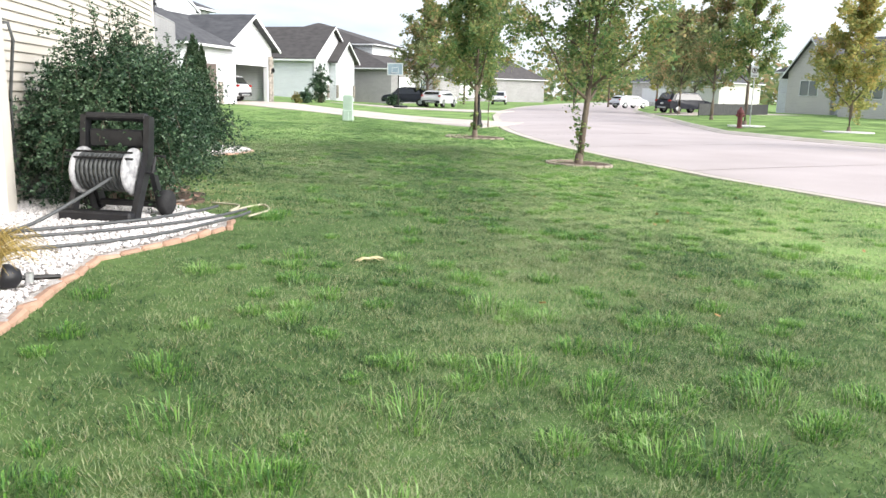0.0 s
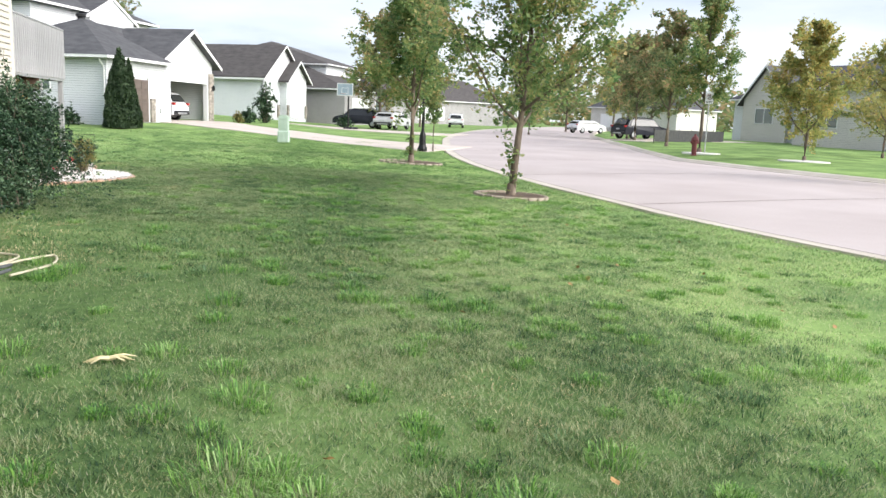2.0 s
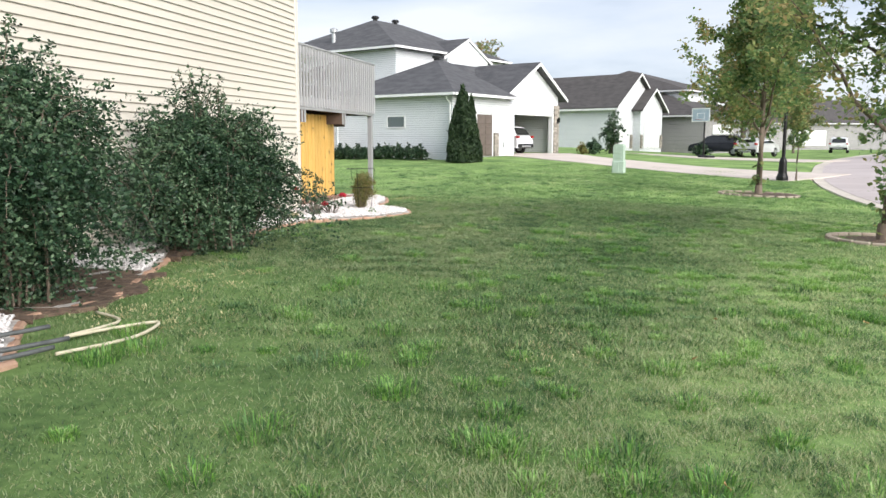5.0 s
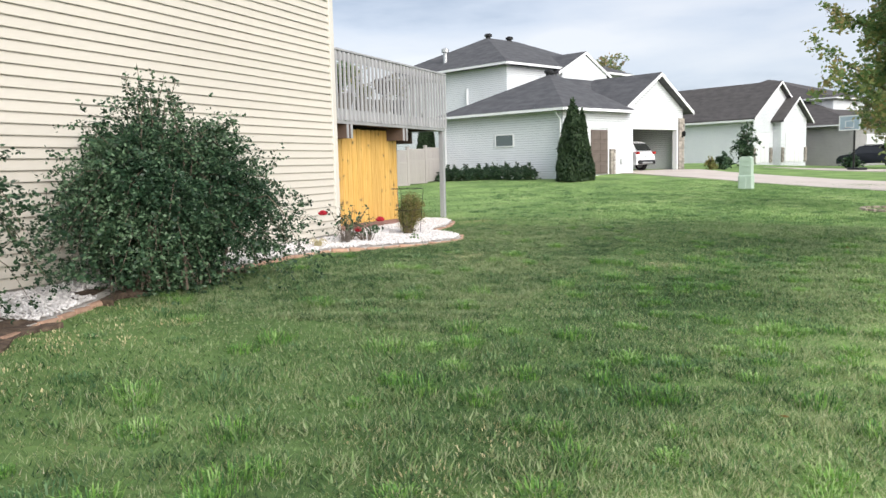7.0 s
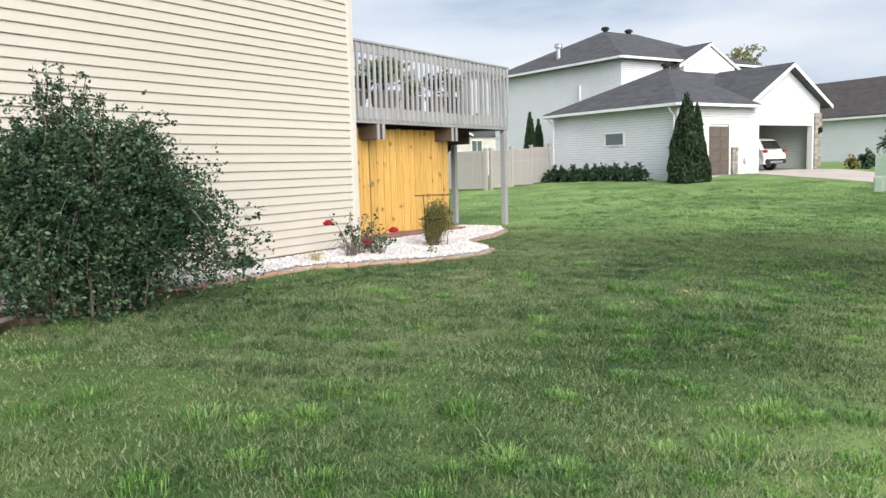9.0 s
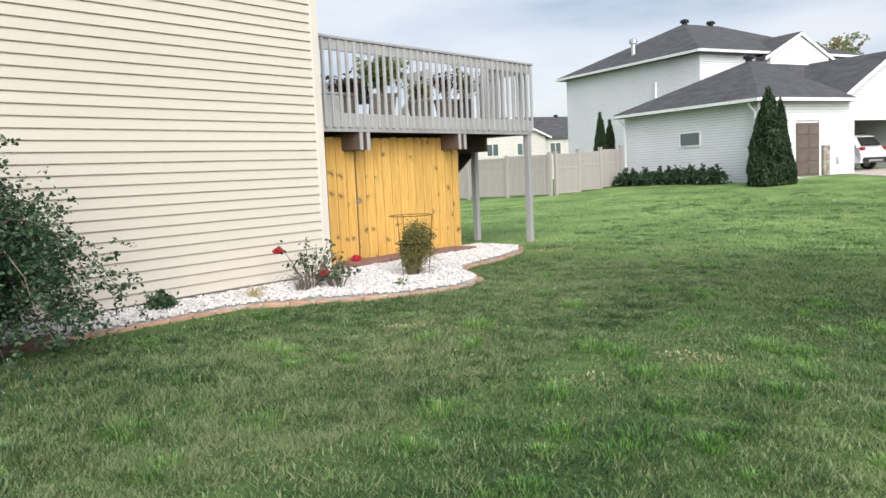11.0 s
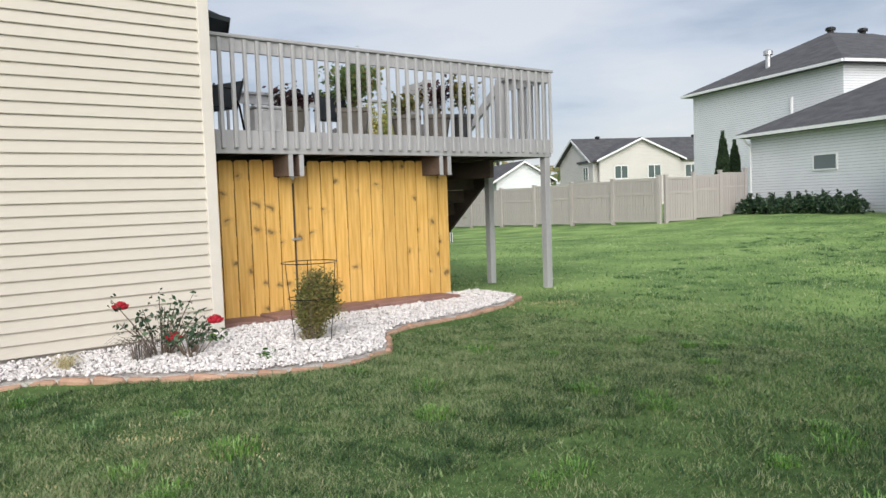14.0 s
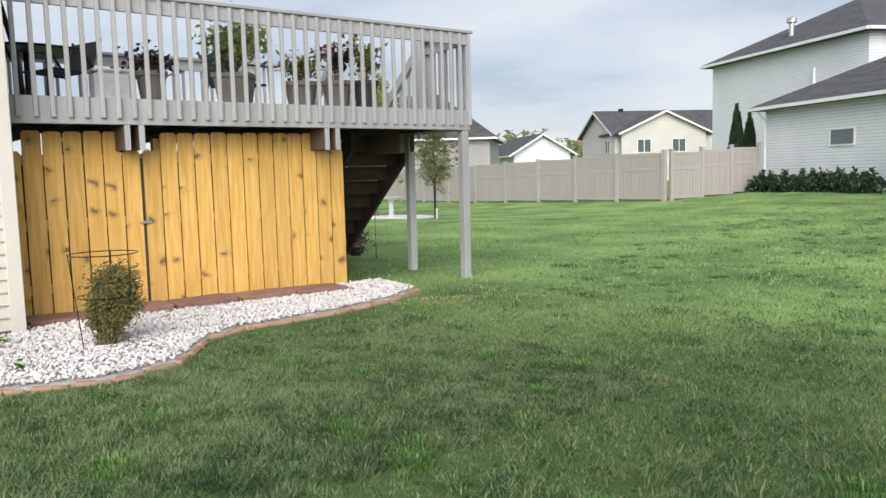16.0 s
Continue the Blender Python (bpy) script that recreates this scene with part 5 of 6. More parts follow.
def blades(name, n, height, width, spread, region, material, label, seed, keep=None, flat=0.55):
    r = np.random.RandomState(seed)
    x0, x1, y0, y1 = region
    out_x, out_y = [], []
    got = 0
    while got < n:
        x, y = x0 + (x1 - x0) * r.rand(n), y0 + (y1 - y0) * r.rand(n)
        d = np.abs(x - np.interp(y - 1.5, CAMY, CAMX))
        k = (r.rand(n) < 1 / (1 + (d / spread) ** 2)) & ~in_bed(x, y, -0.03) & (x < along(NEAR_EDGE, y) + 0.03) & (x > WX + 0.3 - 99 * (y > CY))
        bare = noise_field(x * 0.9, y * 0.9) > 0.80
        k &= ~(bare & (r.rand(n) < 0.55))
        if keep is not None:
            k &= keep(x, y)
        out_x.append(x[k])
        out_y.append(y[k])
        got += int(k.sum())
    x, y = np.concatenate(out_x)[:n], np.concatenate(out_y)[:n]
    z = lawn_height(x, y) - 0.004
    lush = noise_field(x * 0.7 + 5, y * 0.7)
    fine = noise_field(x * 6.3, y * 6.3 + 2)
    h = height * (0.5 + 0.7 * r.rand(n)) * (0.7 + 0.5 * lush) * (0.45 + 1.1 * fine)
    a, lean = 6.283 * r.rand(n), flat * (0.4 + 1.5 * r.rand(n))
    w = width * (0.6 + 0.8 * r.rand(n)) * 0.5
    tx, ty = np.cos(a), np.sin(a)
    v = np.empty((n, 3, 3))
    b = a + 1.2 + r.rand(n)
    v[:, 0] = np.stack([x - w * np.cos(b), y - w * np.sin(b), z], 1)
    v[:, 1] = np.stack([x + w * np.cos(b), y + w * np.sin(b), z], 1)
    v[:, 2] = np.stack([x + tx * h * lean * 1.6, y + ty * h * lean * 1.6, z + h], 1)
    return tagged(new(name, tris_mesh(name, v.reshape(-1, 3), n, material)), label, "grass", kind="stuff")


def noise_field(x, y):
    """Soft random patches between 0 and 1."""
    s = np.sin(1.31 * x + 0.7 * y + 1.3) + np.sin(2.17 * y - 1.1 * x) + np.sin(0.83 * x - 1.9 * y + 2.2) + 0.8 * np.sin(3.7 * x + 2.9 * y) + 0.6 * np.sin(5.3 * y - 4.1 * x + 0.5)
    return 0.5 + s / 7.0


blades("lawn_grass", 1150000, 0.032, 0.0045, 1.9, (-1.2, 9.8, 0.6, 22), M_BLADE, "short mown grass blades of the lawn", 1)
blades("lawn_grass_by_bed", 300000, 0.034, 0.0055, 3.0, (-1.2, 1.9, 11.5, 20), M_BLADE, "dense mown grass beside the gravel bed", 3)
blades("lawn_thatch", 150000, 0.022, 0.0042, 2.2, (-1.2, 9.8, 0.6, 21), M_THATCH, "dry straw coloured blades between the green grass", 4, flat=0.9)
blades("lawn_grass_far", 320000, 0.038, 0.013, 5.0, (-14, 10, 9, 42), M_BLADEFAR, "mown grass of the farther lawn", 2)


def tufts(name, spots, blades_each, height, width, spread, material, label, seed, cat="grass"):
    r = np.random.RandomState(seed)
    vs = []
    for x, y, k in spots:
        n = int(blades_each * (0.7 + 0.6 * r.rand()))
        a = r.rand(n) * 6.283
        d = spread * k * np.sqrt(r.rand(n)) * 0.5
        bx, by = x + np.cos(a) * d, y + np.sin(a) * d
        h = height * k * (0.5 + 0.7 * r.rand(n))
        out = (0.25 + 0.9 * r.rand(n)) * h
        a2 = a + 0.5 * r.randn(n)
        z = lawn_height(bx, by)
        w = width * (0.6 + 0.7 * r.rand(n)) * 0.5
        nx, ny = -np.sin(a2), np.cos(a2)
        mx, my, mz = bx + np.cos(a2) * out * 0.4, by + np.sin(a2) * out * 0.4, z + h * 0.75
        tx, ty, tz = bx + np.cos(a2) * out, by + np.sin(a2) * out, z + h * (0.75 + 0.25 * r.rand(n))
        q = np.empty((n, 4, 3))
        q[:, 0] = np.stack([bx - nx * w, by - ny * w, z], 1)
        q[:, 1] = np.stack([bx + nx * w, by + ny * w, z], 1)
        q[:, 2] = np.stack([mx + nx * w, my + ny * w, mz], 1)
        q[:, 3] = np.stack([mx - nx * w, my - ny * w, mz], 1)
        t = np.empty((n, 4, 3))
        t[:, 0], t[:, 1] = q[:, 3], q[:, 2]
        t[:, 2] = np.stack([tx + nx * w * 0.15, ty + ny * w * 0.15, tz], 1)
        t[:, 3] = np.stack([tx - nx * w * 0.15, ty - ny * w * 0.15, tz], 1)
        vs += [q.reshape(-1, 3), t.reshape(-1, 3)]
    v = np.concatenate(vs)
    return tagged(new(name, quads_mesh(name, v, len(v) // 4, material)), label, cat, kind="stuff")


r9 = np.random.RandomState(9)
spots = []
while len(spots) < 600:
    y = 0.8 + 19 * r9.rand()
    x = float(np.interp(y - 2, CAMY, CAMX)) + 2.6 * r9.randn()
    if x < 8.3 and not in_bed(np.array(x), np.array(y), 0.25) and x > -1.2:
        spots.append((x, y, 0.4 + 0.65 * r9.rand()))
for p in ((0.55, 2.3), (1.15, 2.9), (1.0, 2.0), (1.75, 3.4), (2.1, 3.1), (2.9, 3.0), (2.4, 2.4), (1.9, 4.6), (0.2, 2.9)):
    spots.append((p[0], p[1], 1.35))
tufts("grass_tufts", spots, 150, 0.066, 0.0048, 0.30, M_TUFT, "rank tufts of coarser bright grass in the lawn", 10)
dark = []
while len(dark) < 650:
    y = 4 + 34 * r9.rand() ** 0.8
    x = -1.5 - 0.35 * max(0.0, y - 20) + (10.0 + 0.35 * max(0.0, y - 20)) * r9.rand()
    if x < along(NEAR_EDGE, y) - 0.3 and not in_bed(np.array(x), np.array(y), 0.3):
        dark.append((x, y, 0.45 + 0.75 * r9.rand() ** 2))
tufts("dark_grass_clumps", dark, 80, 0.05, 0.006, 0.36, M_TUFTDARK, "dark green clumps scattered over the lawn", 15)
dry = [(1.45, 14.5), (1.1, 14.8), (0.4, 15.4), (0.55, 15.2), (-0.1, 9.4), (-0.3, 10.1), (0.1, 8.9), (-0.6, 11.0), (-0.9, 11.6), (2.9, 9.3), (3.4, 5.3), (0.9, 15.6), (-1.5, 20.6), (2.7, 15.6)]
tufts("dry_grass", [(x + 0.22 * r9.randn(), y + 0.22 * r9.randn(), 0.5 + 0.4 * r9.rand()) for x, y in dry for _ in range(7)], 45, 0.026, 0.006, 0.5, M_STRAW, "dried straw coloured patches in the lawn", 14)

# a corn husk and a few fallen leaves lying on the grass
bm = bmesh.new()
hx, hy = 1.22, 6.0
for i in range(16):
    a = 0.3 + 0.22 * r9.randn()
    ln = 0.08 + 0.07 * r9.rand()
    s = 1 if i % 2 else -1
    tube(bm, [(hx, hy, gz(hx, hy) + 0.04), (hx + s * math.cos(a) * ln * 0.5, hy + s * math.sin(a) * ln * 0.5, gz(hx, hy) + 0.05), (hx + s * math.cos(a) * ln, hy + s * math.sin(a) * ln, gz(hx, hy) + 0.03)], 0.014, 4, 0.002)
solo("corn_husk", bm, M_STRAW, "dry straw coloured corn husk lying on the grass", "husk")
lf = bmesh.new()
vs = [lf.verts.new(p) for p in ((-0.035, 0, 0), (-0.012, 0.024, 0.008), (0.02, 0.02, 0.004), (0.04, 0, 0.012), (0.02, -0.02, 0.004), (-0.012, -0.024, 0.008))]
c0 = lf.verts.new((0, 0, -0.003))
for i in range(6):
    lf.faces.new((vs[i], vs[(i + 1) % 6], c0))
M_FALLEN = mat("fallen_leaf", (0.26, 0.15, 0.06), (0.42, 0.26, 0.11), 12, 0.7, 0.2, rand=0.25)
lf_me = mesh_of("fallen_leaf", lf, M_FALLEN)
for i in range(34):
    y = 2 + 17 * r9.rand()
    x = float(np.interp(y - 2, CAMY, CAMX)) - 1 + 4.5 * r9.rand()
    ob = tagged(new("fallen_leaf", lf_me), "dry tan fallen leaf on the grass", "leaf", "fallen leaves")
    ob.matrix_basis = pose(x, y, gz(x, y) + 0.032, 25 * r9.randn(), 25 * r9.randn(), 360 * r9.rand()) @ Matrix.Diagonal((0.75, 0.75, 0.75, 1))

# ---- hose reel cart, hoses and small things by the house ----
reel = thing("hose_reel_cart", (-1.14, 7.9, gz(-1.14, 7.9) + 0.05), "black plastic hose reel cart wound with grey hose", "hose reel", rz=-20)
for s in (-1, 1):
    bm = bmesh.new()
    x = 0.34 * s
    prism(bm, [(x - 0.03, -0.30, 0.0), (x - 0.03, -0.20, 0.0), (x - 0.03, 0.10, 0.62), (x - 0.03, 0.14, 0.98), (x - 0.03, 0.05, 1.0), (x - 0.03, 0.00, 0.62)], (0.06, 0, 0))
    prism(bm, [(x - 0.025, 0.22, 0.05), (x - 0.025, 0.30, 0.05), (x - 0.025, 0.09, 0.62), (x - 0.025, 0.03, 0.62)], (0.05, 0, 0))
    part("side_frame", bm, M_DARK, reel)
part("handle", cube(-0.34, 0.34, 0.04, 0.14, 0.94, 1.02, 0.03), M_DARK, reel)
part("back_panel", cube(-0.30, 0.30, 0.06, 0.10, 0.68, 0.86, 0.02), M_DARK, reel)
part("base_tray", cube(-0.40, 0.36, -0.36, -0.20, 0.0, 0.10, 0.02), M_DARK, reel)
part("cross_bar", cube(-0.34, 0.34, 0.2, 0.26, 0.08, 0.14, 0.01), M_DARK, reel)
for x in (-0.29, 0.25):
    bm = bmesh.new()
    lathe(bm, (0, 0, 0), [(0.05, -0.02), (0.21, -0.02), (0.235, 0.0), (0.21, 0.025), (0.05, 0.025)], 24)
    bm.transform(pose(x, -0.06, 0.46, 0, 90, 0))
    part("reel_flange", bm, M_REELGREY, reel, "speckled grey round reel flange", smooth=True)
bm = bmesh.new()
tube(bm, [(-0.26 + 0.0026 * k, -0.06 + 0.178 * math.cos(k * math.pi / 9), 0.46 + 0.178 * math.sin(k * math.pi / 9)) for k in range(190)], 0.021, 6)
part("wound_hose", bm, M_HOSE, reel, "grey hose wound on the drum", smooth=True)
bm = bmesh.new()
for z in (0.60, 0.66):
    tube(bm, [(-0.36, -0.22, z), (0.34, -0.22, z)], 0.012, 6)
part("guide_bar", bm, M_METAL, reel)
bm = bmesh.new()
tube(bm, [(0.36, -0.06, 0.46), (0.44, -0.06, 0.46), (0.46, -0.02, 0.62), (0.56, -0.02, 0.62)], 0.016, 6)
part("crank", bm, M_DARK, reel)
for x in (-0.40, 0.40):
    bm = bmesh.new()
    lathe(bm, (0, 0, 0), [(0.03, -0.05), (0.11, -0.05), (0.13, -0.03), (0.13, 0.03), (0.11, 0.05), (0.03, 0.05)], 20)
    bm.transform(pose(x, 0.24, 0.13, 0, 90, 0))
    part("wheel", bm, M_TYRE, reel, smooth=True)


def lying(name, pts, r, material, label, lift=0.02):
    """A hose that lies along the ground through the given plan points."""
    dense = []
    for i in range(len(pts) - 1):
        p0, p1, p2, p3 = (Vector(pts[max(0, min(len(pts) - 1, i + k))]) for k in (-1, 0, 1, 2))
        for s in range(8):
            t = s / 8
            q = 0.5 * ((2 * p1) + (p2 - p0) * t + (2 * p0 - 5 * p1 + 4 * p2 - p3) * t * t + (3 * p1 - p0 - 3 * p2 + p3) * t ** 3)
            dense.append((q.x, q.y, gz(q.x, q.y) + lift + (q.z if len(q) > 2 else 0)))
    b = bmesh.new()
    tube(b, dense, r, 7)
    return solo(name, b, material, label, "hose", smooth=True)


lying("garden_hose", [(-1.08, 7.68, 0.42), (-1.36, 7.2, 0.22), (-1.65, 6.8, 0.06), (-2.0, 6.5, 0.05), (-2.2, 6.0, 0.05)], 0.016, M_HOSE, "grey hose sagging from the reel onto the gravel", 0.07)
lying("garden_hose", [(-2.1, 6.6, 0), (-1.5, 7.0, 0), (-0.8, 7.55, 0), (-0.4, 8.1, 0), (-0.22, 8.5, 0)], 0.015, M_HOSE, "dark hose lying across the white gravel", 0.085)
lying("garden_hose", [(-2.1, 6.4, 0), (-1.3, 6.75, 0), (-0.55, 7.3, 0), (-0.15, 7.8, 0), (0.1, 8.3, 0)], 0.015, M_HOSE, "dark hose lying across the gravel to the grass", 0.085)
lying("garden_hose", [(-1.9, 5.9, 0), (-1.2, 6.2, 0), (-0.55, 6.75, 0), (0.0, 7.7, 0), (0.14, 8.1, 0)], 0.015, M_HOSE, "dark hose curving over the gravel bed", 0.085)
lying("garden_hose", [(0.12, 8.1, 0), (0.3, 8.55, 0), (0.22, 8.95, 0), (0.05, 8.75, 0), (-0.1, 8.45, 0), (-0.05, 8.9, 0), (-0.4, 9.1, 0)], 0.011, M_HOSETAN, "faded tan hose end looped on the grass", 0.035)
bm = bmesh.new()
SX = WX + 0.06
tube(bm, [(WX, 8.62, 2.42), (SX + 0.05, 8.62, 2.42), (SX + 0.08, 8.64, 2.25), (SX, 8.68, 1.7), (SX, 8.66, 1.1), (SX + 0.02, 8.75, 0.78), (SX + 0.1, 9.0, 0.58), (SX + 0.3, 9.3, 0.55)], 0.018, 7)
solo("supply_hose", bm, M_HOSE, "black hose hanging down the siding from the tap", "hose", smooth=True)
tap = thing("outdoor_tap", (WX + 0.02, 8.62, 2.42), "brass and grey outdoor tap on the siding", "tap")
part("flange", lathe(bmesh.new(), (0, 0, -0.04), [(0.03, 0), (0.04, 0.02), (0.03, 0.06)], 8), M_GALV, tap)
part("wheel_handle", cube(0.03, 0.05, -0.04, 0.04, 0.03, 0.05, 0.008), M_GALV, tap)

spot = thing("garden_spotlight", (-1.10, 4.92, gz(-1.1, 4.92) + 0.03), "black garden spotlight tipped over on the gravel", "garden light", rz=20)
bm = bmesh.new()
lathe(bm, (0, 0, 0), [(0.02, -0.06), (0.06, -0.04), (0.085, 0.03), (0.075, 0.06)], 14)
bm.transform(pose(0, 0, 0.11, 0, -75, 0))
part("lamp_head", bm, M_DARK, spot, smooth=True)
bm = bmesh.new()
tube(bm, [(0.06, 0, 0.10), (0.28, 0.02, 0.085)], 0.017, 7)
part("stake", bm, M_METAL, spot)
part("collar", lathe(bmesh.new(), (0.1, 0.0, 0.07), [(0.028, 0), (0.028, 0.06)], 8), M_GALV, spot)


def fountain_grass(at, n, h, seed, material, label, name="ornamental_grass"):
    r = np.random.RandomState(seed)
    t = thing(name, (at[0], at[1], gz(*at)), label, "grass")
    b = bmesh.new()
    for _ in range(n):
        a = r.rand() * 6.283
        o = h * (0.3 + 0.8 * r.rand())
        z = h * (0.6 + 0.5 * r.rand())
        tube(b, [(0.05 * math.cos(a), 0.05 * math.sin(a), 0), (o * 0.35 * math.cos(a), o * 0.35 * math.sin(a), z * 0.8), (o * 0.75 * math.cos(a), o * 0.75 * math.sin(a), z), (o * 1.1 * math.cos(a), o * 1.1 * math.sin(a), z * 0.7)], 0.0035, 3, 0.001, cap=False)
    part("blade_clump", b, material, t)
    return t


fountain_grass((-1.36, 5.10), 420, 0.40, 4, M_DRYFRONDS, "golden dry ornamental grass clump in the bed")


def rose_bush(at, h, seed, label, blooms):
    r = np.random.RandomState(seed)
    t = thing("rose_bush", (at[0], at[1], gz(*at) + 0.03), label, "rose")
    b = bmesh.new()
    c = []
    tips = []
    for i in range(20):
        a = r.rand() * 6.283
        o = 0.08 + 0.30 * r.rand()
        top = h * (0.45 + 0.5 * r.rand())
        p = [(0.05 * math.cos(a), 0.05 * math.sin(a), 0), (o * 0.6 * math.cos(a), o * 0.6 * math.sin(a), top * 0.6), (o * math.cos(a), o * math.sin(a), top)]
        tube(b, p, 0.007, 4, 0.003, cap=False)
        tips.append(Vector(p[2]))
        for k in range(10):
            f = 0.45 + 0.55 * r.rand()
            c.append(Vector(p[1]).lerp(Vector(p[2]), f) + Vector(r.normal(size=3)) * 0.035)
    part("stem_clump", b, M_BARK, t)
    ob = new("foliage", leaves_mesh("foliage", np.array(c), 0.03 * (0.6 + 0.7 * r.rand(len(c))), r, M_LEAF_SHRUB))
    ob.parent = t
    for q in blooms:
        bb = bmesh.new()
        for ring, (rr, zz, n) in enumerate(((0.015, 0.03, 4), (0.032, 0.022, 6), (0.05, 0.008, 7))):
            for k in range(n):
                a = 6.283 * k / n + ring
                m_ = pose(q[0] + rr * math.cos(a), q[1] + rr * math.sin(a), q[2] + zz, 20 * ring, 0, math.degrees(a) + 90)
                bmesh.ops.create_uvsphere(bb, u_segments=6, v_segments=4, radius=0.028, matrix=m_ @ Matrix.Diagonal((1, 0.45, 1, 1)))
        part("bloom", bb, M_ROSE, t, "crimson rose bloom", smooth=True)
    return t


rose_bush((-1.75, 16.2), 0.56, 41, "leggy rose bush with crimson blooms in white gravel", ((-0.22, -0.25, 0.42),))
rose_bush((-1.5, 16.36), 0.36, 42, "low rose bush with bright crimson blooms", ((0.12, 0.16, 0.30), (-0.08, -0.12, 0.17)))
fountain_grass((-1.66, 16.0), 60, 0.25, 43, mat("grey_dead_stems", (0.13, 0.11, 0.095), (0.22, 0.19, 0.165), 12, 0.9, 0.2), "grey dead perennial stems in the gravel", "dead_perennial")
fountain_grass((-1.75, 15.45), 60, 0.16, 44, M_STRAW, "flattened straw coloured dead plant", "dead_perennial")


def tomato_cage_plant(at):
    t = thing("caged_plant", (at[0], at[1], gz(*at) + 0.03), "browning bushy plant inside a wire cage", "plant")
    r = np.random.RandomState(51)
    b = bmesh.new()
    c = []
    for i in range(70):
        a = r.rand() * 6.283
        o = 0.03 + 0.11 * r.rand()
        top = 0.30 + 0.34 * r.rand()
        p = [(0.045 * math.cos(a), 0.045 * math.sin(a), 0), (o * math.cos(a), o * math.sin(a), top * 0.6), (o * 1.3 * math.cos(a) + 0.05, o * 1.3 * math.sin(a) + 0.08, top)]
        tube(b, p, 0.004, 3, 0.002, cap=False)
        for k in range(150):
            f = r.rand() ** 0.45
            c.append(Vector(p[0]).lerp(Vector(p[1]), min(1, f * 2)) + (Vector(p[2]) - Vector(p[1])) * max(0, f * 2 - 1) + Vector(r.normal(size=3)) * 0.028)
    part("stem_clump", b, M_BARK, t)
    ob = new("foliage", leaves_mesh("foliage", np.array(c), 0.012 * (0.6 + 0.8 * r.rand(len(c))), r, M_CLUMP, 2.2))
    ob.parent = t
    b = bmesh.new()
    for rr, z in ((0.25, 0.72), (0.2, 0.4)):
        tube(b, [(rr * math.cos(k * 0.3142), rr * math.sin(k * 0.3142), z) for k in range(21)], 0.004, 4, cap=False)
    for k in range(3):
        a = 0.6 + k * 2.094
        tube(b, [(0.25 * math.cos(a), 0.25 * math.sin(a), 0.72), (0.18 * math.cos(a), 0.18 * math.sin(a), 0.0)], 0.004, 4)
    part("wire_cage", b, M_METAL, t, "rusty wire tomato cage")


tomato_cage_plant((-1.38, 17.42))
shrub((-2.05, 14.6), 0.22, 0.15, 61, M_LEAF_SHRUB, 22, 700, 0.035, "small dark green seedling at the foot of the wall", "seedling", shoots=2)
for i, p in enumerate(((-2.0, 16.75), (-0.95, 16.75))):
    shrub(p, 0.10, 0.08, 63 + i, M_TUFT, 10, 60, 0.03, "small green weed sprouting through the gravel", "weed", shoots=1)

# ---- things on the deck ----
DT = DZ + 0.236
pot1 = thing("potted_tree", (-3.75, 19.5, DT), "leafy lemon tree in a square taupe pot", "potted plant", rz=8)
bm = bmesh.new()
prism(bm, [(-0.17, -0.17, 0), (0.17, -0.17, 0), (0.17, 0.17, 0), (-0.17, 0.17, 0)], (0, 0, 0.02))
lathe(bm, (0, 0, 0), [(0.20, 0.0), (0.27, 0.36), (0.295, 0.37), (0.295, 0.42), (0.25, 0.42)], 4)
part("pot", bm, M_POT, pot1)


def small_crown(parent, base, r, n, size, spread, h, seed, material, stems=9):
    q = np.random.RandomState(seed)
    b = bmesh.new()
    c = []
    for i in range(stems):
        a = q.rand() * 6.283
        o = spread * (0.3 + 0.7 * q.rand())
        p = [Vector(base), Vector(base) + Vector((o * 0.4 * math.cos(a), o * 0.4 * math.sin(a), h * 0.5)), Vector(base) + Vector((o * math.cos(a), o * math.sin(a), h * (0.6 + 0.45 * q.rand())))]
        tube(b, p, 0.009, 5, 0.003, cap=False)
        for k in range(n // stems):
            f = q.rand()
            c.append((p[1].lerp(p[2], f)) + Vector(q.normal(size=3)) * r)
    part("stem_clump", b, M_BARK, parent)
    ob = new("foliage", leaves_mesh("foliage", np.array(c), size * (0.6 + 0.7 * q.rand(len(c))), q, material))
    ob.parent = parent


small_crown(pot1, (0, 0, 0.38), 0.09, 1300, 0.05, 0.46, 0.60, 71, M_LEAF_OAK, 16)
for (x, y, s, m_pot, m_leaf, lab) in ((-3.5, 18.5, 0.7, M_POT, M_LEAF_RED, "wilting red flowered plant in a taupe pot"), (-3.45, 20.65, 0.8, M_POT, M_LEAF_RED, "tall dark red foliage in a grey pot"), (-3.7, 20.3, 0.9, M_POT, M_CLUMP, "yellowing grass in a taupe pot"), (-3.3, 20.95, 0.7, M_POTDARK, M_CLUMP, "yellow-green trailing plant in a dark pot")):
    p_ = thing("potted_plant", (x, y, DT), lab, "potted plant")
    part("pot", lathe(bmesh.new(), (0, 0, 0), [(0.15 * s, 0), (0.21 * s, 0.30), (0.235 * s, 0.31), (0.235 * s, 0.36), (0.2 * s, 0.36)], 16), m_pot, p_, smooth=False)
    small_crown(p_, (0, 0, 0.3 * s), 0.05, 420, 0.04, 0.26, 0.36 if y < 20.6 else 0.62, int(x * -100), m_leaf, 10)


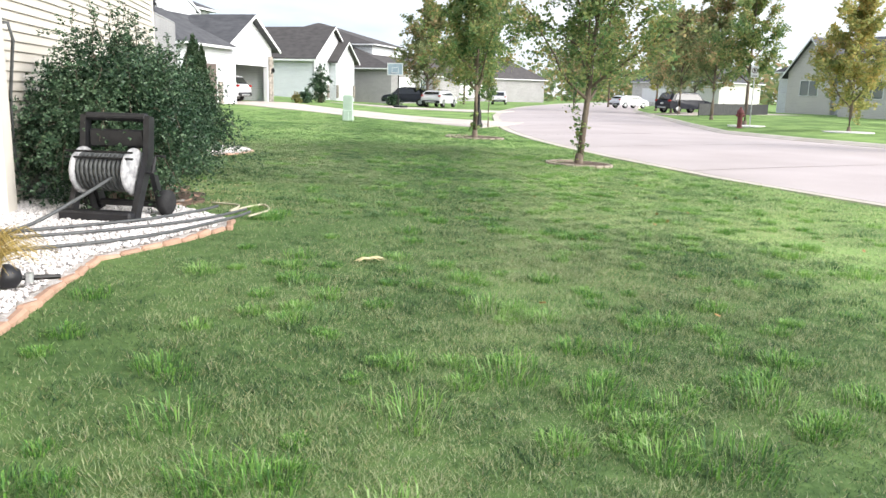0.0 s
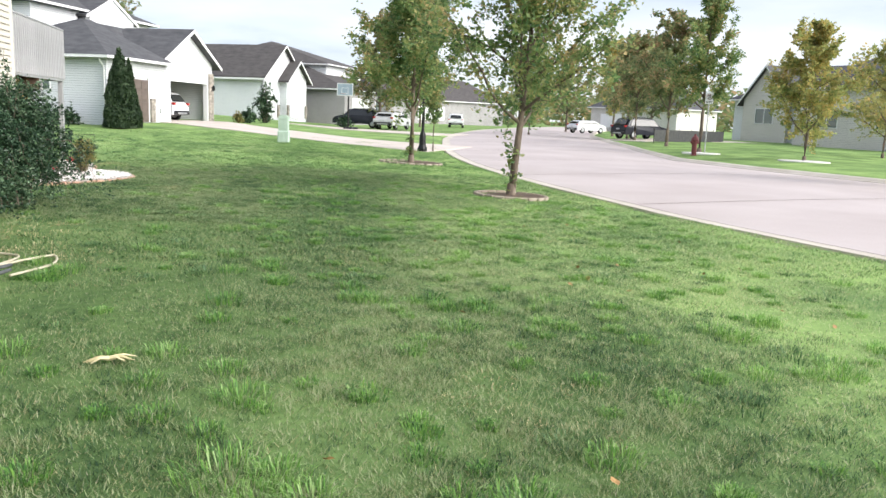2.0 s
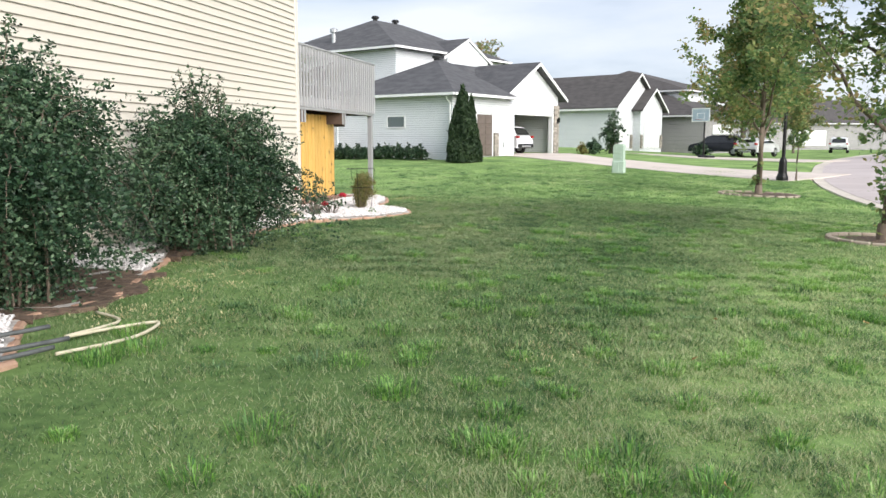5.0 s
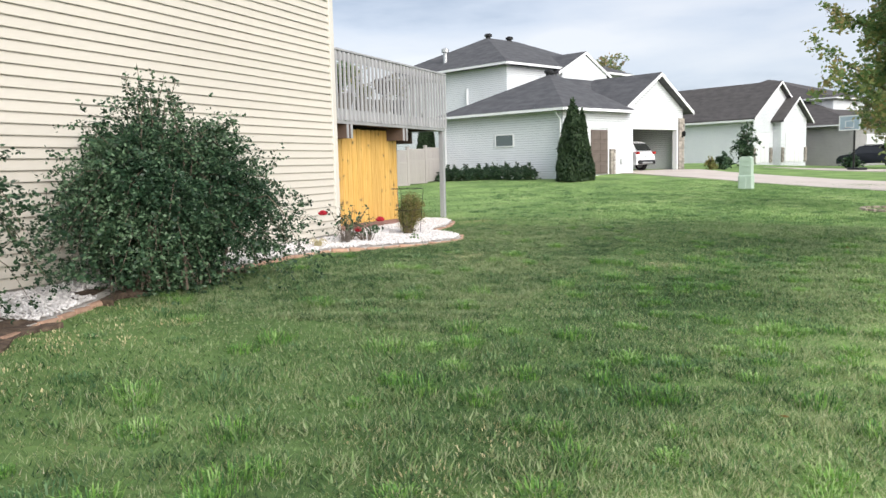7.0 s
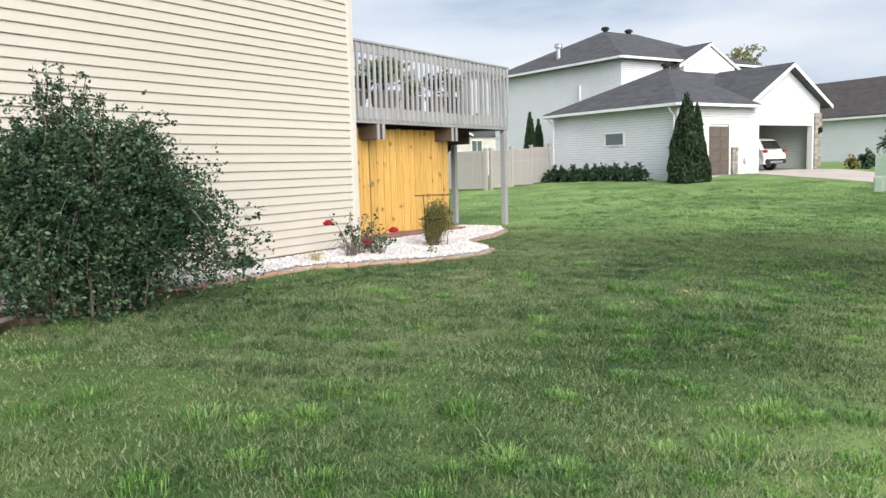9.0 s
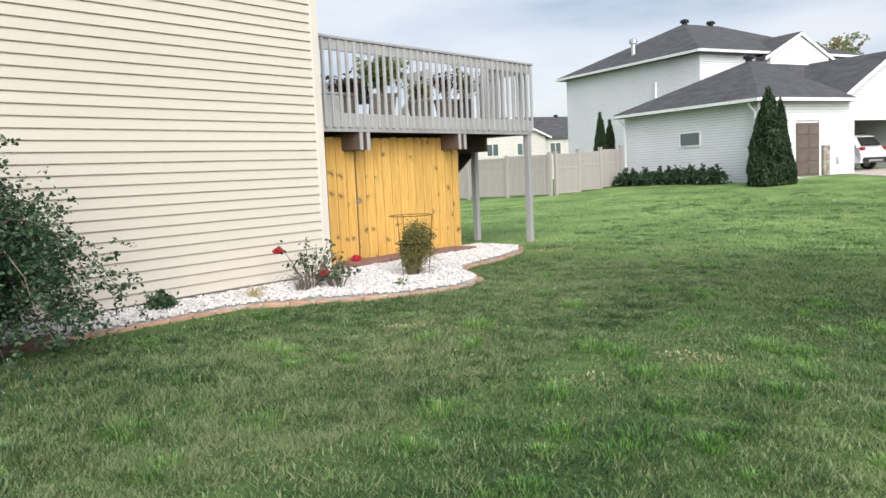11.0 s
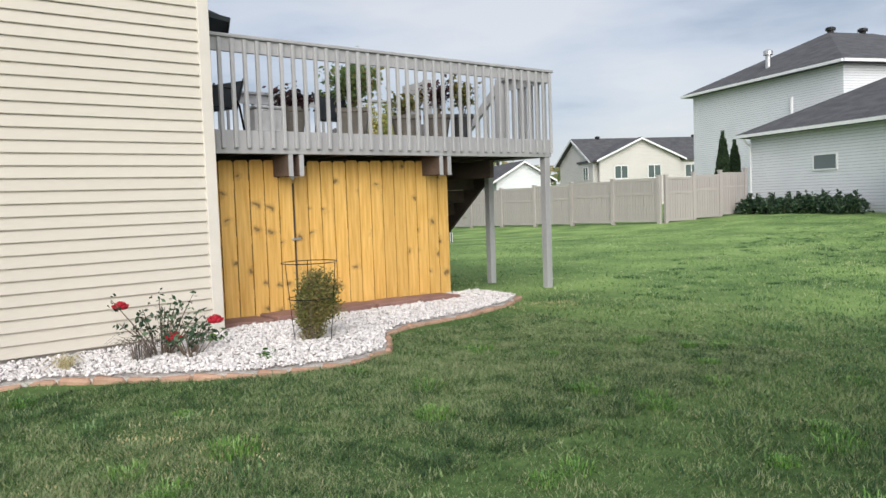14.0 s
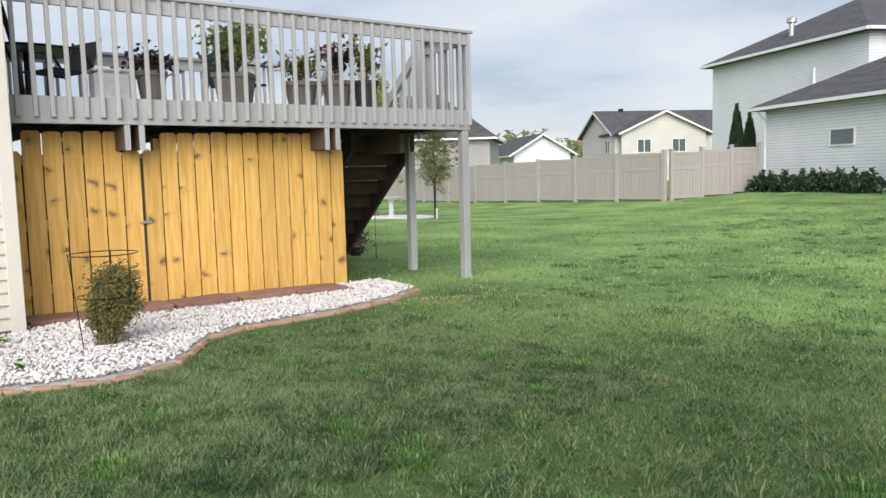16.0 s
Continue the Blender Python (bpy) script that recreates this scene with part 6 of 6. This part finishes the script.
def patio_chair(at, rz):
    t = thing("patio_chair", at, "black metal patio chair with dark sling seat", "chair", rz=rz, group="chairs on the deck")
    for s in (-1, 1):
        b = bmesh.new()
        tube(b, [(0.27 * s, -0.28, 0), (0.27 * s, -0.25, 0.62), (0.27 * s, 0.12, 0.62), (0.27 * s, 0.25, 0.42), (0.27 * s, 0.34, 0.0)], 0.014, 6)
        part("arm_frame", b, M_METAL, t)
        b = bmesh.new()
        tube(b, [(0.25 * s, -0.22, 0.40), (0.25 * s, 0.22, 0.38), (0.25 * s, 0.36, 0.76)], 0.014, 6)
        part("side_rail", b, M_METAL, t)
    part("seat", cube(-0.25, 0.25, -0.22, 0.22, 0.385, 0.40, 0.005), M_CANVAS, t)
    b = bmesh.new()
    prism(b, [(-0.25, 0.22, 0.39), (0.25, 0.22, 0.39), (0.25, 0.36, 0.74), (-0.25, 0.36, 0.74)], (0, 0.012, 0))
    part("back_sling", b, M_CANVAS, t)
    return t


patio_chair((-4.2, 17.75, DT), 20)
patio_chair((-4.6, 19.9, DT), 200)
tbl = thing("patio_table", (-5.0, 17.6, DT), "round dark patio table", "table")
part("tabletop", lathe(bmesh.new(), (0, 0, 0.70), [(0.55, 0), (0.57, 0.012), (0.55, 0.025)], 24), M_METAL, tbl)
part("pedestal", lathe(bmesh.new(), (0, 0, 0), [(0.25, 0), (0.22, 0.03), (0.03, 0.06), (0.03, 0.7)], 12), M_METAL, tbl)
umb = thing("cantilever_umbrella", (-4.55, 17.3, DT), "slate grey cantilever umbrella over the deck", "umbrella")
bm = bmesh.new()
tube(bm, [(0.25, 0.15, 0), (0.18, 0.1, 0.6), (0.0, 0.0, 1.2), (-0.05, -0.05, 1.75)], 0.028, 8)
tube(bm, [(-0.25, 0.2, 0.4), (0.12, -0.1, 0.95), (0.2, -0.15, 1.4)], 0.02, 6)
part("pole", bm, M_METAL, umb)
bm = bmesh.new()
lathe(bm, (-0.05, -0.05, 1.42), [(1.0, 0), (0.98, -0.05), (0.96, 0.0), (0.55, 0.20), (0.03, 0.34)], 8)
part("canopy", bm, M_CANVAS, umb)
bx = thing("deck_box", (-3.35, 18.05, DT), "pale grey storage tub on the deck", "box")
part("tub", cube(-0.12, 0.12, -0.17, 0.17, 0, 0.30, 0.02), M_GREYPLASTIC, bx)
part("lid", cube(-0.13, 0.13, -0.18, 0.18, 0.305, 0.335, 0.01), M_GREYPLASTIC, bx)

# ---- back garden ----
shep = thing("hanging_basket", (-5.6, 22.45, gz(-5.6, 22.4)), "flower basket on a black shepherd's hook", "hanging basket")
bm = bmesh.new()
tube(bm, [(0, 0, -0.1), (0, 0, 0.95), (-0.03, -0.04, 1.05), (-0.1, -0.12, 1.02)], 0.01, 6)
part("hook", bm, M_METAL, shep)
part("basket", lathe(bmesh.new(), (-0.22, -0.25, 0.05), [(0.08, 0), (0.16, 0.12), (0.17, 0.14), (0.14, 0.14)], 12), M_POTDARK, shep)
rq = np.random.RandomState(81)
cc = rq.normal(size=(500, 3)) * [0.11, 0.11, 0.09] + [-0.22, -0.25, 0.30]
ob = new("flowers", leaves_mesh("flowers", cc, 0.035 * (0.6 + 0.6 * rq.rand(500)), rq, leaf_mat("mixed_flowers", [(0.10, 0.12, 0.06), (0.16, 0.10, 0.14), (0.36, 0.08, 0.06), (0.3, 0.26, 0.34)], 0.6, 0.2, 6, 0.6)))
ob.parent = shep
bath = thing("bird_bath", (-17.8, 30.7, gz(-17.8, 30.7)), "pale stone bird bath on a gravel circle", "bird bath")
part("pedestal", lathe(bmesh.new(), (0, 0, 0), [(0.2, 0), (0.2, 0.06), (0.09, 0.12), (0.08, 0.55), (0.14, 0.62)], 14), M_GREYPLASTIC, bath)
part("bowl", lathe(bmesh.new(), (0, 0, 0.62), [(0.12, 0), (0.36, 0.09), (0.38, 0.12), (0.34, 0.12), (0.1, 0.05)], 18), M_GREYPLASTIC, bath)
part("gravel_ring", lathe(bmesh.new(), (0, 0, -0.05), [(1.5, 0), (1.5, 0.085), (0.3, 0.09)], 20), M_STONEWHITE, bath)
for dx, dy in ((-0.35, 0.2), (0.3, -0.25)):
    bm = bmesh.new()
    x, y = -15.6 + dx, 31.0 + dy
    tube(bm, [(x, y, gz(x, y) - 0.1), (x, y, gz(x, y) + 1.35)], 0.02, 6)
    solo("tree_stake", bm, M_METAL, "dark metal stake beside the young tree", "stake", group="tree stakes")
bm = lathe(bmesh.new(), (-15.6, 31.0, gz(-15.6, 31)), [(0.05, 0), (0.05, 0.35)], 10)
solo("trunk_guard", bm, M_WHITE, "white plastic trunk guard on the young tree", "trunk guard")

# ---- taupe vinyl fence ----


def vinyl_fence(a, b, bays, h=1.88):
    ax, ay = a
    bx_, by_ = b
    t = thing("vinyl_fence", (ax, ay, gz(ax, ay)), "taupe vinyl privacy fence with picket tops", "fence", world_built=True)
    for i in range(bays + 1):
        k = i / bays
        x, y = ax + (bx_ - ax) * k, ay + (by_ - ay) * k
        rz = math.degrees(math.atan2(by_ - ay, bx_ - ax))
        m_ = pose(x, y, gz(x, y), 0, 0, rz)
        b1 = cube(-0.07, 0.07, -0.07, 0.07, -0.3, h + 0.06, 0.008, m=m_)
        part("post", b1, M_VINYLFENCE, t)
        b1 = bmesh.new()
        prism(b1, [m_ @ Vector(p) for p in ((-0.085, -0.085, h + 0.062), (0.085, -0.085, h + 0.062), (0.085, 0.085, h + 0.062), (-0.085, 0.085, h + 0.062))], (0, 0, 0.05))
        part("post_cap", b1, M_VINYLFENCE, t)
        if i < bays:
            ln = math.hypot(bx_ - ax, by_ - ay) / bays
            for z in (0.08, 1.2, h - 0.1):
                part("rail", cube(0.07, ln - 0.07, -0.03, 0.03, z, z + 0.1, 0.004, m=m_), M_VINYLFENCE, t)
            n = int((ln - 0.14) / 0.14)
            w = (ln - 0.14) / n
            if i == 0:
                pk = mesh_of("picket", cube(0.006, w - 0.006, -0.016, 0.016, 0.1, h - 0.05), M_VINYLFENCE)
            for j in range(n):
                piece("picket", pk, t, m_ @ pose(0.07 + j * w, 0, 0))
    return t


vinyl_fence((-14.25, 41.0), (-38.4, 41.9), 10)
vinyl_fence((-14.1, 41.25), (-13.2, 45.8), 3)

# ---- planting and fixtures round the neighbour's house ----


def columnar(at, h, r, seed, label):
    """A dense columnar conifer: upswept sprays in a ragged cone."""
    q = np.random.RandomState(seed)
    t = thing("arborvitae", (at[0], at[1], gz(*at)), label, "conifer")
    b = bmesh.new()
    tube(b, [(0, 0, -0.1), (0, 0, h * 0.9)], 0.07, 7, 0.01)
    part("trunk", b, M_BARK, t)
    n = 12000
    z = h * (1 - np.sqrt(q.rand(n)) * 0.98)
    k = z / h
    rr = r * (np.minimum(1, 1.08 - k) ** 0.9) * (0.55 + 0.5 * q.rand(n) ** 0.4) * (0.95 + 0.05 * np.sin(7 * z + 3))
    rr *= np.where(k > 0.9, 0.55, 1)
    a = q.rand(n) * 6.283
    rr *= 1 + 0.13 * np.sin(3 * a + 2 * z)
    c = np.stack([rr * np.cos(a), rr * np.sin(a), z], 1)
    ob_ = new("foliage", leaves_mesh("foliage", c, 0.075 * (0.6 + 0.8 * q.rand(n)), q, M_LEAF_CYPRESS, 2.2, 1.3))
    ob_.parent = t


columnar((-4.88, 41.5), 3.75, 0.84, 91, "dark green columnar arborvitae beside the garage wing")
columnar((-4.5, 41.72), 3.25, 0.52, 92, "shorter dark green columnar arborvitae beside the taller one")
columnar((-14.55, 46.3), 3.75, 0.5, 93, "dark columnar conifer beside the two-storey wall")
columnar((-14.5, 47.2), 3.4, 0.48, 94, "dark columnar conifer next to its twin")
for i in range(9):
    k = i / 8
    shrub((-12.5 + 5.1 * k, 45.0 - 2.15 * k), 0.80, 0.62, 100 + i, M_LEAF_SHRUB, 34, 2200, 0.06, "low dark green shrub along the white siding", shoots=3)
shrub((-13.0, 45.2), 0.5, 0.4, 107, M_LEAF_SHRUB, 20, 700, 0.07, "small dark shrub at the fence gate", shoots=2)
shrub((0.6, 54.8), 1.0, 0.7, 108, M_LEAF_SHRUB, 30, 1500, 0.09, "rounded dark shrub at the driveway edge", shoots=2)
shrub((1.7, 58.5), 2.6, 1.2, 109, M_LEAF_SHRUB, 40, 2600, 0.09, "open dark shrub in front of the second house", shoots=12)
shrub((0.0, 53.8), 0.7, 0.4, 110, M_CLUMP, 20, 700, 0.08, "small yellowing shrub by the stone column", shoots=2)
shrub((8.3, 70.0), 1.1, 0.8, 111, M_LEAF_SHRUB, 30, 900, 0.12, "rounded dark shrub near the basketball hoop", shoots=2)

uti = thing("utility_pedestal", (2.62, 37.2, gz(2.62, 37.2)), "pale green utility pedestal on the lawn", "utility box", rz=-12)
part("base", cube(-0.24, 0.24, -0.2, 0.2, -0.1, 0.50, 0.02), M_GREENBOX, uti)
bm = bmesh.new()
prism(bm, [(-0.21, -0.17, 0.50), (0.21, -0.17, 0.50), (0.21, -0.17, 1.10), (0.15, -0.17, 1.18), (-0.15, -0.17, 1.18), (-0.21, -0.17, 1.10)], (0, 0.34, 0))
part("hood", bm, M_GREENBOX, uti)
for z in (0.62, 0.82, 1.0):
    part("louvre", cube(-0.14, 0.14, -0.195, -0.172, z, z + 0.03), M_GREENBOX, uti)
part("door_panel", cube(-0.2, 0.05, -0.222, -0.202, 0.0, 0.46, 0.01), M_GREENBOX, uti)

lamp = thing("street_lamp", (8.75, 36.6, gz(8.75, 36.6)), "black post-top street lamp with fluted base", "street lamp")
part("base", lathe(bmesh.new(), (0, 0, -0.05), [(0.22, 0), (0.22, 0.2), (0.16, 0.35), (0.14, 0.8), (0.09, 0.95)], 12), M_METAL, lamp)
part("post", lathe(bmesh.new(), (0, 0, 0.85), [(0.07, 0), (0.05, 3.7), (0.08, 3.75), (0.05, 3.85)], 12), M_METAL, lamp)
part("globe", lathe(bmesh.new(), (0, 0, 4.70), [(0.08, 0), (0.17, 0.12), (0.19, 0.35), (0.14, 0.48)], 14), M_LAMPGLASS, lamp, "milky lantern glass", smooth=True)
part("hat", lathe(bmesh.new(), (0, 0, 5.17), [(0.30, 0), (0.26, 0.05), (0.12, 0.2), (0.03, 0.28), (0.02, 0.4)], 14), M_METAL, lamp)

hp = thing("basketball_hoop", (7.9, 63.0, gz(7.9, 63)), "portable basketball hoop on a dark pole", "basketball hoop", rz=-35)
part("base", cube(-0.4, 0.4, -0.1, 0.9, 0, 0.18, 0.04), M_DARK, hp)
bm = bmesh.new()
tube(bm, [(0, 0, 0.1), (0, 0, 2.9)], 0.06, 8)
tube(bm, [(0, 0, 2.5), (0, -0.5, 2.9)], 0.04, 6)
part("pole", bm, M_METAL, hp)
bd = part("backboard", cube(-0.68, 0.68, -0.56, -0.52, 2.55, 3.45, 0.01), M_BLUE, hp, "translucent blue-grey backboard with white border")
bm = bmesh.new()
for x0, x1, z0, z1 in ((-0.70, 0.70, 2.53, 2.60), (-0.70, 0.70, 3.40, 3.47), (-0.70, -0.63, 2.60, 3.40), (0.63, 0.70, 2.60, 3.40), (-0.3, 0.3, 2.70, 2.74), (-0.3, 0.3, 3.1, 3.14), (-0.3, -0.26, 2.74, 3.1), (0.26, 0.3, 2.74, 3.1)):
    box(bm, x0, x1, -0.575, -0.565, z0, z1)
part("border", bm, M_WHITE, bd)
bm = bmesh.new()
tube(bm, [(0.23 * math.cos(k * 0.349), -0.85 + 0.23 * math.sin(k * 0.349), 2.68) for k in range(19)], 0.01, 5, cap=False)
part("rim", bm, M_RED, hp)

sg = thing("street_sign", (24.86, 40.0, gz(24.86, 40.0)), "white no parking sign on a steel post", "sign", rz=-30)
part("post", cube(-0.03, 0.03, 0.0, 0.05, -0.3, 3.2, 0.005), M_GALV, sg)
pl = part("plate", cube(-0.2, 0.2, -0.02, -0.004, 2.65, 3.25, 0.004), M_SIGN, sg)
bm = bmesh.new()
tube(bm, [(0.13 * math.cos(k * 0.349), -0.026, 3.02 + 0.13 * math.sin(k * 0.349)) for k in range(19)], 0.014, 4, cap=False)
tube(bm, [(-0.09, -0.026, 3.11), (0.09, -0.026, 2.93)], 0.014, 4)
part("red_ring", bm, M_RED, pl)
bm = bmesh.new()
box(bm, -0.045, -0.015, -0.026, -0.021, 2.93, 3.11)
box(bm, -0.014, 0.045, -0.026, -0.021, 3.08, 3.11)
box(bm, -0.014, 0.045, -0.026, -0.021, 3.0, 3.03)
box(bm, 0.025, 0.05, -0.026, -0.021, 3.03, 3.08)
for z in (2.70, 2.76):
    box(bm, -0.15, 0.15, -0.026, -0.021, z, z + 0.025)
part("lettering", bm, M_METAL, pl)

hy = thing("fire_hydrant", (23.6, 38.9, gz(23.6, 38.9)), "weathered red fire hydrant near the kerb", "hydrant")
part("barrel", lathe(bmesh.new(), (0, 0, -0.1), [(0.19, 0), (0.19, 0.12), (0.13, 0.16), (0.13, 0.85), (0.19, 0.87), (0.19, 0.93), (0.15, 1.05), (0.06, 1.15), (0.05, 1.22)], 14), M_RED, hy, smooth=False)
for a in (0, 90, 180):
    bm = lathe(bmesh.new(), (0, 0, 0), [(0.08, 0.1), (0.08, 0.2), (0.06, 0.23)], 10)
    bm.transform(pose(0, 0, 0.68, 0, 90, a))
    part("outlet", bm, M_RED, hy)

for (x, y, r, stone_n) in ((6.83, 16.85, 0.72, 20), (6.55, 27.0, 1.0, 22)):
    ring = thing("tree_ring", (x, y, gz(x, y)), "ring of thin flat stones round bare mulch", "edging")
    part("mulch_disc", lathe(bmesh.new(), (0, 0, -0.05), [(r, 0), (r, 0.075), (0.1, 0.10)], 24), M_MULCH, ring)
    me = mesh_of("stone", cube(-0.105, 0.105, -0.04, 0.04, -0.03, 0.035, 0.012), M_RINGSTONE)
    for i in range(stone_n):
        a = 6.283 * i / stone_n
        piece("stone", me, ring, pose(r * math.cos(a), r * math.sin(a), 0.03 + gz(x + r * math.cos(a), y + r * math.sin(a)) - gz(x, y), 0, 0, math.degrees(a) + 90))
for (x, y, r) in ((26.7, 34.3, 1.15), (24.85, 40.3, 1.0)):
    solo("gravel_ring", lathe(bmesh.new(), (x, y, gz(x, y) - 0.05), [(r, 0), (r, 0.09), (0.1, 0.12)], 24), M_STONEWHITE, "round bed of white gravel under the tree", "gravel")
pen = thing("netting_pen", (32.9, 55.6, gz(32.9, 55.6)), "low dark netting pen on the lawn", "pen", rz=33)
for i in range(7):
    part("stake", cube(-5.4 + 1.8 * i - 0.02, -5.4 + 1.8 * i + 0.02, -0.02, 0.02, -0.1, 0.95), M_METAL, pen)
part("net", cube(-5.4, 5.4, -0.022, -0.012, 0.02, 0.85), M_TARP, pen)


# ---- cars ----
def car(at, rz, body, label, suv=True):
    t = thing("car", at, label, "car", rz=rz)
    L, W, H = 4.5, 1.84, 1.66 if suv else 1.45
    prof = [(-2.25, 0.35), (-2.28, 0.75), (-2.18, 1.02), (-2.05, 1.08), (-1.75, H - 0.10), (-1.35, H), (0.3, H), (0.75, H - 0.08), (1.25, 1.08), (2.05, 0.92), (2.25, 0.7), (2.25, 0.35)]
    b = bmesh.new()
    secs = []
    for yy, inset, zk in ((-W / 2, 0.06, 0.97), (-W / 2 + 0.10, 0.0, 1.0), (W / 2 - 0.10, 0.0, 1.0), (W / 2, 0.06, 0.97)):
        row = []
        for x, z in prof:
            tuck = 0.16 * max(0, (z - 1.0) / 0.66) * (1 if yy > 0 else -1)
            row.append(b.verts.new((x * (1 - inset * 0.3), yy - tuck, 0.35 + (z - 0.35) * zk)))
        secs.append(row)
    for r1, r2 in zip(secs, secs[1:]):
        for i in range(len(prof)):
            j = (i + 1) % len(prof)
            b.faces.new((r1[i], r1[j], r2[j], r2[i]))
    b.faces.new(secs[0])
    b.faces.new(secs[-1][::-1])
    part("body", b, body, t, smooth=False)
    b = bmesh.new()
    prism(b, [(-2.10, -0.68, 1.12), (-2.10, 0.68, 1.12), (-1.80, 0.60, H - 0.14), (-1.80, -0.60, H - 0.14)], (-0.03, 0, 0.01))
    part("rear_window", b, M_CARGLASS, t)
    for s in (-1, 1):
        b = bmesh.new()
        prism(b, [(-1.75, s * (W / 2 - 0.02), 1.06), (1.1, s * (W / 2 - 0.02), 1.06), (0.62, s * (W / 2 - 0.13), H - 0.14), (-1.5, s * (W / 2 - 0.13), H - 0.14)], (0, s * 0.015, 0))
        part("side_window", b, M_CARGLASS, t)
        part("tail_lamp", cube(-2.31, -2.0, s * 0.9 - 0.2 * (s > 0), s * 0.9 + 0.2 * (s < 0), 0.92, 1.06, 0.02), M_TAIL, t)
        for x in (-1.4, 1.4):
            b = lathe(bmesh.new(), (0, 0, 0), [(0.2, -0.11), (0.33, -0.11), (0.36, -0.07), (0.36, 0.07), (0.33, 0.11), (0.2, 0.11)], 20)
            b.transform(pose(x, s * (W / 2 - 0.11), 0.36, 90, 0, 0))
            wh = part("wheel", b, M_TYRE, t, smooth=False)
            b = lathe(bmesh.new(), (0, 0, 0), [(0.05, -0.125), (0.2, -0.118), (0.2, 0.118), (0.05, 0.125)], 12)
            b.transform(pose(x, s * (W / 2 - 0.11), 0.36, 90, 0, 0))
            part("rim", b, M_GALV, wh)
    part("bumper", cube(-2.34, -2.1, -0.84, 0.84, 0.36, 0.60, 0.05), M_DARK, t)
    part("skid_plate", cube(-2.36, -2.2, -0.5, 0.5, 0.40, 0.50, 0.02), M_GALV, t)
    part("number_plate", cube(-2.315, -2.27, -0.16, 0.16, 0.72, 0.84, 0.005), M_GREYPLASTIC, t)
    b = bmesh.new()
    for s in (-1, 1):
        tube(b, [(-1.4, s * 0.62, H + 0.05), (0.4, s * 0.62, H + 0.05)], 0.02, 5)
        for x in (-1.4, 0.4):
            tube(b, [(x, s * 0.62, H - 0.05), (x, s * 0.62, H + 0.05)], 0.02, 5)
    part("roof_rack", b, M_DARK, t)
    return t


ga = pose(-5.72, 42.94, 0.92, 0, 0, -23) @ Vector((-2.95, 8.3, 0.06))
car((ga.x, ga.y, ga.z), 157, M_CARWHITE, "white crossover parked nose-in in the open garage")
car((9.8, 72.5, gz(9.8, 72.5) + 0.02), 160, M_CARDARK, "dark car parked on the far driveway")
car((12.5, 70.5, gz(12.5, 70.5) + 0.02), 60, M_GREYPLASTIC, "silver car parked beside the tree", suv=False)
car((31, 60.2, gz(31, 60) + 0.02), 15, M_CARDARK, "dark car on the driveway across the street")
car((24.5, 97, gz(24.5, 97) - 0.02), 75, M_CARWHITE, "white car parked far along the street")
car((38, 88, gz(38, 88) + 0.02), 20, M_CARWHITE, "pale car parked at a distant driveway", suv=False)
